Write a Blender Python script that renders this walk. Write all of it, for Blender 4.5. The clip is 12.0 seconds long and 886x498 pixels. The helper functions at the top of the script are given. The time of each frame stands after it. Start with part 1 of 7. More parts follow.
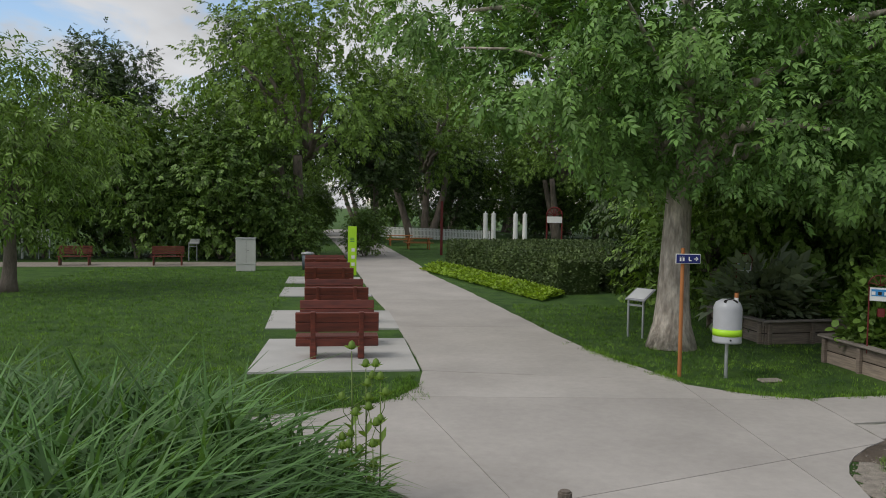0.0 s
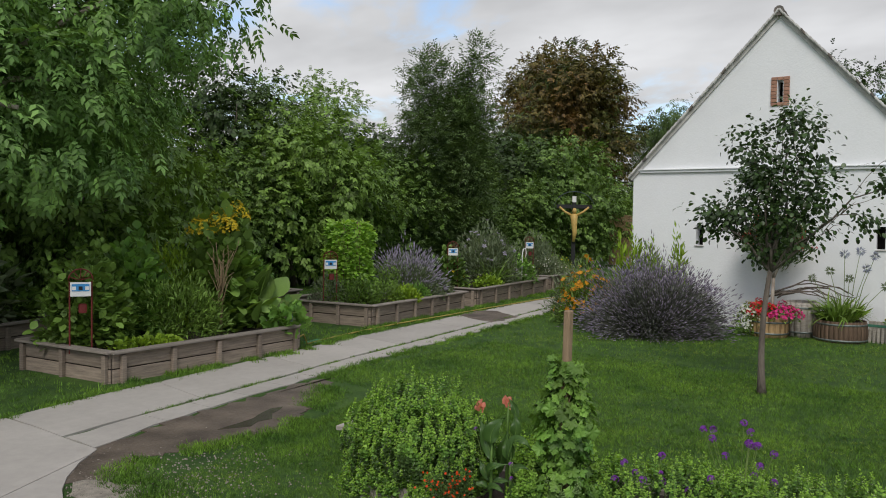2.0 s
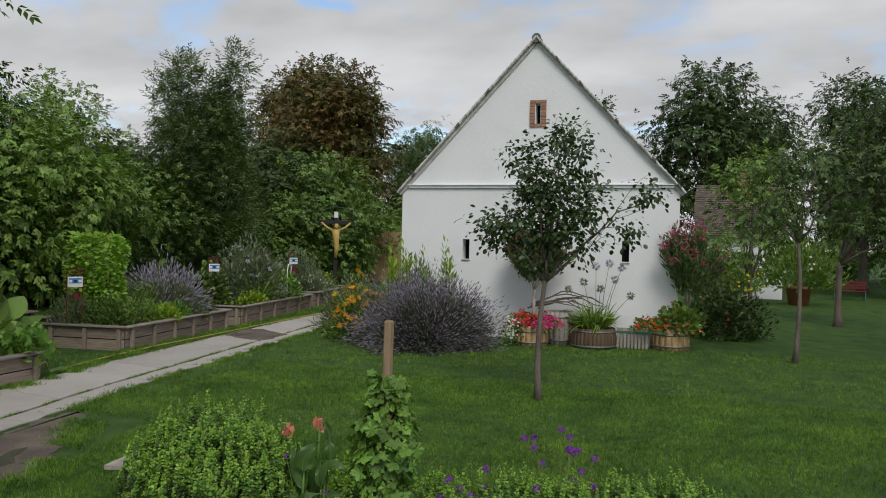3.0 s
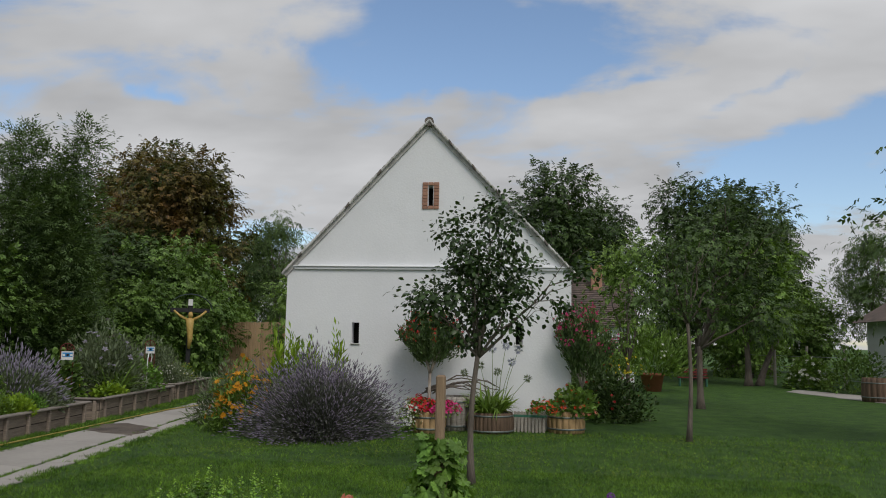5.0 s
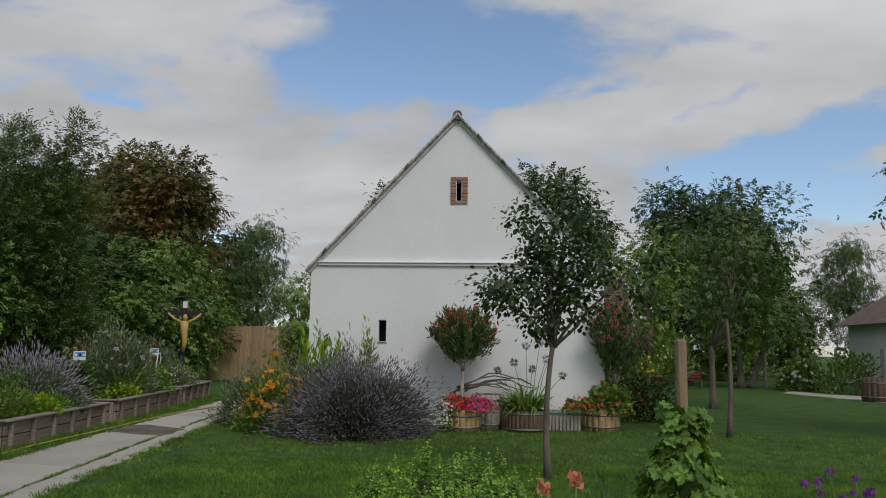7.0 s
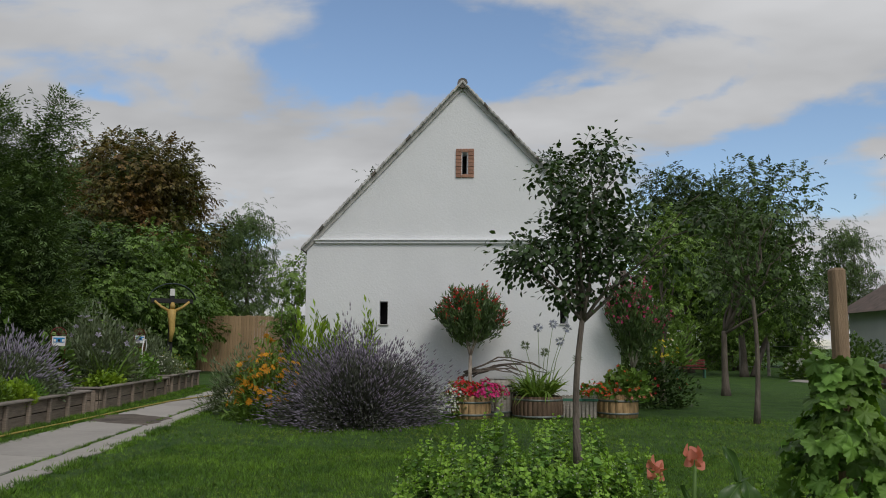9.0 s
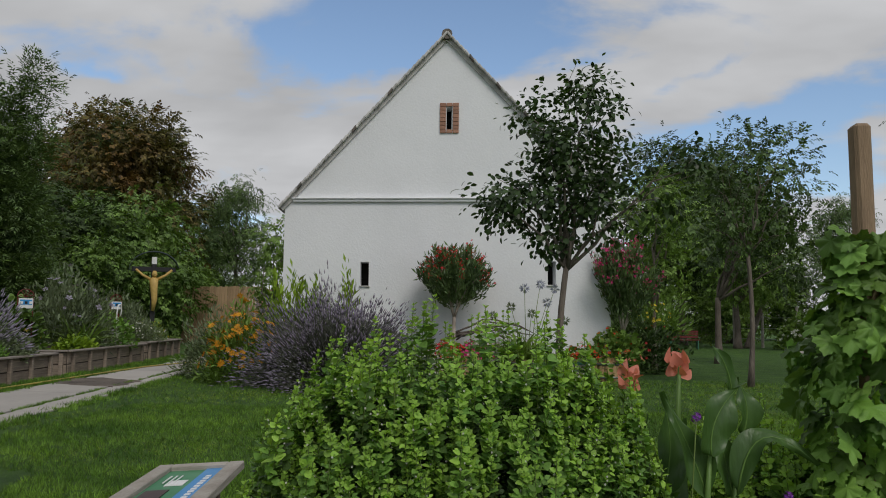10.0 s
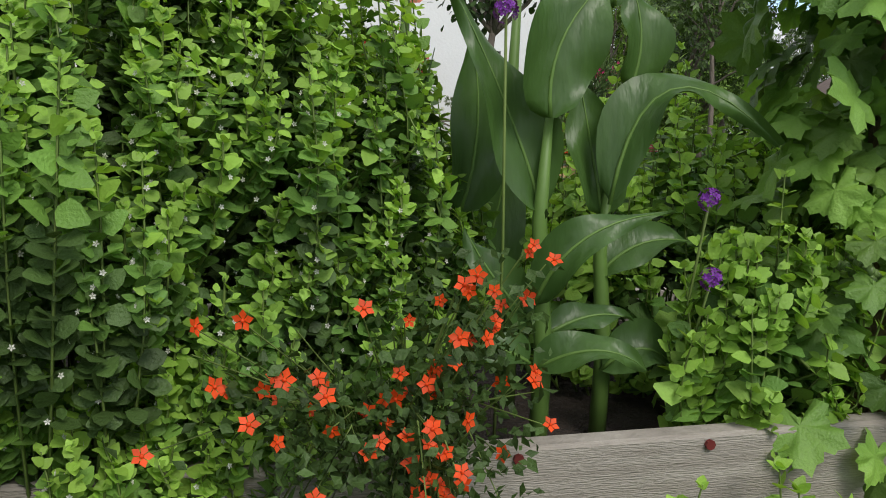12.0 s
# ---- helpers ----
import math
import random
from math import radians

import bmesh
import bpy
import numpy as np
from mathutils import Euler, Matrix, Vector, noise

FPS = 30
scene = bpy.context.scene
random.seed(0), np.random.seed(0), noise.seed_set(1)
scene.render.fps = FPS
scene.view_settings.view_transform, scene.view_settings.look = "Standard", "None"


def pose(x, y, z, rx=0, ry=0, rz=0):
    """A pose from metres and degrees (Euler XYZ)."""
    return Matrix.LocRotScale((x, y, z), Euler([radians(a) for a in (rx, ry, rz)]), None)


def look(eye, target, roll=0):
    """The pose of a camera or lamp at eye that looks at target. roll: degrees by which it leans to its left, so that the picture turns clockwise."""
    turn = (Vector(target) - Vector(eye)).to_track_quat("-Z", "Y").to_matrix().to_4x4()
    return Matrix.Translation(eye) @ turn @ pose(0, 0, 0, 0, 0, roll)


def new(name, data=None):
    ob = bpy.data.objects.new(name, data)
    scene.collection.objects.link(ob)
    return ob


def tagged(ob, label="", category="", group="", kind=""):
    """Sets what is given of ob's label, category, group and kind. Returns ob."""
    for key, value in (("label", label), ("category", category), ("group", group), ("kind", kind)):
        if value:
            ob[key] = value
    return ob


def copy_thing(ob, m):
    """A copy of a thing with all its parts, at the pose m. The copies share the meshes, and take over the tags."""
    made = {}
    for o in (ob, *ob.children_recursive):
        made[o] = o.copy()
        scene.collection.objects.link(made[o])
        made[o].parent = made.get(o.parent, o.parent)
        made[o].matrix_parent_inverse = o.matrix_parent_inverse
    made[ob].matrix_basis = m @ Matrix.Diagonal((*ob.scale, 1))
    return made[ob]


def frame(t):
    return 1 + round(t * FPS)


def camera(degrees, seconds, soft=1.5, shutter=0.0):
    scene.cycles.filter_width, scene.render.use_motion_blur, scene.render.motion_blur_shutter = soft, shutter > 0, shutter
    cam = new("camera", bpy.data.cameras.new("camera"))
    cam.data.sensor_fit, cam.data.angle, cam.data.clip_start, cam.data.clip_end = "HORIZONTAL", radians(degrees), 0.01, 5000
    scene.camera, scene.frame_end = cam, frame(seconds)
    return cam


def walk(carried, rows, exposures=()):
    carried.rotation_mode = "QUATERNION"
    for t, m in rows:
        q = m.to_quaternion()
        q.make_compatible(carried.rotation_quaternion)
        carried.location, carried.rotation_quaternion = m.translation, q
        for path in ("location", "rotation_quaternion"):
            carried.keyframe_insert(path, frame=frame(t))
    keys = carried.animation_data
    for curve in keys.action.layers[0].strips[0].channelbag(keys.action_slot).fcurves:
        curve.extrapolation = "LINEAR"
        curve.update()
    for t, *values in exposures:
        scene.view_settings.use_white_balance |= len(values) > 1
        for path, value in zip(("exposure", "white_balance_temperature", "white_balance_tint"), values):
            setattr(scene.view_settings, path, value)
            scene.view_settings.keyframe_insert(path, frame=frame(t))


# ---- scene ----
cam = camera(57.8, 12.0, soft=1.0)
PATH = [
    (0, (-0.501, 1.748, 2.937), (-0.534, 3.745, 2.831), 0.8),
    (0.5, (-0.404, 2.077, 2.898), (0.096, 4.011, 2.798), 1.0),
    (1, (-0.277, 2.525, 2.827), (0.646, 4.297, 2.731), 1.1),
    (1.5, (-0.112, 2.826, 2.784), (1.185, 4.345, 2.695), 1.1),
    (2, (0.074, 3.188, 2.815), (1.664, 4.399, 2.732), 1.0),
    (2.5, (0.131, 3.498, 2.793), (1.911, 4.408, 2.723), 1.2),
    (3, (0.299, 3.906, 2.691), (2.182, 4.58, 2.665), 1.3),
    (3.5, (0.321, 4.319, 2.662), (2.255, 4.825, 2.708), 1.3),
    (3.7, (0.321, 4.49, 2.641), (2.268, 4.945, 2.718), 1.3),
    (5.3, (0.557, 5.897, 2.248), (2.528, 6.147, 2.482), 1.1),
    (5.5, (0.572, 6.089, 2.234), (2.544, 6.324, 2.47), 1.1),
    (6, (0.665, 6.539, 2.139), (2.639, 6.748, 2.383), 1.1),
    (6.5, (0.709, 6.994, 2.038), (2.684, 7.186, 2.286), 1.0),
    (7, (0.784, 7.403, 1.969), (2.761, 7.585, 2.215), 0.9),
    (8.8, (1.949, 7.941, 1.722), (3.929, 8.099, 1.954), 0.9),
    (9, (2.104, 7.921, 1.681), (4.084, 8.075, 1.914), 0.6),
    (9.5, (2.543, 7.84, 1.523), (4.524, 7.987, 1.75), 0.7),
    (10, (2.953, 7.7, 1.305), (4.94, 7.842, 1.485), 0.6),
    (10.5, (3.354, 7.517, 1.094), (5.347, 7.651, 1.18), 0.5),
    (11, (3.724, 7.345, 0.926), (5.72, 7.469, 0.897), 0.5),
    (11.5, (4.116, 7.178, 0.835), (6.108, 7.276, 0.681), 0.5),
    (12, (4.535, 7.112, 0.821), (6.517, 7.165, 0.558), 0.5),
]
EXPOSURE = [(0, 0.1), (0.5, 0.25), (1.0, 0.38), (1.5, 0.32), (2.5, 0.1), (3.5, 0.0), (5.5, -0.2), (10.1, -0.22), (10.7, 0.04), (11.3, 0.3), (12, 0.6)]
walk(cam, [(t, look(eye, target, roll)) for t, eye, target, roll in PATH], EXPOSURE)

# ---- world, sun ----
def link(nt, a, b):
    nt.links.new(a, b)


GAPS = [(0.165, 0.397, 0.14, 0.055, -8, 0.26), (0.083, 0.326, 0.12, 0.02, 5, 0.2), (-0.089, 0.315, 0.107, 0.011, 4, 0.16), (-0.342, 0.225, 0.13, 0.038, 18, 0.24), (-0.251, 0.292, 0.051, 0.01, 20, 0.16), (0.478, 0.278, 0.024, 0.011, 0, 0.16), (0.357, 0.109, 0.091, 0.042, 10, 0.14), (-0.28, 0.174, 0.09, 0.031, 5, 0.16), (0.321, 0.341, 0.046, 0.013, -20, 0.1), (-0.2, 0.352, 0.079, 0.007, 12, 0.05)]


def build_world():
    w = bpy.data.worlds.new("sky")
    scene.world = w
    w.use_nodes = True
    nt = w.node_tree
    nt.nodes.clear()
    out = nt.nodes.new("ShaderNodeOutputWorld")
    bg = nt.nodes.new("ShaderNodeBackground")
    bg.inputs["Strength"].default_value = SKY
    sky = nt.nodes.new("ShaderNodeTexSky")
    sky.sky_type = "NISHITA"
    sky.sun_disc = False
    sky.sun_elevation, sky.sun_rotation = radians(SUN_EL), radians(SUN_ROT)
    sky.air_density, sky.dust_density, sky.ozone_density = 1.0, 0.6, 1.5
    tc = nt.nodes.new("ShaderNodeTexCoord")
    sep = nt.nodes.new("ShaderNodeSeparateXYZ")
    link(nt, tc.outputs["Generated"], sep.inputs[0])
    up = nt.nodes.new("ShaderNodeMath")
    up.operation = "MAXIMUM"
    up.inputs[1].default_value = 0.0
    link(nt, sep.outputs["Z"], up.inputs[0])
    add = nt.nodes.new("ShaderNodeMath")
    add.inputs[1].default_value = 0.22
    link(nt, up.outputs[0], add.inputs[0])
    div = nt.nodes.new("ShaderNodeVectorMath")
    div.operation = "DIVIDE"
    comb = nt.nodes.new("ShaderNodeCombineXYZ")
    for k in range(3):
        link(nt, add.outputs[0], comb.inputs[k])
    link(nt, tc.outputs["Generated"], div.inputs[0])
    link(nt, comb.outputs[0], div.inputs[1])
    mp = nt.nodes.new("ShaderNodeMapping")
    mp.inputs["Location"].default_value = CLOUD_AT
    mp.inputs["Rotation"].default_value = (0, 0, radians(-28))
    mp.inputs["Scale"].default_value = (1.1, 0.7, 0.6)
    link(nt, div.outputs[0], mp.inputs[0])
    n1 = nt.nodes.new("ShaderNodeTexNoise")
    n1.inputs["Scale"].default_value = 2.3
    n1.inputs["Detail"].default_value = 7
    n1.inputs["Roughness"].default_value = 0.56
    n1.inputs["Distortion"].default_value = 0.35
    link(nt, mp.outputs[0], n1.inputs["Vector"])
    # blue gaps over the house: azimuth, elevation, half width, half height, tilt, depth
    def math_node(op, a, b=None):
        q = nt.nodes.new("ShaderNodeMath")
        q.operation = op
        for k, v in enumerate((a, b)):
            if isinstance(v, (int, float)):
                q.inputs[k].default_value = v
            elif v is not None:
                link(nt, v, q.inputs[k])
        return q.outputs[0]
    az = math_node("ARCTAN2", sep.outputs["Y"], sep.outputs["X"])
    el = math_node("ARCSINE", sep.outputs["Z"])
    wob = nt.nodes.new("ShaderNodeTexNoise")
    wob.inputs["Scale"].default_value, wob.inputs["Detail"].default_value = 9.0, 6
    link(nt, tc.outputs["Generated"], wob.inputs["Vector"])
    wc = nt.nodes.new("ShaderNodeSeparateColor")
    link(nt, wob.outputs["Color"], wc.inputs[0])
    az = math_node("ADD", az, math_node("MULTIPLY", math_node("SUBTRACT", wc.outputs[0], 0.5), 0.22))
    el = math_node("ADD", el, math_node("MULTIPLY", math_node("SUBTRACT", wc.outputs[1], 0.5), 0.1))

    def blob(a, e, ra, re, tilt, depth):
        da, de = math_node("SUBTRACT", az, a), math_node("SUBTRACT", el, e)
        c, sn = math.cos(radians(tilt)), math.sin(radians(tilt))
        u = math_node("SUBTRACT", math_node("MULTIPLY", da, c / ra), math_node("MULTIPLY", de, sn / ra))
        v = math_node("ADD", math_node("MULTIPLY", da, sn / re), math_node("MULTIPLY", de, c / re))
        r2 = math_node("ADD", math_node("MULTIPLY", u, u), math_node("MULTIPLY", v, v))
        return math_node("MULTIPLY", math_node("EXPONENT", math_node("MULTIPLY", r2, -0.8)), depth)
    cover = math_node("ADD", math_node("MULTIPLY", n1.outputs["Fac"], 1.1), -0.05)
    cover = math_node("ADD", cover, blob(0.15, 0.2, 0.75, 0.5, 0, 0.085))
    for gap in GAPS:
        cover = math_node("SUBTRACT", cover, blob(*gap))
    ramp = nt.nodes.new("ShaderNodeMapRange")
    ramp.interpolation_type = "SMOOTHSTEP"
    ramp.inputs[1].default_value, ramp.inputs[2].default_value = 0.33, 0.53
    link(nt, cover, ramp.inputs[0])
    n2 = nt.nodes.new("ShaderNodeTexNoise")
    n2.inputs["Scale"].default_value = 2.2
    n2.inputs["Detail"].default_value = 4
    link(nt, mp.outputs[0], n2.inputs["Vector"])
    shade = nt.nodes.new("ShaderNodeMapRange")
    shade.inputs[1].default_value, shade.inputs[2].default_value = 0.3, 0.75
    shade.inputs[3].default_value, shade.inputs[4].default_value = 4.7, 7.7
    link(nt, n2.outputs["Fac"], shade.inputs[0])
    cc = nt.nodes.new("ShaderNodeVectorMath")
    cc.operation = "SCALE"
    cc.inputs[0].default_value = (0.965, 0.975, 1.0)
    link(nt, shade.outputs[0], cc.inputs["Scale"])
    blue = nt.nodes.new("ShaderNodeVectorMath")
    blue.operation = "SCALE"
    blue.inputs["Scale"].default_value = 1.55
    link(nt, sky.outputs[0], blue.inputs[0])
    mix = nt.nodes.new("ShaderNodeMix")
    mix.data_type = "RGBA"
    link(nt, ramp.outputs[0], mix.inputs["Factor"])
    link(nt, blue.outputs[0], mix.inputs["A"])
    link(nt, cc.outputs[0], mix.inputs["B"])
    link(nt, mix.outputs["Result"], bg.inputs["Color"])
    link(nt, bg.outputs[0], out.inputs["Surface"])


SKY, SUN_EL, SUN_ROT = 0.1, 46.0, 240.0
CLOUD_AT = (0.35, 1.3, 0.0)
build_world()
sun = new("sun", bpy.data.lights.new("sun", "SUN"))
sun.data.energy, sun.data.angle, sun.data.color = 1.5, radians(24), (1.0, 0.95, 0.87)
sun.rotation_euler = (radians(90 - SUN_EL), 0, radians(-SUN_ROT + 180))
sun.location = (0, 0, 40)


# ---- materials ----
def mat(name, col, rough=0.8, var=0.25, scale=6.0, fine=60.0, bump=0.15, col2=None, metal=0.0, island=0.0, stretch=None, translucent=0.0, obj=0.0, bump_scale=None, spec=0.4, detail=3):
    """Two scales of variation over a base colour, with fine relief; island or object chance shifts the value."""
    m = bpy.data.materials.new(name)
    m.use_nodes = True
    nt = m.node_tree
    bsdf = nt.nodes["Principled BSDF"]
    bsdf.inputs["Roughness"].default_value = rough
    bsdf.inputs["Metallic"].default_value = metal
    bsdf.inputs["Specular IOR Level"].default_value = spec
    tc = nt.nodes.new("ShaderNodeTexCoord")
    mp = nt.nodes.new("ShaderNodeMapping")
    link(nt, tc.outputs["Object"], mp.inputs[0])
    if stretch:
        mp.inputs["Scale"].default_value = stretch
    n1 = nt.nodes.new("ShaderNodeTexNoise")
    n1.inputs["Scale"].default_value, n1.inputs["Detail"].default_value = scale, 5
    n2 = nt.nodes.new("ShaderNodeTexNoise")
    n2.inputs["Scale"].default_value, n2.inputs["Detail"].default_value = fine, detail
    n2.inputs["Roughness"].default_value = 0.5 if detail < 5 else 0.72
    link(nt, mp.outputs[0], n1.inputs["Vector"])
    link(nt, mp.outputs[0], n2.inputs["Vector"])
    ramp = nt.nodes.new("ShaderNodeMapRange")
    ramp.inputs[1].default_value, ramp.inputs[2].default_value = 0.3, 0.7
    link(nt, n1.outputs["Fac"], ramp.inputs[0])
    mix = nt.nodes.new("ShaderNodeMix")
    mix.data_type = "RGBA"
    dark = col2 or tuple(c * (1 - var) for c in col)
    mix.inputs["A"].default_value = (*dark, 1)
    mix.inputs["B"].default_value = (*col, 1)
    link(nt, ramp.outputs[0], mix.inputs["Factor"])
    val = nt.nodes.new("ShaderNodeMapRange")
    val.inputs[3].default_value, val.inputs[4].default_value = 1 - var * 0.7, 1 + var * 0.7
    link(nt, n2.outputs["Fac"], val.inputs[0])
    cur = val.outputs[0]
    if island or obj:
        src = nt.nodes.new("ShaderNodeNewGeometry").outputs["Random Per Island"] if island else nt.nodes.new("ShaderNodeObjectInfo").outputs["Random"]
        amt = island or obj
        r = nt.nodes.new("ShaderNodeMapRange")
        r.inputs[3].default_value, r.inputs[4].default_value = 1 - amt, 1 + amt
        link(nt, src, r.inputs[0])
        mul = nt.nodes.new("ShaderNodeMath")
        mul.operation = "MULTIPLY"
        link(nt, cur, mul.inputs[0])
        link(nt, r.outputs[0], mul.inputs[1])
        cur = mul.outputs[0]
    sc = nt.nodes.new("ShaderNodeVectorMath")
    sc.operation = "SCALE"
    link(nt, mix.outputs["Result"], sc.inputs[0])
    link(nt, cur, sc.inputs["Scale"])
    link(nt, sc.outputs[0], bsdf.inputs["Base Color"])
    if bump:
        bp = nt.nodes.new("ShaderNodeBump")
        bp.inputs["Strength"].default_value = min(1.0, bump * 2)
        bp.inputs["Distance"].default_value = bump_scale or 0.01
        link(nt, n2.outputs["Fac"], bp.inputs["Height"])
        link(nt, bp.outputs[0], bsdf.inputs["Normal"])
    if translucent:
        tr = nt.nodes.new("ShaderNodeBsdfTranslucent")
        tint = nt.nodes.new("ShaderNodeVectorMath")
        tint.operation = "MULTIPLY"
        tint.inputs[1].default_value = (1.25, 1.2, 0.5)
        link(nt, sc.outputs[0], tint.inputs[0])
        link(nt, tint.outputs[0], tr.inputs[0])
        ms = nt.nodes.new("ShaderNodeMixShader")
        ms.inputs[0].default_value = translucent
        link(nt, bsdf.outputs[0], ms.inputs[1])
        link(nt, tr.outputs[0], ms.inputs[2])
        link(nt, ms.outputs[0], nt.nodes["Material Output"].inputs["Surface"])
    return m


def leafmat(name, col, var=0.35, rough=0.55, tr=0.3, warm=None, spec=0.35, patch=0.7, crimp=0.0):
    return mat(name, col, rough, 0.2, patch, 240.0 if crimp else 30.0, crimp, bump_scale=0.004, col2=warm, island=var, translucent=tr, spec=spec)


M = {}
M["grass"] = mat("lawn_grass", (0.07, 0.15, 0.016), 0.9, 0.9, 1.7, 14.0, 0.6, col2=(0.026, 0.074, 0.009), bump_scale=0.08, detail=9)
M["blade"] = leafmat("grass_blade", (0.165, 0.3, 0.035), 0.65, 0.6, 0.25, warm=(0.055, 0.13, 0.018), patch=1.1)
M["clover"] = leafmat("clover_leaf", (0.27, 0.36, 0.05), 0.5, 0.6, 0.3, warm=(0.14, 0.23, 0.035))
M["tallgrass"] = leafmat("reed_grass", (0.13, 0.25, 0.075), 0.45, 0.45, 0.3, warm=(0.075, 0.165, 0.045))
M["concrete"] = mat("worn_concrete", (0.43, 0.40, 0.37), 0.85, 0.26, 0.55, 7.0, 0.12, col2=(0.345, 0.32, 0.295), obj=0.06, detail=9)
M["slabs"] = mat("light_concrete", (0.46, 0.45, 0.43), 0.85, 0.15, 1.2, 50.0, 0.1, obj=0.04)
M["gravel"] = mat("gravel", (0.36, 0.32, 0.27), 0.95, 0.4, 9.0, 70.0, 0.6, bump_scale=0.02)
M["pebble"] = mat("pebble", (0.3, 0.265, 0.225), 0.9, 0.3, 20.0, 90.0, 0.2, island=0.35)
M["mud"] = mat("damp_earth", (0.17, 0.135, 0.105), 0.6, 0.45, 1.6, 30.0, 0.5, col2=(0.06, 0.045, 0.035), bump_scale=0.02)
M["puddle"] = mat("muddy_water", (0.06, 0.05, 0.04), 0.2, 0.2, 3.0, 9.0, 0.0)
M["soil"] = mat("bed_soil", (0.06, 0.045, 0.035), 0.95, 0.5, 8.0, 60.0, 0.6, bump_scale=0.02)
M["plaster"] = mat("white_limewash", (0.82, 0.83, 0.85), 0.9, 0.05, 0.9, 22.0, 0.22, col2=(0.77, 0.78, 0.8), bump_scale=0.012)
M["tile"] = mat("weathered_roof_tile", (0.2, 0.165, 0.145), 0.9, 0.4, 3.0, 30.0, 0.3, col2=(0.1, 0.095, 0.085), obj=0.25)
M["tile_j"] = mat("weathered_roof_field", (0.19, 0.14, 0.12), 0.9, 0.4, 3.0, 30.0, 0.3, col2=(0.1, 0.085, 0.075), island=0.25)
M["verge"] = mat("mortar_verge", (0.62, 0.605, 0.58), 0.9, 0.35, 5.0, 30.0, 0.3, obj=0.2)
M["brick"] = mat("soft_brick", (0.42, 0.23, 0.16), 0.9, 0.25, 9.0, 60.0, 0.2, obj=0.15)
M["dark"] = mat("dark_interior", (0.012, 0.011, 0.01), 0.9, 0.3, 4.0, 20.0, 0.0)
M["bedwood"] = mat("grey_larch_board", (0.33, 0.265, 0.21), 0.85, 0.4, 5.0, 40.0, 0.25, col2=(0.17, 0.135, 0.11), stretch=(0.35, 0.35, 6.0), obj=0.22)
M["bedcap"] = mat("grey_cap_board", (0.27, 0.235, 0.205), 0.85, 0.3, 5.0, 40.0, 0.2, stretch=(0.6, 0.6, 6.0), obj=0.12)
M["oldwood"] = mat("silvered_board", (0.42, 0.385, 0.34), 0.85, 0.3, 4.0, 36.0, 0.3, col2=(0.28, 0.25, 0.215), stretch=(1.2, 1.2, 14.0), obj=0.1)
M["stake"] = mat("split_stake", (0.33, 0.23, 0.145), 0.85, 0.3, 6.0, 50.0, 0.3, stretch=(6, 6, 0.6))
M["redwood"] = mat("red_stained_wood", (0.19, 0.045, 0.028), 0.42, 0.35, 3.0, 40.0, 0.15, col2=(0.085, 0.024, 0.018), stretch=(0.7, 5, 5), obj=0.15)
M["barrel"] = mat("oak_stave", (0.52, 0.34, 0.17), 0.75, 0.25, 6.0, 50.0, 0.2, stretch=(5, 5, 0.7), obj=0.14)
M["barrel_old"] = mat("dark_stave", (0.16, 0.105, 0.07), 0.85, 0.3, 6.0, 50.0, 0.2, stretch=(5, 5, 0.7), obj=0.2)
M["hoop"] = mat("zinc_hoop", (0.22, 0.25, 0.24), 0.55, 0.3, 8.0, 40.0, 0.05, metal=0.6)
M["fencewood"] = mat("new_fence_board", (0.4, 0.27, 0.155), 0.8, 0.2, 3.0, 40.0, 0.15, stretch=(3, 3, 0.5), obj=0.12)
M["bark"] = mat("tree_bark", (0.21, 0.175, 0.145), 0.95, 0.4, 5.0, 28.0, 0.8, col2=(0.11, 0.09, 0.075), stretch=(1, 1, 0.3), bump_scale=0.03)
M["palebark"] = mat("pale_bark", (0.62, 0.55, 0.47), 0.95, 0.8, 6.0, 20.0, 1.0, col2=(0.2, 0.165, 0.135), stretch=(1, 1, 0.28), bump_scale=0.04)
M["stem"] = mat("green_stem", (0.15, 0.22, 0.05), 0.6, 0.25, 12.0, 60.0, 0.0)
M["drystem"] = mat("dry_stem", (0.3, 0.22, 0.13), 0.85, 0.3, 12.0, 60.0, 0.0)
M["steel"] = mat("galvanised_steel", (0.5, 0.52, 0.53), 0.4, 0.12, 6.0, 60.0, 0.03, metal=0.7)
M["greypaint"] = mat("silver_grey_paint", (0.4, 0.41, 0.43), 0.4, 0.08, 5.0, 50.0, 0.02)
M["boxpaint"] = mat("light_grey_cabinet", (0.55, 0.55, 0.53), 0.6, 0.08, 3.0, 40.0, 0.03)
M["lime"] = mat("lime_green_paint", (0.42, 0.75, 0.03), 0.45, 0.06, 4.0, 40.0, 0.0)
M["blue"] = mat("sign_blue", (0.012, 0.02, 0.14), 0.4, 0.1, 5.0, 40.0, 0.0)
M["white"] = mat("white_paint", (0.78, 0.78, 0.77), 0.55, 0.06, 4.0, 40.0, 0.02)
M["orange"] = mat("orange_wood_post", (0.42, 0.16, 0.05), 0.7, 0.25, 6.0, 50.0, 0.1, stretch=(4, 4, 0.5))
M["rust"] = mat("dark_red_iron", (0.16, 0.02, 0.018), 0.6, 0.3, 8.0, 50.0, 0.05)
M["black"] = mat("black_paint", (0.02, 0.02, 0.022), 0.5, 0.2, 6.0, 40.0, 0.02)
M["darkbin"] = mat("blue_grey_bin", (0.07, 0.09, 0.11), 0.5, 0.1, 6.0, 40.0, 0.02)
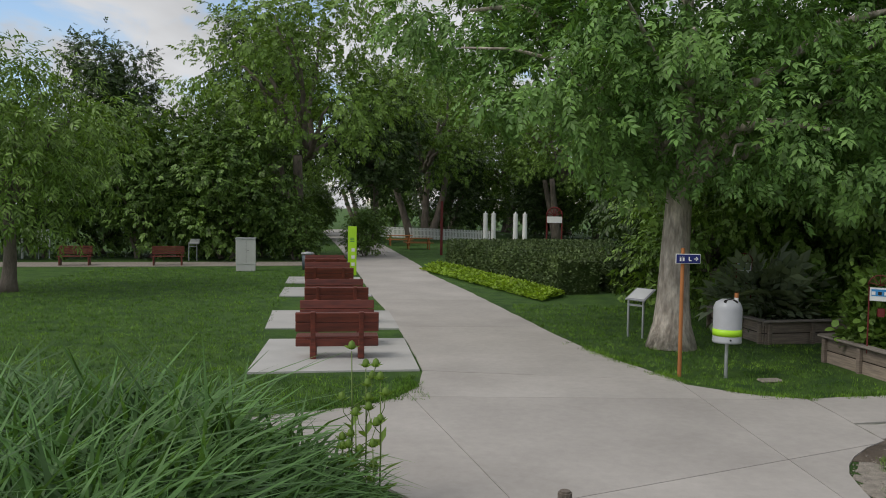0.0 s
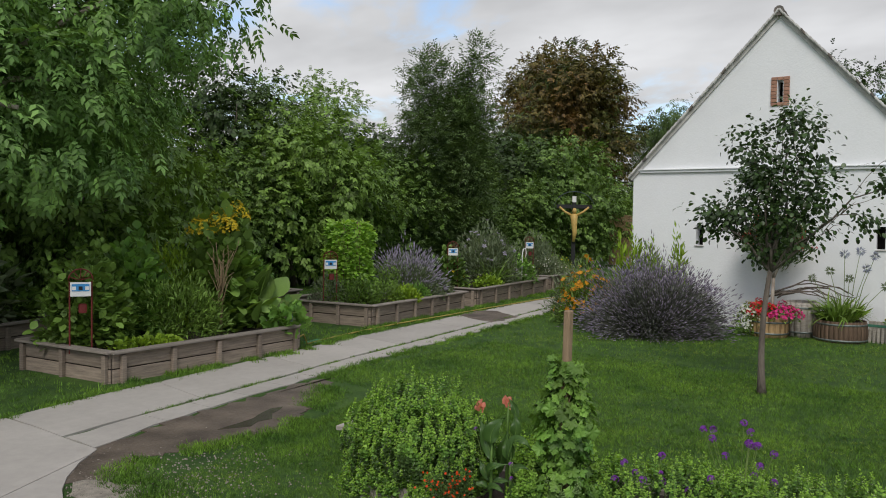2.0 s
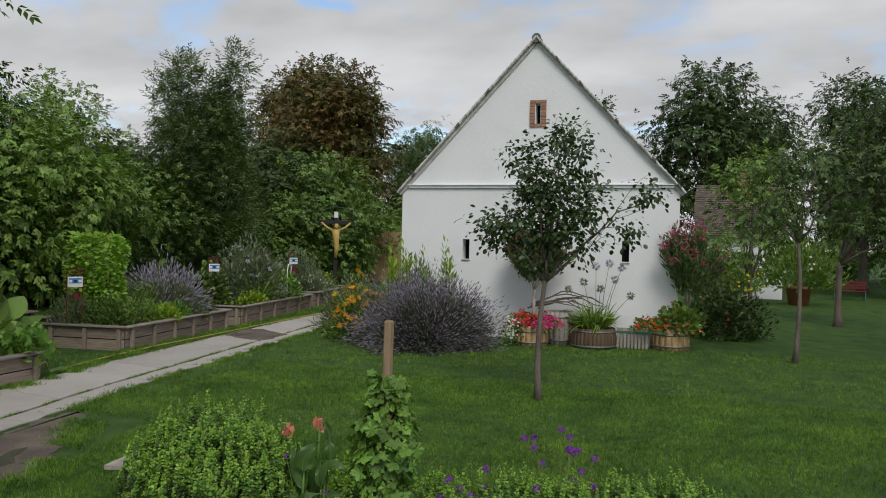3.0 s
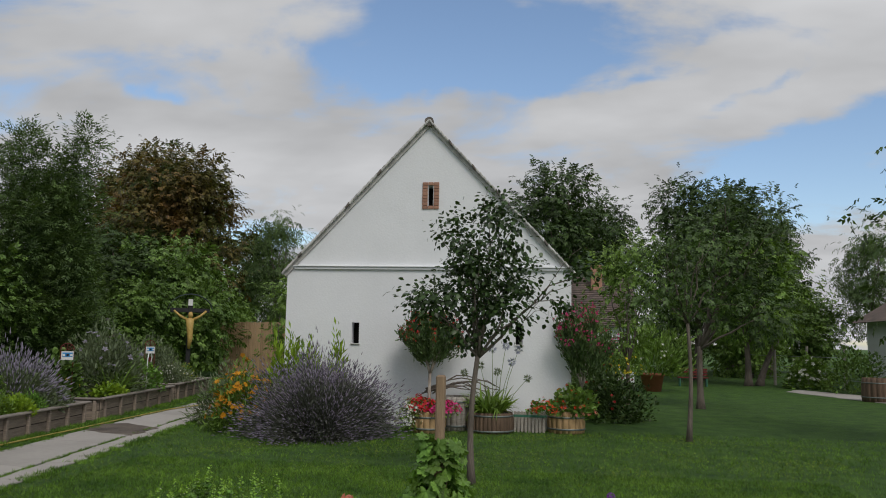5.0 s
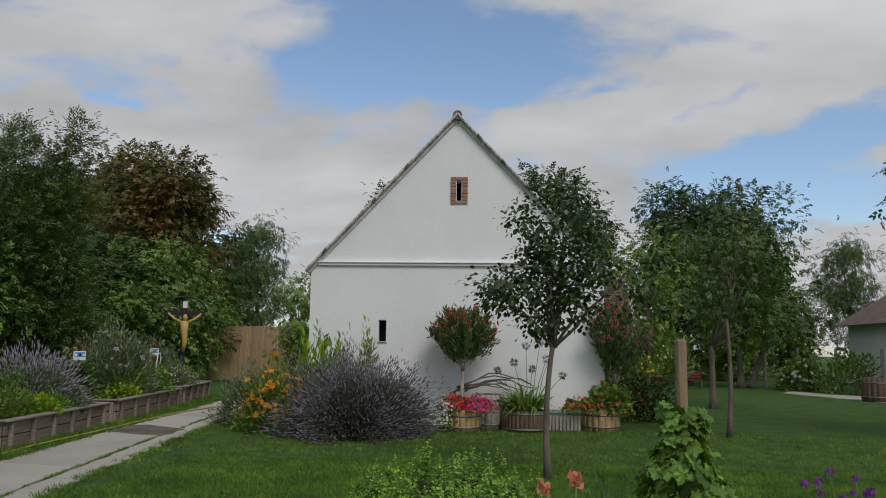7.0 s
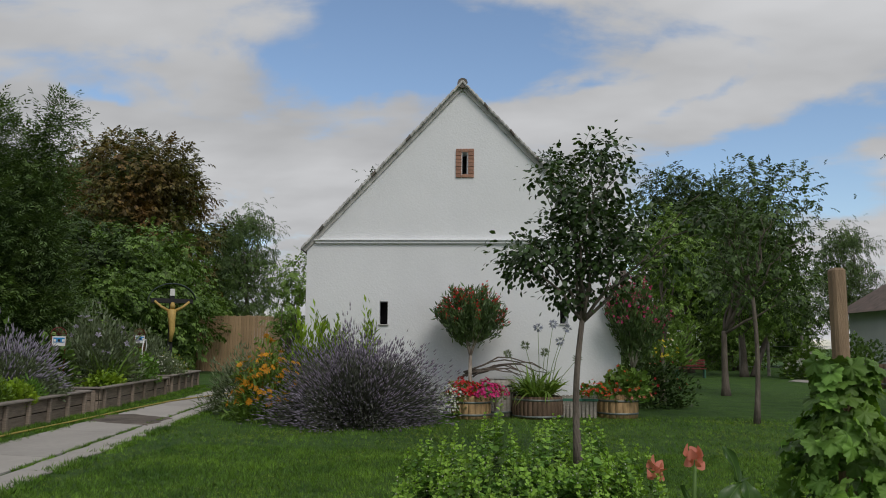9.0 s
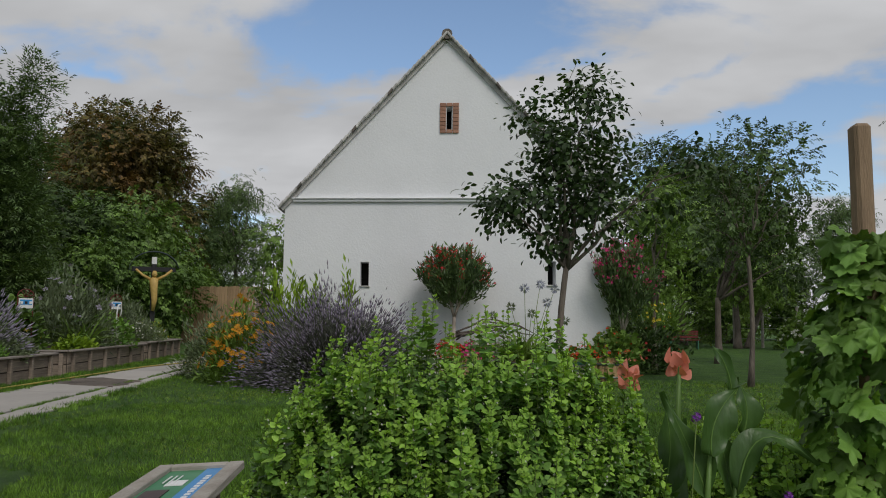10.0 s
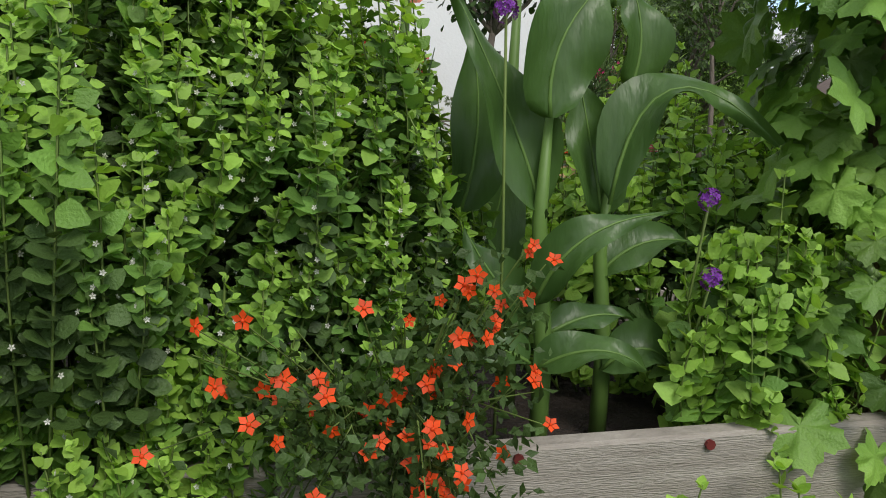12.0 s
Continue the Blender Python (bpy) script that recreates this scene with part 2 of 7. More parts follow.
M["terracotta"] = mat("terracotta", (0.42, 0.15, 0.085), 0.8, 0.2, 6.0, 40.0, 0.05)
M["gold"] = mat("gilded_figure", (0.62, 0.42, 0.13), 0.55, 0.25, 10.0, 50.0, 0.05)
M["greendoor"] = mat("green_door_paint", (0.05, 0.18, 0.12), 0.6, 0.15, 3.0, 40.0, 0.02)
M["hose"] = mat("yellow_hose", (0.42, 0.33, 0.07), 0.6, 0.3, 8.0, 40.0, 0.0)
M["picblue"] = mat("printed_blue", (0.05, 0.28, 0.62), 0.35, 0.1, 6.0, 40.0, 0.0)
M["picgreen"] = mat("printed_green", (0.04, 0.24, 0.1), 0.35, 0.2, 6.0, 40.0, 0.0)
M["picbrown"] = mat("printed_brown", (0.06, 0.03, 0.03), 0.4, 0.2, 6.0, 40.0, 0.0)
M["water"] = mat("bottle_plastic", (0.4, 0.5, 0.6), 0.2, 0.1, 6.0, 40.0, 0.0)
M["ash"] = leafmat("ash_leaf", (0.185, 0.32, 0.085), 0.45, 0.5, 0.25, warm=(0.12, 0.235, 0.062))
M["oak"] = leafmat("broad_leaf", (0.155, 0.255, 0.05), 0.55, 0.5, 0.2, warm=(0.075, 0.14, 0.032))
M["lightleaf"] = leafmat("fresh_leaf", (0.17, 0.275, 0.052), 0.45, 0.5, 0.22, warm=(0.14, 0.24, 0.048))
M["darkleaf"] = leafmat("dark_leaf", (0.07, 0.12, 0.03), 0.5, 0.5, 0.18, warm=(0.03, 0.058, 0.016))
M["pearleaf"] = leafmat("pear_leaf", (0.05, 0.095, 0.024), 0.5, 0.4, 0.22, warm=(0.035, 0.068, 0.018), spec=0.5)
M["fruitleaf"] = leafmat("fruit_leaf", (0.085, 0.145, 0.035), 0.5, 0.45, 0.2, warm=(0.048, 0.088, 0.023))
M["willow"] = leafmat("willow_leaf", (0.12, 0.19, 0.055), 0.45, 0.5, 0.25, warm=(0.055, 0.1, 0.03))
M["rusty"] = leafmat("browning_leaf", (0.16, 0.085, 0.026), 0.6, 0.6, 0.2, warm=(0.05, 0.1, 0.022), patch=0.3)
M["yew"] = leafmat("clipped_hedge", (0.115, 0.165, 0.055), 0.45, 0.6, 0.12, warm=(0.048, 0.078, 0.027))
M["limeleaf"] = leafmat("lime_groundcover", (0.3, 0.44, 0.035), 0.3, 0.6, 0.3, warm=(0.17, 0.28, 0.03))
M["mint"] = leafmat("balm_leaf", (0.19, 0.35, 0.06), 0.45, 0.5, 0.3, warm=(0.105, 0.22, 0.048), patch=2.5, crimp=0.3)
M["minttip"] = leafmat("balm_young_leaf", (0.34, 0.55, 0.085), 0.3, 0.5, 0.35, warm=(0.24, 0.42, 0.07), patch=2.5, crimp=0.2)
# darker balm copy with the clump's inner shade in its colour; also bidens leaves
M["mintdark"] = leafmat("balm_shaded_leaf", (0.075, 0.135, 0.032), 0.4, 0.5, 0.2, warm=(0.045, 0.085, 0.022), crimp=0.3)
M["canna"] = mat("canna_leaf", (0.075, 0.15, 0.034), 0.4, 0.35, 5.0, 40.0, 0.2, col2=(0.042, 0.095, 0.022), translucent=0.2, stretch=(1, 1, 0.3), spec=0.45)
M["cannastem"] = mat("canna_stem", (0.12, 0.22, 0.045), 0.5, 0.2, 6.0, 40.0, 0.0)
M["grape"] = leafmat("vine_leaf", (0.24, 0.4, 0.07), 0.55, 0.45, 0.3, warm=(0.1, 0.21, 0.045), patch=2.0, crimp=0.25)
M["grapefruit"] = mat("green_grape", (0.14, 0.22, 0.07), 0.35, 0.15, 20.0, 60.0, 0.0, island=0.2)
M["lavleaf"] = leafmat("lavender_foliage", (0.155, 0.16, 0.135), 0.4, 0.8, 0.1, warm=(0.09, 0.1, 0.08))
M["lavflower"] = leafmat("faded_lavender", (0.3, 0.265, 0.35), 0.45, 0.85, 0.1, warm=(0.18, 0.155, 0.2))
M["greyleaf"] = leafmat("grey_green_leaf", (0.22, 0.27, 0.16), 0.3, 0.6, 0.2, warm=(0.11, 0.15, 0.08))
M["oleander"] = leafmat("oleander_leaf", (0.15, 0.225, 0.08), 0.4, 0.45, 0.2, warm=(0.07, 0.12, 0.045))
M["strap"] = leafmat("strap_leaf", (0.24, 0.36, 0.06), 0.35, 0.45, 0.3, warm=(0.11, 0.2, 0.035))
for key, c in (("red", (0.68, 0.025, 0.035)), ("pink", (0.78, 0.05, 0.28)), ("salmon", (0.85, 0.3, 0.22)), ("scarlet", (0.75, 0.07, 0.015)), ("yellow", (0.9, 0.68, 0.04)), ("vermilion", (0.88, 0.085, 0.01)),
               ("gold_fl", (0.75, 0.33, 0.015)), ("violet", (0.25, 0.05, 0.45)), ("white_fl", (0.75, 0.76, 0.68)), ("lilac", (0.36, 0.33, 0.43)), ("paleblue", (0.42, 0.45, 0.62))):
    M[key] = leafmat("petal_" + key, c, 0.2, 0.55, 0.25, warm=tuple(v * 0.7 for v in c))


# ---- mesh tools ----
RNG = np.random.default_rng(7)


def link_mesh(name, me, material, parent=None, label=""):
    ob = new(name, me)
    for m in material if isinstance(material, (list, tuple)) else [material]:
        if len(me.materials) == 0 or isinstance(material, (list, tuple)):
            me.materials.append(m)
    if parent is not None:
        ob.parent = parent
        if name in ("stems", "foliage", "leaves", "blossoms", "flowers", "flower_spikes", "shaded_leaves", "young_leaves", "flower_eyes", "spines", "stones", "blades", "crown", "bracts", "roof_tiles", "stalk_mass", "bloom"):
            ob["kind"] = "stuff"
    if label:
        ob["label"] = label
    return ob


def np_mesh(name, V, F, smooth=False):
    """A mesh from arrays of vertices and of equal-sided faces."""
    V, F = np.asarray(V, dtype=np.float32), np.asarray(F, dtype=np.int32)
    me = bpy.data.meshes.new(name)
    me.vertices.add(len(V))
    me.vertices.foreach_set("co", V.ravel())
    k = F.shape[1]
    me.loops.add(F.size)
    me.loops.foreach_set("vertex_index", F.ravel())
    me.polygons.add(len(F))
    me.polygons.foreach_set("loop_start", np.arange(0, F.size, k, dtype=np.int32))
    if smooth:
        me.polygons.foreach_set("use_smooth", np.ones(len(F), dtype=bool))
    me.update(calc_edges=True)
    return me


def unit(a):
    return a / np.maximum(np.linalg.norm(a, axis=-1, keepdims=True), 1e-9)


def frames(d, rng, n=None):
    """Rotations whose y axis is d; z near n, or by chance."""
    d = unit(np.asarray(d, dtype=float))
    r = rng.normal(size=d.shape) if n is None else np.asarray(n) + 0.35 * rng.normal(size=d.shape)
    x = unit(np.cross(d, r))
    z = np.cross(x, d)
    return np.stack([x, d, z], axis=-1)


def scatter(T, pos, rot, size):
    """Copies of a template (vertices, faces) joined as arrays."""
    tv, tf = T
    size = np.asarray(size)
    size = size[:, None, None] if size.ndim == 1 else size[:, None, :]
    v = np.einsum("nij,nkj->nki", rot, tv[None] * size) + pos[:, None, :]
    f = tf[None] + (np.arange(len(pos)) * len(tv))[:, None, None]
    return v.reshape(-1, 3), f.reshape(-1, tf.shape[1])


def merge(parts):
    vs, fs, o = [], [], 0
    for v, f in parts:
        vs.append(v)
        fs.append(f + o)
        o += len(v)
    return np.concatenate(vs), np.concatenate(fs)


def leaf_t(w=0.3, fold=0.07, droop=0.08, mid=0.45):
    return np.array([(0, 0, 0), (w, mid, fold), (0, 1, -droop), (-w, mid, fold)], float), np.array([(0, 1, 2), (0, 2, 3)])


def ovate_t(w=0.34, fold=0.08, droop=0.18):
    v, f = [], []
    prof = ((0.0, 0.03), (0.18, 0.8), (0.42, 1.0), (0.7, 0.66), (0.9, 0.27), (1.0, 0.0))
    for y, s in prof:
        z = -droop * y * y
        v += [(-w * s, y, z + fold * s), (0, y, z), (w * s, y, z + fold * s)]
    for i in range(len(prof) - 1):
        a = 3 * i
        f += [(a, a + 1, a + 4), (a, a + 4, a + 3), (a + 1, a + 2, a + 5), (a + 1, a + 5, a + 4)]
    return np.array(v, float), np.array(f)


def pinnate_t(pairs=4, w=0.085, droop=0.45):
    vs, fs = [], []
    tv, tf = leaf_t(0.2, 0.05, 0.15)
    items = [(0.25 + 0.6 * i / max(1, pairs - 1), s) for i in range(pairs) for s in (-1, 1)] + [(0.9, 0)]
    for y, s in items:
        ang = s * 0.95
        ln = 0.42 if s else 0.46
        c, n = math.cos(ang), math.sin(ang)
        base = np.array((0, y * 0.85, -droop * y * y))
        q = tv * np.array((ln * 1.3, ln, ln))
        q = np.stack([q[:, 0] * c + q[:, 1] * n, -q[:, 0] * n + q[:, 1] * c, q[:, 2] - droop * 0.8 * q[:, 1]], axis=1)
        fs.append(tf + 4 * len(vs))
        vs.append(q + base)
    return np.concatenate(vs), np.concatenate(fs)


def lobed_t(points=5, deep=0.8, cup=0.1):
    """A palmate lobed leaf, as a fan that sags at the rim."""
    v, f = [(0, 0.35, cup)], []
    n = points * 4
    for i in range(n + 1):
        a = -2.6 + 5.2 * i / n
        r = 0.5 * (deep + (1 - deep) * (0.5 + 0.5 * math.cos(2 * math.pi * i / 4))) * (1.0 + 0.1 * ((i * 7) % 3 - 1)) * (1.15 - 0.1 * abs(a))
        v.append((r * math.sin(a), 0.42 + r * math.cos(a), -0.1 * math.sin(i * 1.7) * r))
    v.append((0, 0.28, 0.0))
    for i in range(1, n + 1):
        f.append((0, i + 1, i))
    f += [(0, n + 2, n + 1), (0, 1, n + 2)]
    return np.array(v, float), np.array(f)


def flower_t(petals=5, cup=0.25, w=0.3):
    v, f = [], []
    for i in range(petals):
        a = 2 * math.pi * i / petals
        c, s = math.cos(a), math.sin(a)
        for x, y, z in ((0, 0.03, 0), (w, 0.55, cup), (0, 1, cup * 1.1), (-w, 0.55, cup)):
            v.append((x * c + y * s, -x * s + y * c, z))
        o = 4 * i
        f += [(o, o + 1, o + 2), (o, o + 2, o + 3)]
    v = np.array(v, float) * 0.5
    return v[:, [0, 2, 1]], np.array(f)


def blade_t(bend=0.5, w=0.02, seg=5):
    v, f = [], []
    for i in range(seg + 1):
        s = i / seg
        a = bend * s * s
        y, z = s * (1 - 0.35 * a), -a * s * 0.8
        ww = w * (1 - s ** 2.5) + 0.001
        v += [(-ww, y, z), (ww, y, z)]
    for i in range(seg):
        a = 2 * i
        f += [(a, a + 1, a + 3), (a, a + 3, a + 2)]
    return np.array(v, float), np.array(f)


def ball_t(n=6, m=4):
    v, f = [(0, 0, -0.5)], []
    for j in range(1, m):
        t = -math.pi / 2 + math.pi * j / m
        for i in range(n):
            a = 2 * math.pi * i / n
            v.append((0.5 * math.cos(t) * math.cos(a), 0.5 * math.cos(t) * math.sin(a), 0.5 * math.sin(t)))
    v.append((0, 0, 0.5))
    for i in range(n):
        k = (i + 1) % n
        f.append((0, 1 + k, 1 + i))
        top = 1 + (m - 2) * n
        f.append((len(v) - 1, top + i, top + k))
        for j in range(m - 2):
            a, b, c, d = 1 + j * n + i, 1 + j * n + k, 1 + (j + 1) * n + k, 1 + (j + 1) * n + i
            f += [(a, b, c), (a, c, d)]
    return np.array(v, float), np.array(f)


def tube_np(pts, radii, sides=7, cap=True):
    pts = np.asarray(pts, float)
    d = unit(np.gradient(pts, axis=0))
    ref = np.array((0.31, 0.95, 0.05)) if abs(d[0][2]) > 0.6 else np.array((0.0, 0.0, 1.0))
    x = unit(np.cross(d, ref))
    y = np.cross(d, x)
    a = np.linspace(0, 2 * np.pi, sides, endpoint=False)
    ring = x[:, None, :] * np.cos(a)[None, :, None] + y[:, None, :] * np.sin(a)[None, :, None]
    v = (pts[:, None, :] + ring * np.asarray(radii, float)[:, None, None]).reshape(-1, 3)
    f = []
    for i in range(len(pts) - 1):
        for j in range(sides):
            k = (j + 1) % sides
            p, q, r, s = i * sides + j, i * sides + k, (i + 1) * sides + k, (i + 1) * sides + j
            f += [(p, q, r), (p, r, s)]
    if cap:
        n = len(v)
        v = np.concatenate([v, pts[:1], pts[-1:]])
        e = (len(pts) - 1) * sides
        for j in range(sides):
            k = (j + 1) % sides
            f += [(n, k, j), (n + 1, e + j, e + k)]
    return v, np.array(f)


def part(name, bm, material, parent, label=""):
    me = bpy.data.meshes.new(name)
    bm.to_mesh(me)
    bm.free()
    return link_mesh(name, me, material, parent, label)


def npart(name, vf, material, parent, label="", smooth=False):
    return link_mesh(name, np_mesh(name, vf[0], vf[1], smooth), material, parent, label)


def box_bm(sx, sy, sz, at=(0, 0, 0), bevel=0.0, rot=None, bm=None):
    """A box with its base centre at `at`, edges rounded by bevel."""
    b = bmesh.new()
    bmesh.ops.create_cube(b, size=1)
    bmesh.ops.scale(b, vec=(sx, sy, sz), verts=b.verts)
    if bevel:
        bmesh.ops.bevel(b, geom=b.edges[:], offset=bevel, segments=1, affect="EDGES")
    bmesh.ops.translate(b, vec=(0, 0, sz / 2), verts=b.verts)
    if rot is not None:
        bmesh.ops.transform(b, matrix=rot, verts=b.verts)
    bmesh.ops.translate(b, vec=at, verts=b.verts)
    if bm is None:
        return b
    me = bpy.data.meshes.new("tmp")
    b.to_mesh(me)
    b.free()
    bm.from_mesh(me)
    bpy.data.meshes.remove(me)
    return bm


def cyl_bm(r, h, at=(0, 0, 0), r2=None, seg=16, bevel=0.0):
    b = bmesh.new()
    bmesh.ops.create_cone(b, cap_ends=True, segments=seg, radius1=r, radius2=r if r2 is None else r2, depth=h)
    bmesh.ops.translate(b, vec=(at[0], at[1], at[2] + h / 2), verts=b.verts)
    if bevel:
        es = [e for e in b.edges if abs(e.verts[0].co.z - e.verts[1].co.z) < 1e-5]
        bmesh.ops.bevel(b, geom=es, offset=bevel, segments=2, affect="EDGES")
    return b


def lathe(profile, seg=20):
    """A turned solid from (radius, height) pairs."""
    n = len(profile)
    v, f = [], []
    for r, z in profile:
        for i in range(seg):
            a = 2 * math.pi * i / seg
            v.append((r * math.cos(a), r * math.sin(a), z))
    for j in range(n - 1):
        for i in range(seg):
            k = (i + 1) % seg
            f.append((j * seg + i, j * seg + k, (j + 1) * seg + k, (j + 1) * seg + i))
    return np.array(v), np.array(f)


def prism_bm(poly, z0, z1):
    b = bmesh.new()
    vs = [b.verts.new((x, y, z1)) for x, y in poly]
    face = b.faces.new(vs)
    if face.normal.z == 0:
        face.normal_update()
    if face.normal.z < 0:
        face.normal_flip()
    r = bmesh.ops.extrude_face_region(b, geom=[face])
    low = [g for g in r["geom"] if isinstance(g, bmesh.types.BMVert)]
    bmesh.ops.translate(b, vec=(0, 0, z0 - z1), verts=low)
    bmesh.ops.recalc_face_normals(b, faces=b.faces[:])
    return b


def root(name, at=(0, 0, 0), rz=0.0, label="", category="", group="", kind=""):
    e = new(name)
    e.matrix_basis = pose(*at, 0, 0, rz)
    return tagged(e, label, category, group, kind)


T_LEAF, T_OVATE, T_PIN, T_LOBED = leaf_t(), ovate_t(), pinnate_t(3), lobed_t()


def spray_t(k=5, w=0.3):
    """A twig end with several leaves."""
    tv, tf = leaf_t(w, 0.06, 0.12)
    vs, fs = [], []
    for i in range(k):
        y = 0.12 + 0.6 * i / (k - 1)
        a = (1.0 - 0.55 * i / (k - 1)) * (1 if i % 2 else -1)
        roll = 0.5 * math.sin(i * 2.3)
        c, s = math.cos(a), math.sin(a)
        q = tv * 0.46
        q = np.stack([q[:, 0], q[:, 1], q[:, 2] + roll * q[:, 0] - 0.25 * q[:, 1]], 1)
        q = np.stack([q[:, 0] * c + q[:, 1] * s, -q[:, 0] * s + q[:, 1] * c, q[:, 2]], 1)
        fs.append(tf + 4 * len(vs))
        vs.append(q + np.array((0, y, 0.05 * math.sin(i))))
    return np.concatenate(vs), np.concatenate(fs)


def round_t(w=0.42, fold=0.07, droop=0.15):
    v, f = [], []
    prof = ((0.0, 0.12), (0.4, 1.0), (0.8, 0.75), (1.0, 0.2))
    for y, s in prof:
        z = -droop * y * y
        v += [(-w * s, y, z + fold * s), (0, y, z), (w * s, y, z + fold * s)]
    for i in range(len(prof) - 1):
        a = 3 * i
        f += [(a, a + 1, a + 4), (a, a + 4, a + 3), (a + 1, a + 2, a + 5), (a + 1, a + 5, a + 4)]
    return np.array(v, float), np.array(f)


T_SPRAY, T_ROUND, T_SPRAYL = spray_t(), round_t(), spray_t(5, 0.15)
T_LANCE, T_FLOWER, T_BALL = leaf_t(0.13, 0.03, 0.1), flower_t(), ball_t()
T_BLADES = [blade_t(b, w) for b, w in ((0.25, 0.018), (0.6, 0.02), (1.0, 0.018))]


# ---- ground and paths ----
def rise(x, y):
    """The low bank from which the walk starts."""
    return 0.95 * np.exp(-((x + 0.4) ** 2 / 6.0 + (y - 1.5) ** 2 / 9.0))


def build_ground():
    ax = np.unique(np.concatenate([np.linspace(-700, -40, 12), np.linspace(-40, -8, 17), np.linspace(-8, 10, 60), np.linspace(10, 40, 31), np.linspace(40, 700, 14)]))
    ay = np.unique(np.concatenate([np.linspace(-700, -20, 12), np.linspace(-20, -6, 8), np.linspace(-6, 10, 54), np.linspace(10, 40, 31), np.linspace(40, 700, 14)]))
    X, Y = np.meshgrid(ax, ay)
    Z = rise(X, Y) + 0.006 * np.sin(X * 1.3 + Y * 0.7) * (np.abs(X - 8) < 14)
    n, m = X.shape
    idx = np.arange(n * m).reshape(n, m)
    F = np.stack([idx[:-1, :-1], idx[:-1, 1:], idx[1:, 1:], idx[1:, :-1]], -1).reshape(-1, 4)
    tagged(link_mesh("ground", np_mesh("ground", np.stack([X, Y, Z], -1).reshape(-1, 3), F, True), M["grass"]), "mown green lawn with clover and worn patches", "lawn", kind="structure")


build_ground()


def clip(poly, p, n):
    out = []
    for i in range(len(poly)):
        a, b = Vector(poly[i]), Vector(poly[(i + 1) % len(poly)])
        da, db = (a - p).dot(n), (b - p).dot(n)
        if da >= 0:
            out.append(tuple(a))
        if da * db < 0:
            out.append(tuple(a + (b - a) * (da / (da - db))))
    return out


def panels(poly, cuts, gap=0.006):
    polys = [poly]
    for a, b in cuts:
        a, b = Vector(a), Vector(b)
        n = Vector((-(b - a).y, (b - a).x)).normalized()
        nxt = []
        for q in polys:
            for s in (1, -1):
                c = clip(q, a + n * (gap * s), n * s)
                if len(c) > 2:
                    nxt.append(c)
        polys = nxt
    return polys


def jagged(poly, step=0.35, amp=0.035, seed=1):
    """Breaks long edges into short uneven ones."""
    r = random.Random(seed)
    out = []
    for i in range(len(poly)):
        a, b = Vector(poly[i]), Vector(poly[(i + 1) % len(poly)])
        k = max(1, min(40, int((b - a).length / step)))
        for j in range(k):
            q = a + (b - a) * (j / k)
            out.append((q.x + r.uniform(-amp, amp), q.y + r.uniform(-amp, amp)))
    return out


main_path = tagged(new("path"), "pale worn concrete path with straight joints", "path", kind="structure")
MAIN = [(-1.05, 15.85), (3.33, 15.4), (2.43, 17.7), (1.83, 20.1), (0.8, 25.1), (-0.04, 29.3), (-1.65, 36.4), (-2.3, 41.3), (-5.05, 56.5), (-8.6, 75.0), (-13.0, 97.0),
        (-17.0, 97.0), (-12.2, 75.0), (-8.6, 57.0), (-5.7, 41.5), (-4.4, 34.5), (-3.35, 28.3), (-2.45, 24.0), (-1.6, 19.3)]
for q in panels(jagged(MAIN, 0.6, 0.02), [((-3, y), (3, y + 0.35)) for y in (21.0, 26.5, 32.5, 40.0, 50.0)]):
    part("slab", prism_bm(q, -0.08, 0.025), M["concrete"], main_path)
JUNCTION = [(-1.05, 15.83), (-1.1, 14.45), (-1.4, 13.75), (-1.85, 13.3), (-2.6, 12.85), (-3.6, 12.4), (-3.6, 11.4), (-2.4, 10.6), (-1.2, 9.9), (-0.6, 9.25), (0.1, 8.75), (1.6, 8.2), (2.9, 8.2), (3.62, 8.7),
            (3.72, 9.6), (3.9, 10.6), (4.3, 11.3), (5.0, 12.0), (5.0, 14.2), (4.2, 14.45), (3.4, 15.05), (3.33, 15.38)]
for q in panels(jagged(JUNCTION, 0.4, 0.025, 3), [((-1.1, 13.7), (0.15, 9.4)), ((0.15, 9.4), (3.44, 11.1)), ((3.3, 15.1), (3.44, 11.1)), ((-1.0, 13.9), (4.0, 14.1))]):
    part("slab", prism_bm(q, -0.08, 0.025), M["concrete"], main_path)
side_path = tagged(new("path"), "narrow concrete path with grassy joint and brown dirt patch", "path", kind="structure")
UPPER = [(5.02, 14.2), (6.5, 14.55), (9.2, 15.0), (12.9, 15.7), (18.0, 16.4), (27.7, 17.6), (38.0, 19.2)]
LOWER = [(5.02, 12.05), (6.34, 12.55), (9.3, 13.1), (11.8, 13.6), (17.7, 14.5), (23.9, 15.4), (28.5, 16.1), (38.0, 17.6)]


def along(line, t):
    s = t * (len(line) - 1)
    i = min(int(s), len(line) - 2)
    a, b = Vector(line[i]), Vector(line[i + 1])
    return a + (b - a) * (s - i)


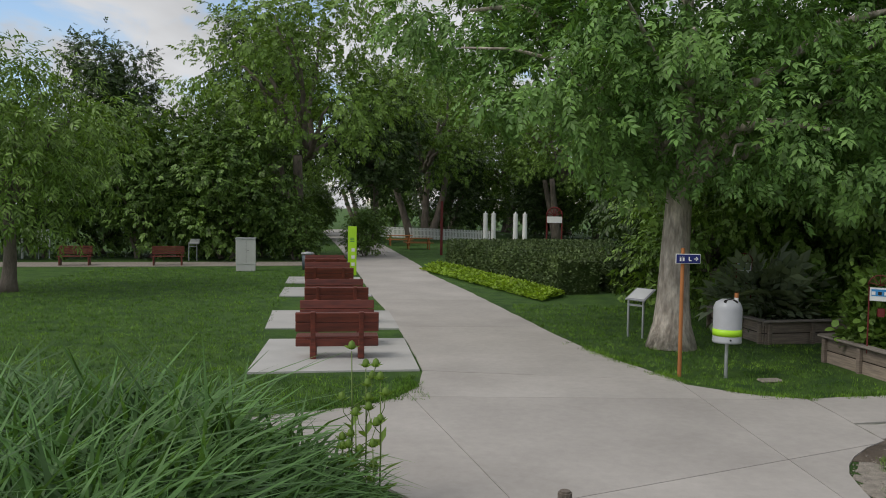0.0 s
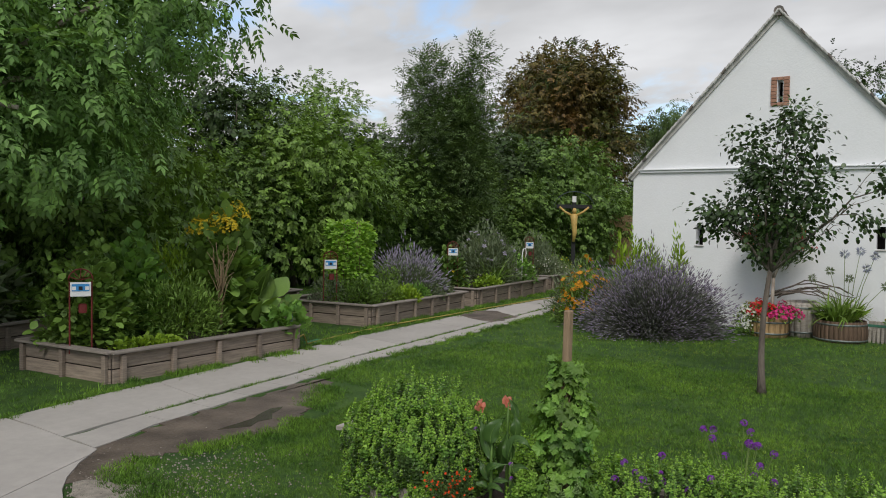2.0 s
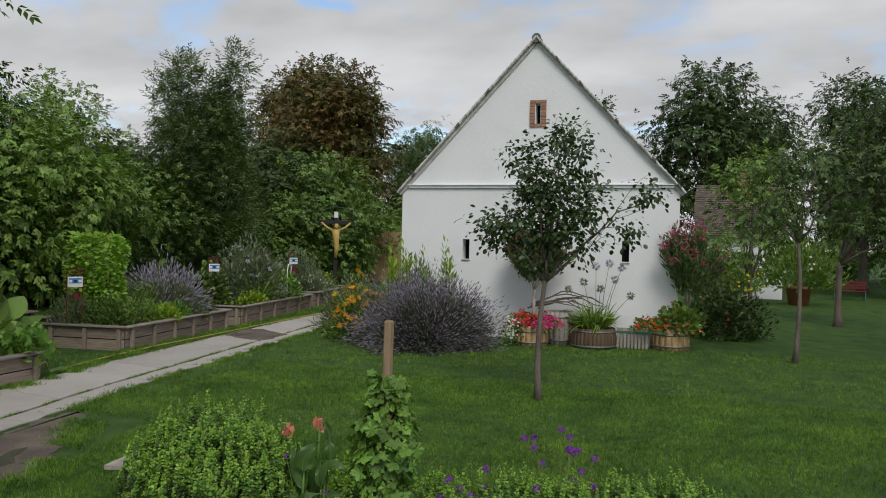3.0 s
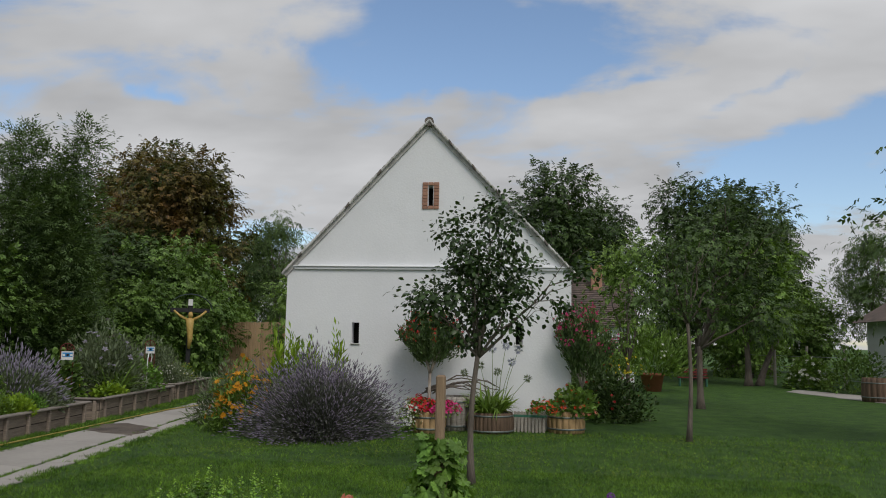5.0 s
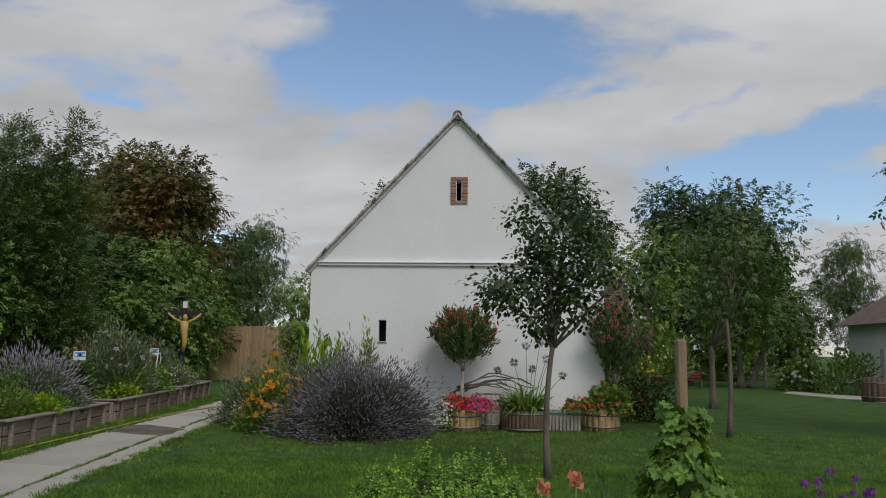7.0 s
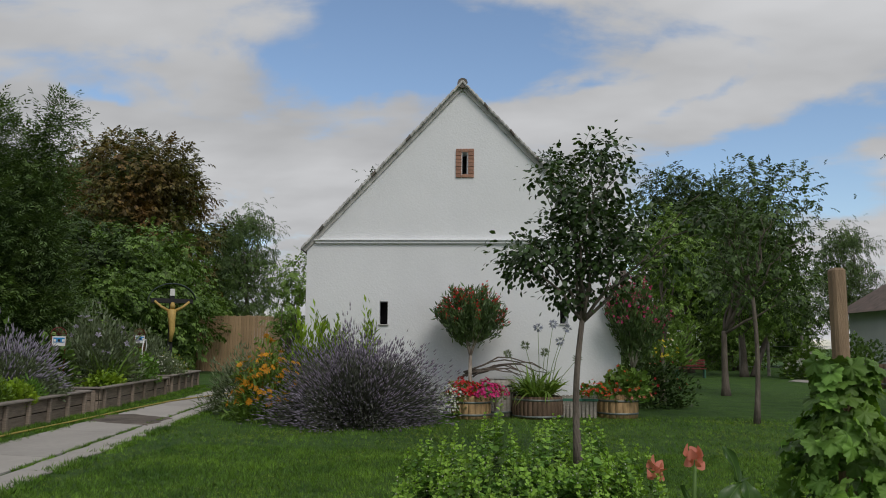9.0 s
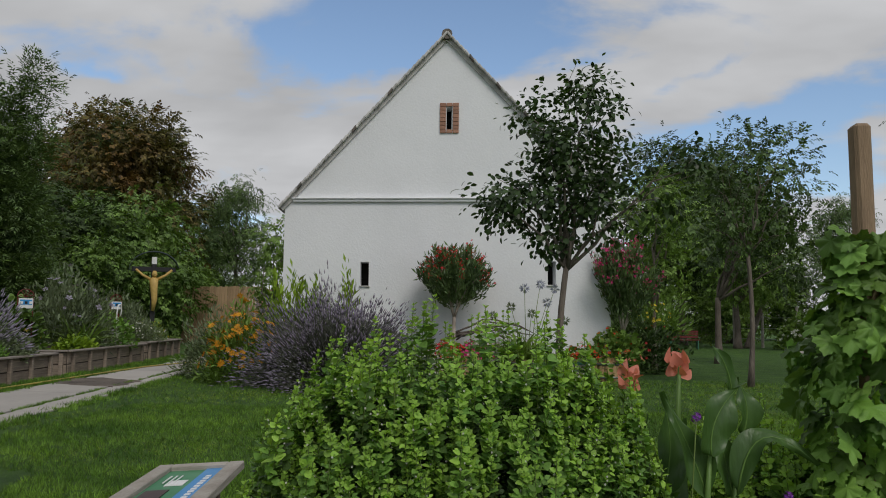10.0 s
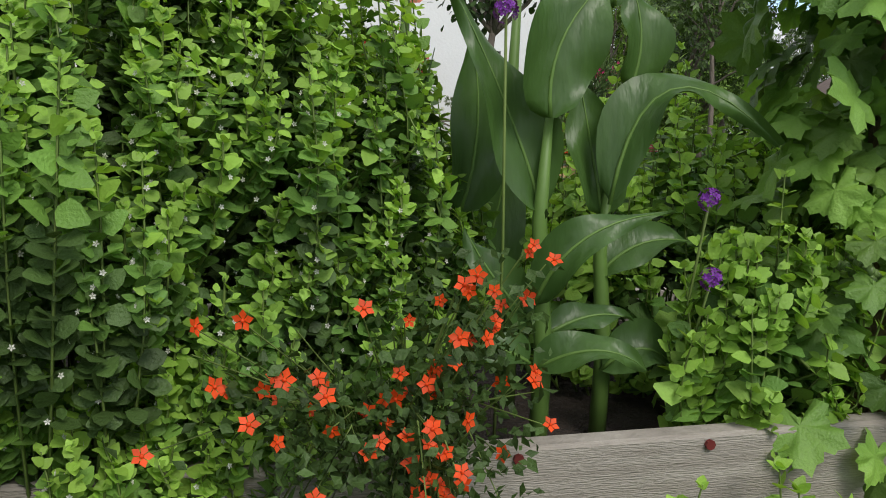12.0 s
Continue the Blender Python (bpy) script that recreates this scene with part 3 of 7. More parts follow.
inner = [(x - 0.06, y + 0.52) for x, y in LOWER[1:]]
for q in panels(jagged(UPPER + [(38.0, 18.1)] + inner[::-1][1:] + [(5.02, 12.8)], 0.5, 0.02, 5), [((x, 12), (x + 1.2, 20)) for x in (7.2, 9.9, 12.9, 15.9, 18.6, 21.6, 25, 29, 33)]):
    part("slab", prism_bm(q, -0.08, 0.025), M["concrete"], side_path)
for q in panels(jagged([(5.02, 12.72)] + [(x, y - 0.07) for x, y in inner[:-1]] + [(38.0, 18.0)] + LOWER[::-1], 0.3, 0.035, 6), [((x, 11), (x - 0.6, 20)) for x in np.arange(6.4, 37, 0.85)]):
    part("paving_strip", prism_bm(q, -0.08, 0.02), M["concrete"], side_path)
tagged(part("dirt_patch", prism_bm(jagged([(17.6, 14.9), (19.2, 15.1), (19.9, 16.3), (19.6, 16.75), (18.3, 16.5)], 0.2, 0.09, 9), 0.0, 0.03), M["mud"], None), "brown dirt washed over the concrete path", "dirt", kind="structure")
tagged(part("muddy_ground", prism_bm(jagged([(4.05, 11.2), (4.6, 11.85), (6.3, 12.45), (9.2, 13.0), (9.9, 13.0), (8.9, 12.2), (8.0, 11.6), (7.1, 11.0), (6.0, 11.15), (5.2, 11.3), (4.5, 10.9)], 0.11, 0.1, 8), -0.05, 0.012), M["mud"], None), "dark damp mud between path and grass", "mud", kind="structure")
tagged(part("puddle", prism_bm(jagged([(6.5, 11.6), (7.5, 11.95), (7.9, 12.0), (7.3, 11.6), (6.9, 11.45)], 0.2, 0.06, 8), 0.0, 0.016), M["puddle"], None), "shallow brown puddle in the mud", "puddle", kind="structure")
tagged(part("gravel_patch", prism_bm(jagged([(3.75, 9.5), (3.95, 10.6), (4.3, 11.25), (4.9, 11.3), (4.5, 10.9), (4.7, 10.4), (4.3, 9.9), (4.0, 9.2)], 0.1, 0.09, 4), -0.05, 0.01), M["gravel"], None), "pale gravel at the path's edge", "gravel", kind="structure")
tagged(part("gravel_patch", prism_bm(jagged([(-1.6, 9.6), (-0.7, 9.3), (0.1, 8.8), (1.5, 8.25), (1.5, 7.2), (-0.5, 7.8), (-1.6, 8.6)], 0.2, 0.1, 4), -0.05, 0.012), M["gravel"], None), "pale gravel at the path's edge", "gravel", kind="structure")
tagged(part("far_path", prism_bm([(-5.0, 40.8), (-14, 38.2), (-40, 32.0), (-40, 34.6), (-14.5, 41.0), (-5.4, 43.2)], -0.05, 0.02), M["gravel"], None), "beige gravel path along the wood's edge", "path", kind="structure")
tagged(part("far_path", prism_bm(jagged([(43.0, -5.8), (36.0, -8.0), (30.0, -10.5), (30.5, -12.5), (40.0, -9.7), (45.0, -7.0)], 0.6, 0.1, 4), -0.05, 0.02), M["concrete"], None), "pale path across the far lawn", "path", kind="structure")

# ---- white house ----
HX, HY0, HY1, EAVE, RIDGE = 21.75, 5.15, 12.86, 4.12, 8.2
HYM = 0.5 * (HY0 + HY1)
house = root("house", label="whitewashed gabled barn with slit windows and tiled roof", category="house")


def wall_with_holes(holes):
    """The gable wall as a grid of blocks that leaves the openings free."""
    b = bmesh.new()
    ys = sorted({HY0, HY1, HYM, *[v for h in holes for v in h[:2]]})
    th = 0.45

    def roof(y):
        return EAVE + (RIDGE - 0.1 - EAVE) * (1 - abs(y - HYM) / (HYM - HY0))
    for y0, y1 in zip(ys, ys[1:]):
        spans, z = [], -0.1
        for h in sorted((h for h in holes if h[0] < y1 and h[1] > y0), key=lambda h: h[2]):
            spans.append((z, z, h[2], h[2]))
            z = h[3]
        spans.append((z, z, roof(y0), roof(y1)))
        for a0, a1, t0, t1 in spans:
            vs = [b.verts.new(c) for c in ((HX, y0, a0), (HX, y1, a1), (HX, y1, t1), (HX, y0, t0), (HX + th, y0, a0), (HX + th, y1, a1), (HX + th, y1, t1), (HX + th, y0, t0))]
            for f in ((0, 3, 2, 1), (4, 5, 6, 7), (0, 1, 5, 4), (3, 7, 6, 2), (0, 4, 7, 3), (1, 2, 6, 5)):
                b.faces.new([vs[i] for i in f])
    bmesh.ops.remove_doubles(b, verts=b.verts, dist=0.0005)
    bmesh.ops.recalc_face_normals(b, faces=b.faces[:])
    return b


WIN = [(10.8, 11.0, 2.13, 2.69), (6.4, 6.59, 2.18, 2.73)]
VENT = (8.86, 8.99, 5.87, 6.43)
part("gable_wall", wall_with_holes([*WIN, VENT]), M["plaster"], house)
for nm, y0, y1 in (("side_wall", HY0, HY0 + 0.45), ("side_wall", HY1 - 0.45, HY1)):
    part(nm, box_bm(11.5, y1 - y0, EAVE + 0.08, (HX + 0.455 + 5.75, (y0 + y1) / 2, -0.1)), M["plaster"], house)
part("back_wall", box_bm(0.4, HY1 - HY0, EAVE, (HX + 12.2, HYM, -0.1)), M["plaster"], house)
for y0, y1, z0, z1 in (*WIN, VENT):
    part("dark_interior", box_bm(0.05, y1 - y0 + 0.3, z1 - z0 + 0.3, (HX + 0.5, (y0 + y1) / 2, z0 - 0.15)), M["dark"], house)
for y0, y1, z0, z1 in WIN:
    part("window_sill", box_bm(0.06, y1 - y0 + 0.05, 0.03, (HX - 0.01, (y0 + y1) / 2, z0 - 0.032), 0.006), M["verge"], house)
# string course at eaves level
part("string_course", box_bm(0.07, HY1 - HY0 - 0.35, 0.07, (HX - 0.034, HYM - 0.02, EAVE + 0.0), 0.012), M["plaster"], house)
part("course_shadow_lip", box_bm(0.11, HY1 - HY0 - 0.3, 0.03, (HX - 0.054, HYM - 0.02, EAVE + 0.072), 0.006), M["plaster"], house)
# brick surround of the vent
vent = npart("vent_surround", merge([(np.array([(0, 0, 0), (0, 0.001, 0), (0.001, 0, 0)]) + (HX + 0.02, 8.7, 5.8), np.array([(0, 1, 2)]))]), M["brick"], house)
brick_me = {}
for w in (0.15, 0.143):
    bb = box_bm(0.06, w - 0.008, 0.083, (0, 0, 0), 0.006)
    brick_me[w] = bpy.data.meshes.new("brick")
    bb.to_mesh(brick_me[w])
    bb.free()
    brick_me[w].materials.append(M["brick"])
for j in range(8):
    z = 5.785 + j * 0.0925
    ys = (8.692 + 0.075, 8.692 + 0.228, 8.692 + 0.382) if j in (0, 7) else (8.692 + 0.075, 9.148 - 0.071)
    for y in ys:
        o = new("brick", brick_me[0.15])
        o.location = (HX - 0.012 + 0.004 * random.random(), y, z)
        o.parent = vent
# roof planes, tiles on the verge
slope = math.atan2(RIDGE - EAVE, HYM - HY0)
for s in (1, -1):
    run = (HYM - HY0 + 0.12) / math.cos(slope)
    rot = Matrix.Rotation(-s * slope, 4, "X")
    v, f = [], []
    rows = int(run / 0.16)
    for i in range(rows):
        u0, u1 = i * run / rows, (i + 1) * run / rows + 0.05
        for k in range(46):
            x0 = 0.22 + k * 0.26
            o = len(v)
            z0, z1 = 0.03 + 0.008 * random.random(), 0.005
            v += [(x0, -s * u1, z0 + 0.02), (x0 + 0.25, -s * u1, z0 + 0.02), (x0 + 0.25, -s * u0, z1 + 0.02), (x0, -s * u0, z1 + 0.02)]
            f.append((o, o + 1, o + 2, o + 3))
    v = np.array(v)
    mtx = np.array(Matrix.Translation((HX - 0.12, HYM, RIDGE)) @ Matrix.Rotation(s * slope, 4, "X"))
    v = v @ mtx[:3, :3].T + mtx[:3, 3]
    npart("roof_tiles", (v, np.array(f)), M["tile_j"], house)
    bb = box_bm(12.3, run, 0.1, (6.18, -s * run / 2, -0.11))
    bmesh.ops.transform(bb, matrix=Matrix.Translation((HX - 0.09, HYM, RIDGE)) @ Matrix.Rotation(s * slope, 4, "X"), verts=bb.verts)
    part("roof_deck", bb, M["verge"], house)
    n = int(run / 0.155)
    for i in range(n):
        bb = box_bm(0.2, run / n + 0.04, 0.055, (0.02, 0, 0), 0.014, Matrix.Rotation(s * 0.12, 4, "X"))
        bmesh.ops.transform(bb, matrix=Matrix.Translation((HX - 0.12 + 0.012 * random.random(), HYM, RIDGE + 0.004 * random.random())) @ Matrix.Rotation(s * slope, 4, "X") @ Matrix.Translation((0.02, -s * (i + 0.5) * run / n, -0.02)), verts=bb.verts)
        part("verge_tile", bb, M["verge"] if random.random() < 0.86 else M["tile"], house)
for i in range(24):
    bb = cyl_bm(0.13, 0.5, (0, 0, -0.25), 0.11, 10)
    bmesh.ops.transform(bb, matrix=Matrix.Translation((HX + 0.1 + i * 0.5, HYM, RIDGE - 0.02)) @ Matrix.Rotation(radians(90), 4, "Y"), verts=bb.verts)
    part("ridge_tile", bb, M["tile"], house)

# the side walls run slightly askew to the gable
skew = Matrix(((1, 0, 0, 0), (0.11, 1, 0, -0.11 * HX), (0, 0, 1, 0), (0, 0, 0, 1)))
for o in house.children:
    o.data.transform(skew)


# ---- trees ----
def crown_vf(lobes, n, T, size, rng, droop=0.4, clump=28, spread=0.42, shell=0.62):
    """Leaves in clumps over the outer part of several lobes."""
    C = np.array([l[0] for l in lobes], float)
    R = np.array([l[1] for l in lobes], float)
    area = (R[:, 0] * R[:, 1] + R[:, 0] * R[:, 2] + R[:, 1] * R[:, 2])
    k = max(4, n // clump)
    li = rng.choice(len(lobes), size=k, p=area / area.sum())
    d = unit(rng.normal(size=(k, 3)))
    rad = shell + (1 - shell) * rng.random(k) ** 0.6
    cen = C[li] + d * R[li] * rad[:, None]
    ci = rng.integers(0, k, n)
    off = rng.normal(size=(n, 3)) * spread * np.array((1, 1, 0.7))
    p = cen[ci] + off
    ax = unit(d[ci] * 0.8 + unit(off) * 0.7 + rng.normal(size=(n, 3)) * 0.5 + np.array((0, 0, -droop)))
    s = size * rng.uniform(0.65, 1.25, n)
    return scatter(T, p, frames(ax, rng, np.array((0, 0, 1.0)) + d[ci] * 0.4), s)


def make_lobes(h0, h1, r, n, rng, squash=0.75, flat=1.0):
    out = []
    for i in range(n):
        a = 2 * math.pi * (i * 0.618) + rng.uniform(-0.4, 0.4)
        t = (i + 0.5) / n
        z = h0 + (h1 - h0) * (0.12 + 0.8 * t)
        w = math.sin(math.pi * (0.18 + 0.74 * t)) ** 0.8
        q = r * w * rng.uniform(0.45, 0.7) * flat
        s = r * rng.uniform(0.34, 0.5)
        out.append(((q * math.cos(a), q * math.sin(a), z), (s, s, s * squash)))
    return out


def limb(a, b, r0, r1, rng, sag=0.12, seg=6, sides=6):
    a, b = np.array(a, float), np.array(b, float)
    t = np.linspace(0, 1, seg + 1)[:, None]
    ln = np.linalg.norm(b - a)
    p = a + (b - a) * t + np.sin(np.pi * t) * (rng.normal(size=3) * sag * ln * 0.4 + np.array((0, 0, 0.12 * ln))) + np.where((t > 0) & (t < 1), rng.normal(size=(seg + 1, 3)) * 0.02 * ln, 0)
    return tube_np(p, np.linspace(r0, r1, seg + 1), sides)


def tree(at, h0, h1, r, nl, leaves, T, size, leaf, trunk_r, label, seed, fork=None, bark="bark", lean=(0, 0), droop=0.4, clump=28, spread=0.42, lobes=None, name="tree", group="", category="tree", squash=0.75, limbs=10, stems=1, shell=0.62, twigs=0):
    rng = np.random.default_rng(seed)
    e = root(name, at, label=label, category=category, group=group)
    lobes = lobes or make_lobes(h0, h1, r, nl, rng, squash)
    fz = fork or h0 * 1.05
    bits = []
    for k in range(stems):
        off = np.array((0.0, 0, 0)) if stems == 1 else rng.normal(size=3) * np.array((trunk_r * 2, trunk_r * 2, 0))
        top = np.array((lean[0], lean[1], fz)) + off * 3
        t = np.linspace(0, 1, 8)[:, None]
        p = off + (top - off) * t + np.sin(np.pi * t) * rng.normal(size=3) * np.array((0.05, 0.05, 0)) * fz * 0.4
        rr = trunk_r * (1.0 + 0.55 * np.exp(-t[:, 0] * 9) - 0.28 * t[:, 0]) / (1 if stems == 1 else 1.3)
        p[0, 2] = -0.05
        bits.append(tube_np(p, rr, 12))
    npart("trunk", merge(bits), M[bark], e, smooth=True)
    order = sorted(range(len(lobes)), key=lambda i: -lobes[i][1][0])[:limbs]
    ends = []
    for i in order:
        c = np.array(lobes[i][0])
        npart("limb", limb((lean[0], lean[1], fz - 0.1), c, trunk_r * 0.5, trunk_r * 0.1, rng), M[bark], e, smooth=True)
        ends.append(c)
        for j in range(twigs):
            q = c + unit(rng.normal(size=3) + np.array((0, 0, 0.5))) * np.array(lobes[i][1]) * 0.95
            npart("twig", limb(c * 0.6 + np.array((lean[0], lean[1], fz)) * 0.4, q, trunk_r * 0.16, trunk_r * 0.05, rng, seg=4, sides=4), M[bark], e)
    npart("crown", crown_vf(lobes, leaves, T, size, rng, droop, clump, spread, shell), M[leaf], e)
    return e


def far_copy(ob, x, y, s=1.0, rz=0.0, sz=None):
    return copy_thing(ob, Matrix.LocRotScale((x, y, 0), Euler((0, 0, rz)), (s, s, sz or s)))


# the big ash by the signpost
ash_lobes = [((0.2, -0.6, 5.0), (3.0, 2.6, 1.7)), ((-2.6, -0.6, 5.6), (2.4, 2.2, 1.5)), ((3.4, -0.8, 5.2), (2.6, 2.2, 1.6)), ((5.0, 0.3, 6.4), (2.2, 2.2, 1.6)), ((-4.4, 0.6, 7.2), (2.0, 2.0, 1.5)),
             ((2.0, -2.6, 4.4), (2.2, 1.7, 1.1)), ((-0.4, -2.4, 6.2), (2.4, 2.0, 1.6)), ((4.2, -2.0, 6.9), (2.6, 2.2, 1.6)), ((0.5, 0.5, 8.5), (3.4, 3.2, 2.2)), ((-2.4, 1.6, 8.6), (2.6, 2.6, 1.8)),
             ((3.8, 1.5, 8.8), (3.0, 2.8, 2.0)), ((0.4, 0.6, 11.0), (2.6, 2.6, 2.0)), ((6.0, -0.3, 8.2), (1.7, 1.7, 1.3)), ((1.2, 2.8, 5.6), (3.0, 2.2, 1.6)), ((4.6, 2.4, 5.0), (2.4, 2.0, 1.4)), ((3.6, -1.6, 3.9), (1.5, 1.3, 0.8)), ((-1.4, -1.8, 4.6), (1.5, 1.4, 0.9))]
tree((4.12, 18.85, 0), 3, 12, 6, 0, 16500, T_PIN, 0.33, "ash", 0.36, "large ash tree with pale bark and drooping feathery leaves", 11, fork=3.5, bark="palebark", lean=(0.12, 0.1), droop=0.5, clump=26, spread=0.3, lobes=ash_lobes, limbs=15, twigs=1, shell=0.55)
# pear tree on the lawn
pear_lobes = [((0.0, 0.75, 3.0), (0.5, 0.62, 0.38)), ((0.1, 0.15, 3.1), (0.62, 0.7, 0.6)), ((-0.1, -0.5, 2.8), (0.5, 0.5, 0.5)), ((0.0, 0.62, 4.05), (0.4, 0.36, 0.42)), ((0, 0.2, 3.9), (0.4, 0.4, 0.5)), ((0.05, -0.15, 4.45), (0.34, 0.3, 0.42)), ((0.1, -0.6, 4.1), (0.36, 0.3, 0.5)), ((0, -0.75, 3.3), (0.4, 0.4, 0.4)), ((0.1, 0.3, 2.45), (0.45, 0.5, 0.28)), ((0, -1.75, 3.5), (0.2, 0.14, 0.36)), ((0, -1.3, 2.95), (0.22, 0.3, 0.2)), ((0.0, 0.95, 2.75), (0.35, 0.3, 0.25)), ((-0.35, 0.1, 3.5), (0.4, 0.4, 0.4))]
pear_lobes = [((x, y - 0.22 * (y > -0.2), z), r) for (x, y, z), r in pear_lobes]
tree((13.61, 6.9, 0), 2, 5, 1.5, 0, 4600, T_ROUND, 0.078, "pearleaf", 0.052, "young pear tree with slim trunk and glossy dark leaves", 21, fork=2.1, lean=(0.0, -0.08), droop=0.55, clump=16, spread=0.13, lobes=pear_lobes, limbs=13, name="pear_tree", twigs=2, shell=0.3)
tree((20.4, 2.44, 0), 2.6, 5.1, 1.5, 12, 820, T_SPRAY, 0.2, "fruitleaf", 0.055, "young fruit tree with bare straight trunk and spreading crown", 22, fork=2.85, droop=0.3, clump=14, spread=0.28, name="fruit_tree", limbs=11, twigs=1)
tree((30.5, 0.4, 0), 2.0, 7.9, 2.3, 16, 2300, T_SPRAY, 0.28, "darkleaf", 0.12, "dark-leaved fruit tree leaning over the lawn", 23, fork=2.2, lobes=[((c[0], c[1] - 1.5, c[2]), q) for c, q in make_lobes(2.2, 7.9, 2.3, 16, np.random.default_rng(23))], droop=0.1, clump=16, spread=0.33, name="fruit_tree", limbs=12, twigs=1)
tree((48.0, -5.3, 0), 2.4, 8.5, 3.6, 16, 2200, T_SPRAY, 0.46, "lightleaf", 0.24, "old fruit tree with light green crown behind the lawn", 24, fork=2.6, clump=18, spread=0.5, stems=2)
tree((-14.9, 27.2, 0), 2.4, 7.4, 3.6, 16, 3000, T_SPRAYL, 0.5, "lightleaf", 0.22, "lawn tree with dark trunk and light hanging foliage", 25, fork=2.8, droop=0.9, clump=20, spread=0.5)

tree((20.6, -4.0, 0), 1.9, 7.9, 2.4, 15, 1500, T_SPRAY, 0.3, "fruitleaf", 0.13, "fruit tree with spreading crown at the edge of the lawn", 26, fork=2.1, clump=16, spread=0.35, name="fruit_tree", limbs=12, twigs=1)
tree((26.4, 3.3, 0), 1.5, 5.6, 1.35, 13, 1250, T_SPRAY, 0.22, "lightleaf", 0.08, "slender fresh-green tree beside the barn", 28, fork=1.7, clump=15, spread=0.28)
tree((27.8, 14.75, 0), 0.4, 4.6, 0.95, 12, 700, T_SPRAY, 0.26, "lightleaf", 0.07, "slim young tree beside the barn's side wall", 27, fork=0.9, clump=14, spread=0.25)
# backdrop woods: a few models, copied
W = {}
W["oak"] = tree((-9.0, 47.0, 0), 5.2, 15.5, 7.0, 18, 4600, T_SPRAY, 0.5, "lightleaf", 0.42, "tall broadleaf tree with forked dark trunk in the wood", 31, fork=5.5, clump=16, spread=0.5, group="wood trees", stems=3)
W["bush"] = tree((9.5, 27.5, 0), 0.2, 6.6, 3.2, 20, 4200, T_SPRAY, 0.4, "oak", 0.12, "dense green shrub tree leafy down to the ground", 32, fork=1.2, clump=14, spread=0.36, group="thicket shrubs", name="shrub_tree", stems=3)
W["bush2"] = tree((14.5, 27.0, 0), 0.1, 6.0, 3.0, 20, 4400, T_SPRAY, 0.38, "lightleaf", 0.12, "dense fresh-green shrub tree leafy to the ground", 33, fork=1.2, clump=14, spread=0.36, group="thicket shrubs", name="shrub_tree", stems=3)
W["dark"] = tree((20.5, 30.0, 0), 0.3, 8.5, 3.6, 22, 4400, T_SPRAY, 0.42, "darkleaf", 0.16, "dark green thicket tree", 34, fork=1.5, clump=14, spread=0.4, group="thicket shrubs", name="shrub_tree", stems=2)
pop_lobes = [((0.2 * math.cos(i * 2.4) * (1 + i % 3), 0.25 * math.sin(i * 2.4) * (1 + i % 3), 1.2 + i * 0.62), (1.5 - i * 0.07, 1.5 - i * 0.07, 1.0)) for i in range(13)] + [((-0.9, 0.9, 9.2), (0.3, 0.3, 1.5)), ((0.5, -0.7, 9.7), (0.32, 0.32, 1.8)), ((0.1, 0.2, 9.0), (0.4, 0.4, 1.2))]
W["poplar"] = tree((32.0, 26.6, 0), 1, 11, 2, 0, 9000, T_SPRAYL, 0.42, "willow", 0.16, "slender upright willow with grey-green leaves", 35, fork=3.0, clump=24, spread=0.36, lobes=pop_lobes, droop=-0.5, group="thicket shrubs")
W["chestnut"] = tree((56.0, 33.0, 0), 3.5, 15.5, 5.6, 22, 9000, T_SPRAY, 0.55, "rusty", 0.4, "chestnut tree with rust-brown early autumn leaves", 36, fork=4.5, clump=16, spread=0.5)
W["birch"] = tree((63.0, 28.0, 0), 2.5, 12.5, 2.6, 14, 2400, T_SPRAYL, 0.6, "willow", 0.18, "birch with hanging grey-green twigs", 37, fork=6.0, clump=18, spread=0.5, droop=1.4)
W["robinia"] = tree((57.0, 5.2, 0), 3.2, 14.2, 4.9, 22, 5600, T_SPRAY, 0.52, "darkleaf", 0.3, "tall dark robinia behind the house", 38, fork=5.0, clump=14, spread=0.45)
random.seed(5)
for x, y, q in ((-9.0, 43.8, 0.5), (-5.8, 48.0, 0.42), (-11.4, 46.2, 0.55), (-14.8, 77.0, 1.0), (-18.0, 83.0, 1.2), (-13.0, 70.0, 0.7)):
    far_copy(W["bush"], x, y, q, x)
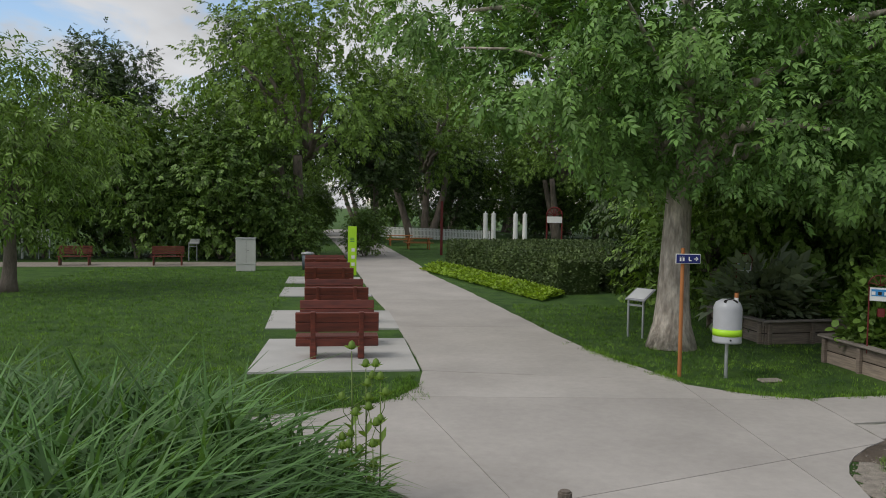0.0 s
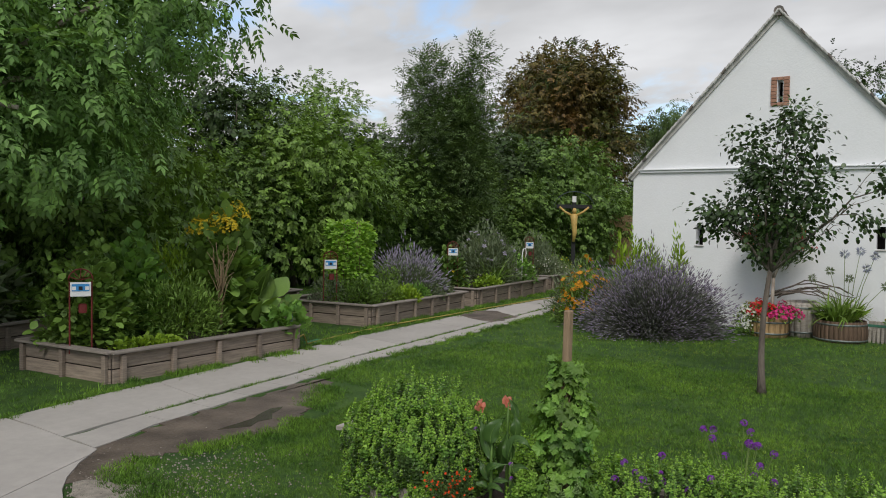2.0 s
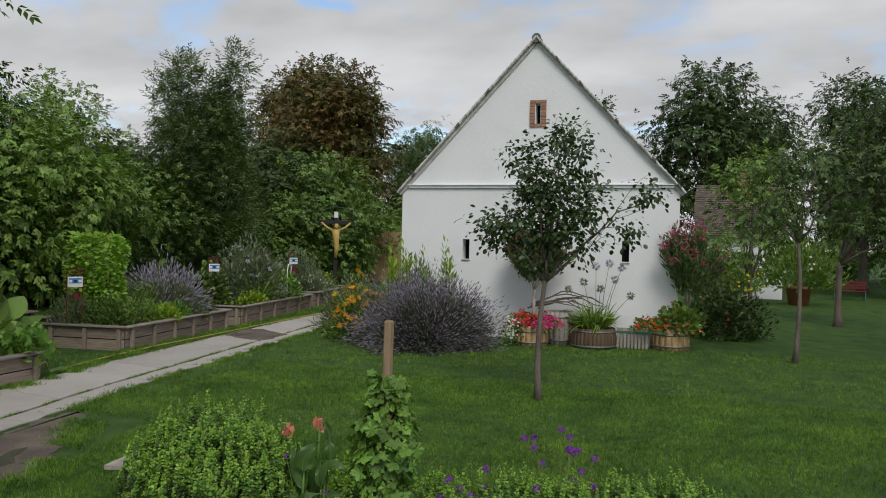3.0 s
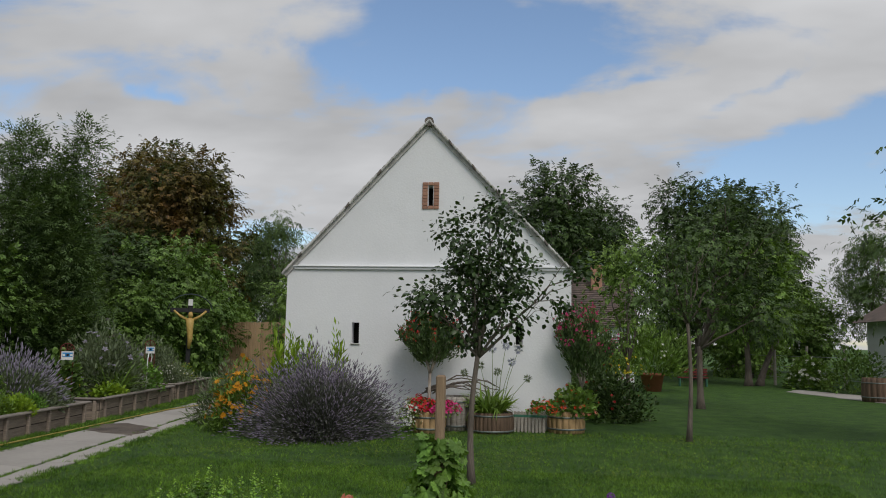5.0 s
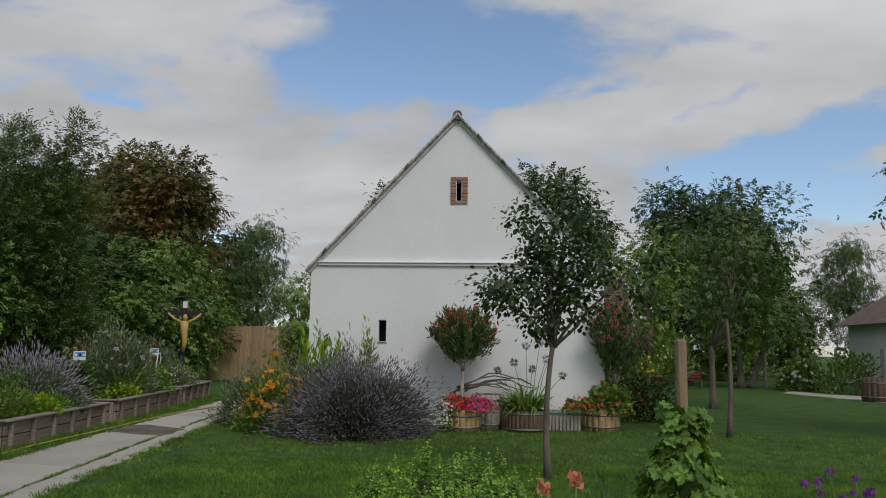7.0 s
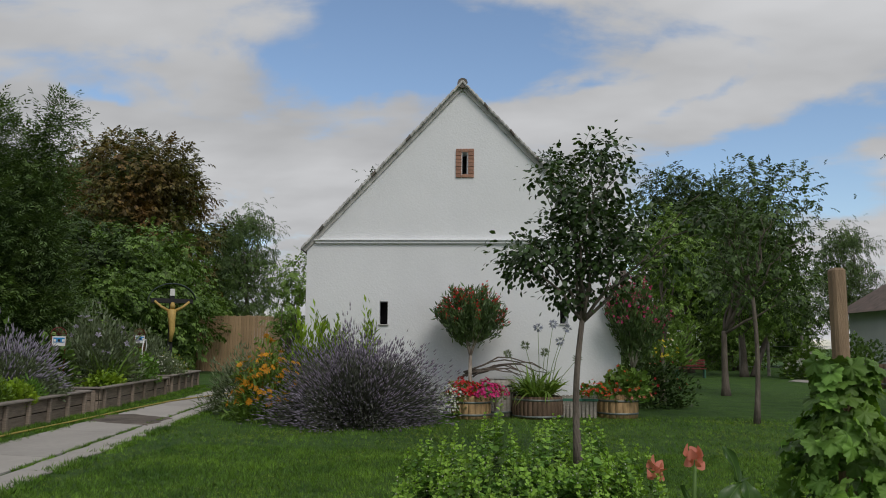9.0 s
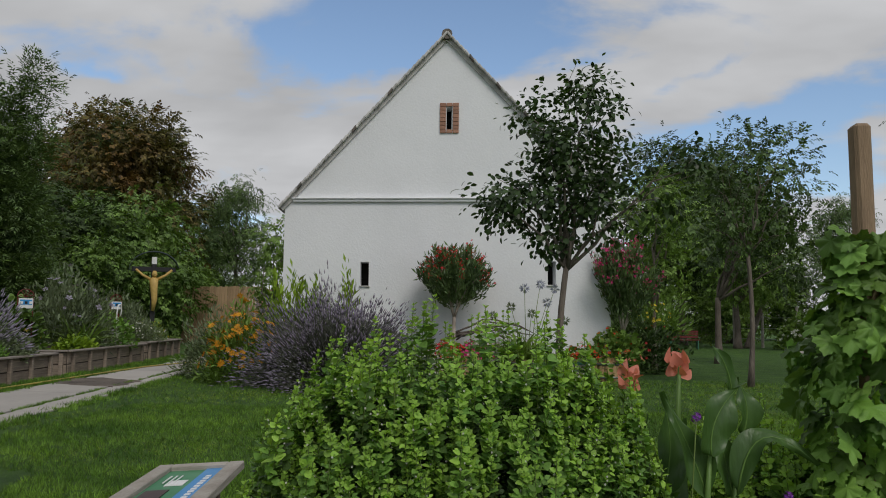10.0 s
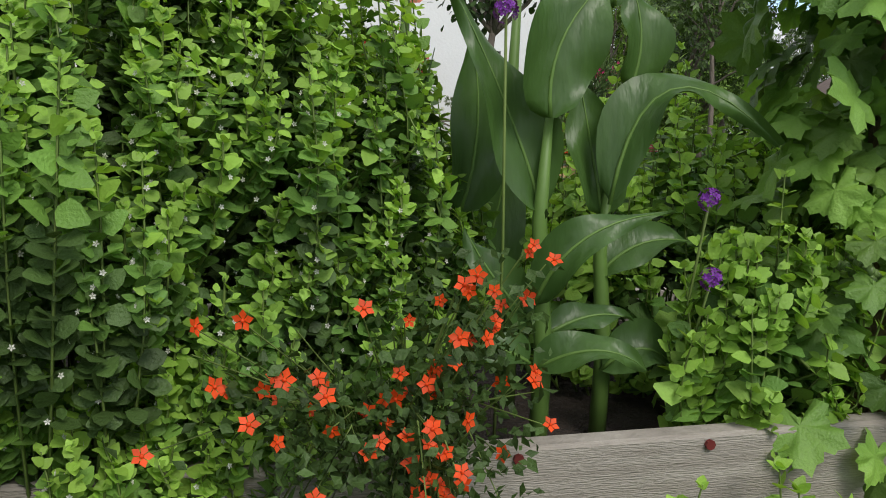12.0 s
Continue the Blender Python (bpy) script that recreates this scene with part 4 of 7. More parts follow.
for key, spots in (("oak", [(-3.6, 74), (-2, 88), (5, 96), (12, 90), (20, 82), (30, 70), (9, 74), (44, 50), (-13, 110), (-4, 115)]),
                   ("bush", [(-12.5, 44.2), (-17, 43.5), (-22, 43), (-26.5, 41.5), (-31, 40), (8.4, 30.5), (19.0, 27.2), (28.5, 28.2), (36.5, 29.0), (14, 40), (23.6, 27.2), (41.5, 25.8), (37.6, 26.2)]),
                   ("bush2", [(-14.8, 46.5), (-28.5, 44), (7.2, 26.2), (17.0, 33.0), (11.0, 23.9), (25.4, 28.4), (21.5, 26.6)]),
                   ("dark", [(39.8, 27.6), (45.0, 29.0), (43.0, 31.5), (-20, 46.5), (11.8, 29.8), (26.0, 30.8), (34.5, 31.5), (12.2, 37), (-33, 45), (30.8, 31.0), (15.6, 31.0), (8.4, 33.4), (12, 52), (14, 46), (18, 40), (-1, 82), (8, 80)]),
                   ("poplar", [(29.8, 27.2), (35.2, 28.8)]), ("chestnut", [(64, 40)]),
                   ("birch", [(66, 31), (64, -10.5), (70, -20), (64, -26)]),
                   ("robinia", [(-7, 66), (-15, 62), (-26, 60), (16, 74), (24, 62), (40, -17), (66, -8), (76, 2), (84, -14), (60, -36), (30, -40)])):
    for x, y in spots:
        s = random.uniform(0.86, 1.14) * ((0.78 if key == "dark" else 0.9) if 14 < x < 40 and 25 < y < 34 else 1.0)
        far_copy(W[key], x, y, s, random.uniform(0, 6.28), s * random.uniform(0.9, 1.1))
far_copy(W["robinia"], 54, -3.6, 0.84, 1.3, 0.88)
far_copy(W["robinia"], 60, 15.6, 0.86, 2.2, 0.95)
for x, y in ((34, -14), (44, -15), (67, -4), (60, 3), (72, 12), (58, -26)):
    s = random.uniform(0.55, 0.85)
    far_copy(W["bush2" if random.random() < 0.5 else "bush"], x, y, s, random.uniform(0, 6.28))


# ---- raised beds ----
def raised_bed(corners, height, label, posts=1.05, cap=True):
    """Board walls on the outline, with posts outside, cap boards and soil."""
    e = root("raised_bed", (0, 0, 0), label=label, category="raised bed", group="raised garden beds")
    n = len(corners)
    for i in range(n):
        a, c = Vector(corners[i]), Vector(corners[(i + 1) % n])
        d = c - a
        ln, ang = d.length, math.atan2(d.y, d.x)
        mid = (a + c) / 2
        rows = 2
        for k in range(rows):
            h = height / rows
            part("board", box_bm(ln - 0.02, 0.05, h - 0.008, (0, 0, 0), 0.006), M["bedwood"], e).matrix_basis = pose(mid.x, mid.y, k * h - 0.015 * (k == 0), 0, 0, math.degrees(ang))
        m = max(2, round(ln / posts))
        out = Vector((d.y, -d.x)).normalized()
        for j in range(m + 1):
            q = a + d * (0.04 + 0.92 * j / m) + out * 0.062
            part("post", box_bm(0.09, 0.07, height - 0.012, (0, 0, 0), 0.008), M["bedwood"], e).matrix_basis = pose(q.x, q.y, -0.02, 0, 0, math.degrees(ang))
        if cap:
            q = mid + out * 0.03
            part("cap_board", box_bm(ln + 0.1, 0.2, 0.04, (0, 0, 0), 0.008), M["bedcap"], e).matrix_basis = pose(q.x, q.y, height - 0.008 + 0.0015 * i, 0, 0, math.degrees(ang))
    part("soil", prism_bm([(x, y) for x, y in corners], 0.0, height - 0.09), M["soil"], e)
    return e


raised_bed([(7.08, 15.2), (11.35, 15.45), (11.1, 18.2), (6.75, 17.5)], 0.5, "weathered wooden raised bed with herbs and vegetables")
raised_bed([(6.3, 19.4), (8.6, 20.0), (8.0, 22.6), (5.9, 22.0)], 0.5, "weathered wooden raised bed in the ash tree's shade")
raised_bed([(14.88, 16.68), (19.7, 17.3), (19.2, 20.4), (14.4, 19.4)], 0.52, "weathered wooden raised bed full of herbs and lavender")
raised_bed([(20.5, 17.4), (26.2, 18.25), (25.8, 20.8), (20.1, 20.0)], 0.54, "reddish wooden raised bed with butterfly bush")
raised_bed([(26.9, 18.45), (31.2, 19.2), (30.8, 21.6), (26.5, 20.9)], 0.56, "reddish wooden raised bed with grey-leaved flowers")
raised_bed([(12.6, 20.4), (16.6, 21.2), (16.2, 23.4), (12.2, 22.6)], 0.5, "weathered wooden raised bed behind the herb bed")


# ---- plants: makers ----
def dome(rng, n, r, h, shell=0.55, flat=1.0):
    d = unit(rng.normal(size=(n, 3)))
    d[:, 2] = np.abs(d[:, 2])
    rad = shell + (1 - shell) * rng.random(n) ** 0.5
    bump = 1 + 0.13 * np.sin(d[:, 0] * 7 + d[:, 1] * 5) + 0.1 * np.sin(d[:, 1] * 9 - d[:, 2] * 6)
    p = d * rad[:, None] * np.array((r, r * flat, h)) * bump[:, None]
    return p, d


def bushy(name, at, r, h, n, T, size, leaf, label, seed, flowers=None, nf=0, fs=0.05, flat=1.0, rz=0.0, shell=0.5, up=0.5, group="", category="plant", ft=None):
    """A leafy clump, with blossoms over its surface where asked."""
    rng = np.random.default_rng(seed)
    e = root(name, at, rz, label, category, group)
    p, d = dome(rng, n, r, h, shell, flat)
    npart("foliage", scatter(T, p, frames(d + np.array((0, 0, up)) + 0.6 * rng.normal(size=d.shape), rng, (0, 0, 1)), size * rng.uniform(0.6, 1.3, n)), M[leaf], e)
    k = max(6, n // 130)
    q, dd = dome(rng, k, r * 0.8, h * 0.8, 0.8, flat)
    npart("stalk_mass", merge([tube_np([(b[0] * 0.15, b[1] * 0.15, 0), tuple(b * 0.6 + (0, 0, 0.05)), tuple(b)], (0.006, 0.005, 0.003), 4) for b in q]), M["stem"], e)
    if flowers:
        q, dd = dome(rng, nf, r * 1.03, h * 1.03, 0.93, flat)
        keep = q[:, 2] > 0.25 * h
        q, dd = q[keep], dd[keep]
        npart("blossoms", scatter(ft or T_FLOWER, q, frames(dd + 0.3 * rng.normal(size=dd.shape), rng), fs * rng.uniform(0.7, 1.3, len(q))), M[flowers], e)
    return e


def spiky(name, at, r, h, n, label, seed, leaf="lavleaf", head="lavflower", flat=1.0, spike=0.1, wild=0.12, sw=0.006, category="plant", z0=0.0, dense=1.0):
    """A mound of many thin stems, each with a flower spike."""
    rng = np.random.default_rng(seed)
    e = root(name, at, 0, label, category)
    p, d = dome(rng, n, r, h, 0.8, flat)
    p *= (1 + wild * rng.normal(size=(n, 1))).clip(0.6, 1.25)
    base = p * np.array((0.42, 0.42, 0.25))
    ax = p - base
    ln = np.linalg.norm(ax, axis=1)
    T = blade_t(0.15, 0.5, 2)
    npart("stalk_mass", scatter(T, base, frames(ax, rng), np.stack([np.full(n, sw), ln, ln], 1)), M[leaf], e)
    T2 = (np.array([(0, 0, 0), (0.5, 0.3, 0), (0, 0.35, 0.5), (-0.5, 0.3, 0), (0, 0.35, -0.5), (0, 1, 0)], float), np.array([(0, 1, 2), (0, 2, 3), (0, 3, 4), (0, 4, 1), (5, 2, 1), (5, 3, 2), (5, 4, 3), (5, 1, 4)]))
    L = spike * rng.uniform(0.6, 1.4, n)
    npart("bloom", scatter(T2, p - unit(ax) * 0.02, frames(ax, rng), np.stack([L * 0.2, L, L * 0.2], 1)), M[head], e)
    m = int(n * 1.6 * dense)
    q, dd = dome(rng, m, r * 0.86, h * 0.8, 0.55, flat)
    npart("foliage", scatter(T_LANCE, q, frames(dd + 0.4 * rng.normal(size=dd.shape), rng), 0.11 * rng.uniform(0.7, 1.5, m)), M[leaf], e)
    return e


def strappy(name, at, r, h, n, label, seed, leaf="strap", w=1.0, category="plant"):
    """A fountain of long narrow leaves."""
    rng = np.random.default_rng(seed)
    e = root(name, at, 0, label, category)
    a = rng.uniform(0, 2 * np.pi, n)
    el = rng.uniform(0.5, 1.45, n)
    ax = np.stack([np.cos(a) * np.cos(el), np.sin(a) * np.cos(el), np.sin(el)], 1)
    base = np.stack([np.cos(a), np.sin(a), 0 * a], 1) * r * 0.35 * rng.random((n, 1))
    L = h * rng.uniform(0.7, 1.2, n)
    bits = []
    for k, T in enumerate(T_BLADES):
        s = np.arange(n) % 3 == k
        bits.append(scatter(T, base[s], frames(ax[s], rng, np.array((0, 0, 1.0)) - ax[s] * 0.2), np.stack([L[s] * w, L[s], L[s]], 1)))
    npart("leaves", merge(bits), M[leaf], e)
    return e


# ---- the front garden bed ----
BO, BU, BV = Vector((5.37, 8.12)), Vector((0.238, -0.971)), Vector((0.971, 0.238))


def bed_at(u, v, z=0.0):
    q = BO + BU * u + BV * v
    return (q.x, q.y, z)


ang_bed = math.degrees(math.atan2(BU.y, BU.x))
fb = root("raised_bed", label="low raised bed of silvered boards with herbs and canna", category="raised bed", group="raised garden beds")
for k in range(2):
    part("board", box_bm(4.9, 0.045, 0.196, (0, 0, 0), 0.006), M["oldwood"], fb).matrix_basis = pose(*bed_at(2.45, 0.02, 0.2 * k - 0.006), 0, 0, ang_bed)
    part("board", box_bm(4.9, 0.045, 0.196, (0, 0, 0), 0.006), M["oldwood"], fb).matrix_basis = pose(*bed_at(2.45, 1.15, 0.2 * k - 0.006), 0, 0, ang_bed)
    for u in (0.0, 4.9):
        part("board", box_bm(1.08, 0.045, 0.196, (0, 0, 0), 0.006), M["oldwood"], fb).matrix_basis = pose(*bed_at(u + (0.03 if u == 0 else -0.03), 0.585, 0.2 * k - 0.006), 0, 0, ang_bed + 90)
part("soil", prism_bm([bed_at(0.06, 0.05)[:2], bed_at(4.84, 0.05)[:2], bed_at(4.84, 1.12)[:2], bed_at(0.06, 1.12)[:2]], 0.0, 0.3), M["soil"], fb)
for u in (0.95, 1.12, 1.42, 1.78):
    part("screw", cyl_bm(0.008, 0.006, (0, 0, 0), seg=8), M["rust"], fb).matrix_basis = pose(*bed_at(u, -0.004, 0.375), 90, 0, ang_bed)


def balm_t(w=0.44, fold=0.06, droop=0.14):
    v, f = [], []
    prof = ((0.0, 0.2), (0.26, 0.95), (0.6, 0.82), (1.0, 0.16))
    for y, s in prof:
        z = -droop * y * y
        v += [(-w * s, y, z + fold * s), (0, y, z), (w * s, y, z + fold * s)]
    for i in range(len(prof) - 1):
        a = 3 * i
        f += [(a, a + 1, a + 4), (a, a + 4, a + 3), (a + 1, a + 2, a + 5), (a + 1, a + 5, a + 4)]
    return np.array(v, float), np.array(f)


T_BALM = balm_t()


def balm(name, centre, ru, rv, top, n, seed, label, sides=0, flowers=True, zlow=0.32, size=0.0235, step=0.0175):
    """Upright shoots under a rounded top and short side shoots all round, with crossed pairs of round leaves."""
    rng = np.random.default_rng(seed)
    e = root(name, bed_at(*centre, 0), ang_bed, label, "herb")
    lo, mid, tip, fl, st = [], [], [], [], []
    shoots = []
    for k in range(n):
        a, edge = rng.uniform(0, 2 * np.pi), math.sqrt(rng.random())
        x, y = ru * edge * math.cos(a), rv * edge * math.sin(a)
        h = (top - zlow) * (1.0 - 0.5 * edge ** 3) * rng.uniform(0.76, 1.09)
        b = np.array((x * 0.75, y * 0.75, min(0.3, zlow)))
        shoots.append((b, np.array((x + rng.normal() * 0.03, y + rng.normal() * 0.03, zlow + h)), np.array((x, y, 0)) * 0.15, 0.3, np.array((x / ru, y / rv, 0))))
    for k in range(sides):
        a = rng.uniform(0, 2 * np.pi) if rng.random() < 0.35 else rng.uniform(2.9, 6.5)
        f = rng.random()
        z = zlow + (top - zlow) * (0.02 + 0.86 * f)
        w = rng.uniform(0.82, 1.12) * (1.0 - 0.5 * f ** 2.4 - 0.16 * (1 - f) ** 2)
        t = np.array((ru * w * math.cos(a), rv * w * math.sin(a), z))
        ln = rng.uniform(0.16, 0.34)
        out = np.array((math.cos(a), math.sin(a), 0))
        b = t - out * ln * rng.uniform(0.45, 0.8) - np.array((0, 0, ln * rng.uniform(0.5, 0.9)))
        b[2] = max(b[2], min(zlow, 0.3))
        shoots.append((b, t, out * 0.05, 0.05, out))
    for b, t, bow, bare, out in shoots:
        s = np.linspace(0, 1, 6)[:, None]
        st.append(tube_np(b + (t - b) * s + bow * np.sin(np.pi * s), np.linspace(0.0034, 0.0015, 6), 3, False))
        ax = unit(t - b)
        ln = np.linalg.norm(t - b)
        m = max(5, int(ln * (1 - bare) / step))
        a0 = rng.uniform(0, 6.28)
        girth = rng.uniform(0.8, 1.15)
        for j in range(m):
            f = bare + (1 - bare) * ((j + 0.8) / m) ** 0.9
            p = b + (t - b) * f + bow * math.sin(math.pi * f)
            a0 += math.pi / 2 + rng.uniform(-0.25, 0.25)
            left = m - j
            sz = size * girth * min(1.35, 0.55 + 0.11 * left) * rng.uniform(0.8, 1.2)
            lift = 0.75 if left < 3 else 0.25 + 0.35 * rng.normal()
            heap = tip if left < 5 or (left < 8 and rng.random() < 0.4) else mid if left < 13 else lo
            for q in range(2):
                a = a0 + q * math.pi + rng.uniform(-0.2, 0.2)
                heap.append((p + rng.normal(size=3) * 0.003, np.array((math.cos(a), math.sin(a), lift + 0.2 * rng.normal())) + ax * 0.15, sz, out))
                if left > 2 and rng.random() < 0.75:
                    a += rng.uniform(-0.9, 0.9)
                    heap.append((p + np.array((math.cos(a), math.sin(a), 0.4)) * 0.01, np.array((math.cos(a), math.sin(a), 0.6)), sz * rng.uniform(0.4, 0.7), out))
            if left == 1:
                for q in range(2):
                    a = a0 + math.pi / 2 + q * math.pi
                    tip.append((p, np.array((math.cos(a), math.sin(a), 1.5)), sz * 0.8, out))
            if flowers and left > 2 and rng.random() < 0.42:
                a = rng.uniform(0, 6.28)
                fl.append((p + np.array((math.cos(a), math.sin(a), 0.1)) * 0.016, np.array((math.cos(a), math.sin(a), 0.3)), 0.0085, out))
    # leaves low on each shoot get the darker copy: inner shade as colour
    for nm, items, mm, T in (("shaded_leaves", lo, "mintdark", T_ROUND), ("leaves", mid, "mint", T_BALM), ("young_leaves", tip, "minttip", T_BALM), ("bloom", fl, "white_fl", T_FLOWER)):
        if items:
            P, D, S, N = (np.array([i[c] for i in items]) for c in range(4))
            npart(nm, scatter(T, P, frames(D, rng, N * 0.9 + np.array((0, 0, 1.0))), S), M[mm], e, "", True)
    npart("stalk_mass", merge(st), M["stem"], e)
    return e


balm("lemon_balm", (0.4, 0.4), 0.76, 0.52, 1.32, 240, 51, "bushy lemon balm with pale tips and tiny white flowers", 900)
balm("lemon_balm", (0.3, 0.02), 0.62, 0.12, 0.62, 40, 57, "low front shoots of lemon balm hanging over the board", 110, zlow=0.26)
balm("lemon_balm", (2.6, 0.45), 0.7, 0.5, 0.9, 110, 52, "lower lemon balm clump behind the board", 220, False)
balm("lemon_balm", (3.75, 0.5), 0.95, 0.52, 0.9, 140, 53, "leafy balm clump at the bed's far end", 260)
balm("lemon_balm", (1.58, 0.12), 0.17, 0.13, 0.74, 22, 56, "low lemon balm beside the canna", 70, False, size=0.033, step=0.026)
balm("lemon_balm", (1.65, 0.62), 0.42, 0.3, 0.98, 60, 54, "leafy balm between canna and vine", 130, False, size=0.034, step=0.027)
balm("balm_seedlings", (1.48, -0.1), 0.4, 0.05, 0.36, 30, 55, "young balm shoots growing in front of the board", 0, False, 0.08, 0.038, 0.028)


def canna_leaf(e, p0, p1, p2, w, face, rng, blunt=0.68):
    """A paddle leaf along a curve: grooved midrib, waved rim, pointed tip."""
    n, m = 20, 6
    p0, p1, p2, face = (np.array(q, float) for q in (p0, p1, p2, face))
    ph, v, f, rib = rng.uniform(0, 6.28, 3), [], [], []
    for i in range(n + 1):
        s = i / n
        c = p0 * (1 - s) ** 2 + p1 * 2 * s * (1 - s) + p2 * s * s
        d = unit((p1 - p0) * (1 - s) + (p2 - p1) * s + 1e-6)
        side = unit(np.cross(d, face))
        up = np.cross(side, d)
        ww = w * (math.sin(math.pi * s ** blunt) ** (0.8 + 0.8 * s) if s < 1 else 0.0) + 0.0015
        cup = 0.5 - 0.45 * s
        for j in range(-m, m + 1):
            q = j / m
            wave = w * (0.32 * math.sin(s * 9 + ph[0 if j > 0 else 1]) * q * q + 0.012 * math.sin(s * 30 + abs(q) * 9 + ph[2]))
            v.append(c + side * ww * q * (1 - 0.16 * cup * q * q) + up * (ww * cup * abs(q) ** 1.35 + wave))
        rib.append(c + up * 0.0005)
    k = 2 * m + 1
    for i in range(n):
        for j in range(2 * m):
            a = i * k + j
            f.append((a, a + 1, a + k + 1, a + k))
    leaf = npart("leaf", (np.array(v), np.array(f)), M["canna"], e, smooth=True)
    npart("midrib", tube_np(rib[:-1:2], np.linspace(0.0042, 0.0008, len(rib[:-1:2])), 5), M["cannastem"], leaf, "pale midrib", smooth=True)


def canna(base, h, leaves, label, seed, flower=None):
    """A canna in the bed; base, leaf curves and facings are along, across and up the bed."""
    rng = np.random.default_rng(seed)
    e = root("canna", bed_at(*base), ang_bed, label, "plant", group="cannas")
    b = np.array(base)
    npart("stem", tube_np([(0, 0, 0), (0.008, 0, h * 0.35), (0.0, 0.01, h * 0.7), (0.01, 0.0, h)], (0.016, 0.015, 0.012, 0.006), 10), M["cannastem"], e, smooth=True)
    for p0, p1, p2, w, face in leaves:
        canna_leaf(e, *(np.array(q) - b for q in (p0, p1, p2)), w, face, rng)
    if flower:
        v = []
        for i in range(12):
            a = i * 2.4
            d = np.array((math.cos(a) * rng.uniform(0.2, 1.0), math.sin(a) * rng.uniform(0.2, 1.0), 1.0))
            v.append(scatter(ovate_t(0.46, 0.3, rng.uniform(-0.3, 0.5)), np.array([(0.014 * math.cos(a), 0.014 * math.sin(a), h + 0.006 * i - 0.06)]), frames(d[None], rng), np.array([0.052 * rng.uniform(0.6, 1.25)])))
        npart("blossom", merge(v), M[flower], e, "crumpled salmon petals", True)
    return e


FRONT = (0.1, -1, 0.15)
canna((1.2, 0.15, 0.28), 0.6, [
    ((1.203, 0.13, 0.86), (1.18, 0.12, 1.0), (1.34, 0.15, 1.105), 0.072, (0.1, -1, 0.05)),
    ((1.207, 0.17, 0.71), (1.16, 0.17, 0.87), (1.058, 0.2, 1.07), 0.06, (0.25, -1, 0.1)),
    ((1.103, 0.3, 0.7), (1.16, 0.29, 0.87), (1.105, 0.3, 1.05), 0.055, FRONT),
    ((1.183, 0.13, 0.565), (1.2, 0.04, 0.72), (1.395, 0.09, 0.715), 0.036, (-0.1, -0.75, 0.6)),
    ((1.206, 0.18, 0.52), (1.115, 0.17, 0.61), (1.08, 0.19, 0.695), 0.042, (0.5, -1, 0.3)),
    ((1.19, 0.13, 0.465), (1.27, 0.06, 0.54), (1.35, 0.07, 0.472), 0.038, (0.1, -0.6, 0.75)),
    ((1.22, 0.17, 0.51), (1.31, 0.17, 0.56), (1.372, 0.17, 0.527), 0.03, (0, -0.6, 0.8)),
    ((1.178, 0.13, 0.475), (1.117, 0.1, 0.525), (1.068, 0.1, 0.492), 0.03, (0, -0.7, 0.7))], "canna with broad dark green wavy leaves", 61)
canna((1.344, 0.24, 0.28), 0.5, [
    ((1.383, 0.24, 0.915), (1.415, 0.22, 1.01), (1.37, 0.25, 1.115), 0.05, (0.2, -1, 0.1)),
    ((1.377, 0.3, 1.06), (1.365, 0.29, 1.17), (1.297, 0.3, 1.235), 0.034, (0.4, -1, 0.1)),
    ((1.337, 0.2, 0.72), (1.39, 0.2, 1.05), (1.6, 0.13, 0.82), 0.052, (-0.5, -0.6, 0.8)),
    ((1.345, 0.25, 0.7), (1.32, 0.25, 0.82), (1.3, 0.27, 0.95), 0.055, FRONT),
    ((1.347, 0.26, 0.59), (1.41, 0.24, 0.68), (1.53, 0.24, 0.645), 0.04, (0, -0.7, 0.7)),
    ((1.34, 0.22, 0.43), (1.42, 0.18, 0.53), (1.5, 0.2, 0.385), 0.046, (0, -0.7, 0.7))], "canna with broad dark green wavy leaves", 62)
canna((1.01, 0.36, 0.28), 0.84, [
    ((0.95, 0.33, 0.5), (1.0, 0.3, 0.75), (1.06, 0.32, 0.98), 0.06, FRONT),
    ((0.95, 0.34, 0.4), (0.88, 0.35, 0.65), (0.84, 0.38, 0.8), 0.06, FRONT)], "flowering canna with salmon-orange blossom", 63, "salmon")
canna((1.24, 0.45, 0.28), 0.88, [
    ((1.16, 0.45, 0.5), (1.22, 0.42, 0.72), (1.26, 0.44, 0.95), 0.06, FRONT),
    ((1.16, 0.45, 0.45), (1.1, 0.42, 0.7), (1.03, 0.44, 0.86), 0.055, FRONT)], "flowering canna with salmon-orange blossom", 64, "salmon")


STAR = np_mesh("blossom", *merge([flower_t(5, 0.16, 0.34), (T_BALL[0] * 0.2 + (0, 0.06, 0), T_BALL[1])]) if T_BALL[1].shape[1] == flower_t()[1].shape[1] else flower_t(5, 0.16, 0.42))
STAR.materials.append(M["vermilion"])


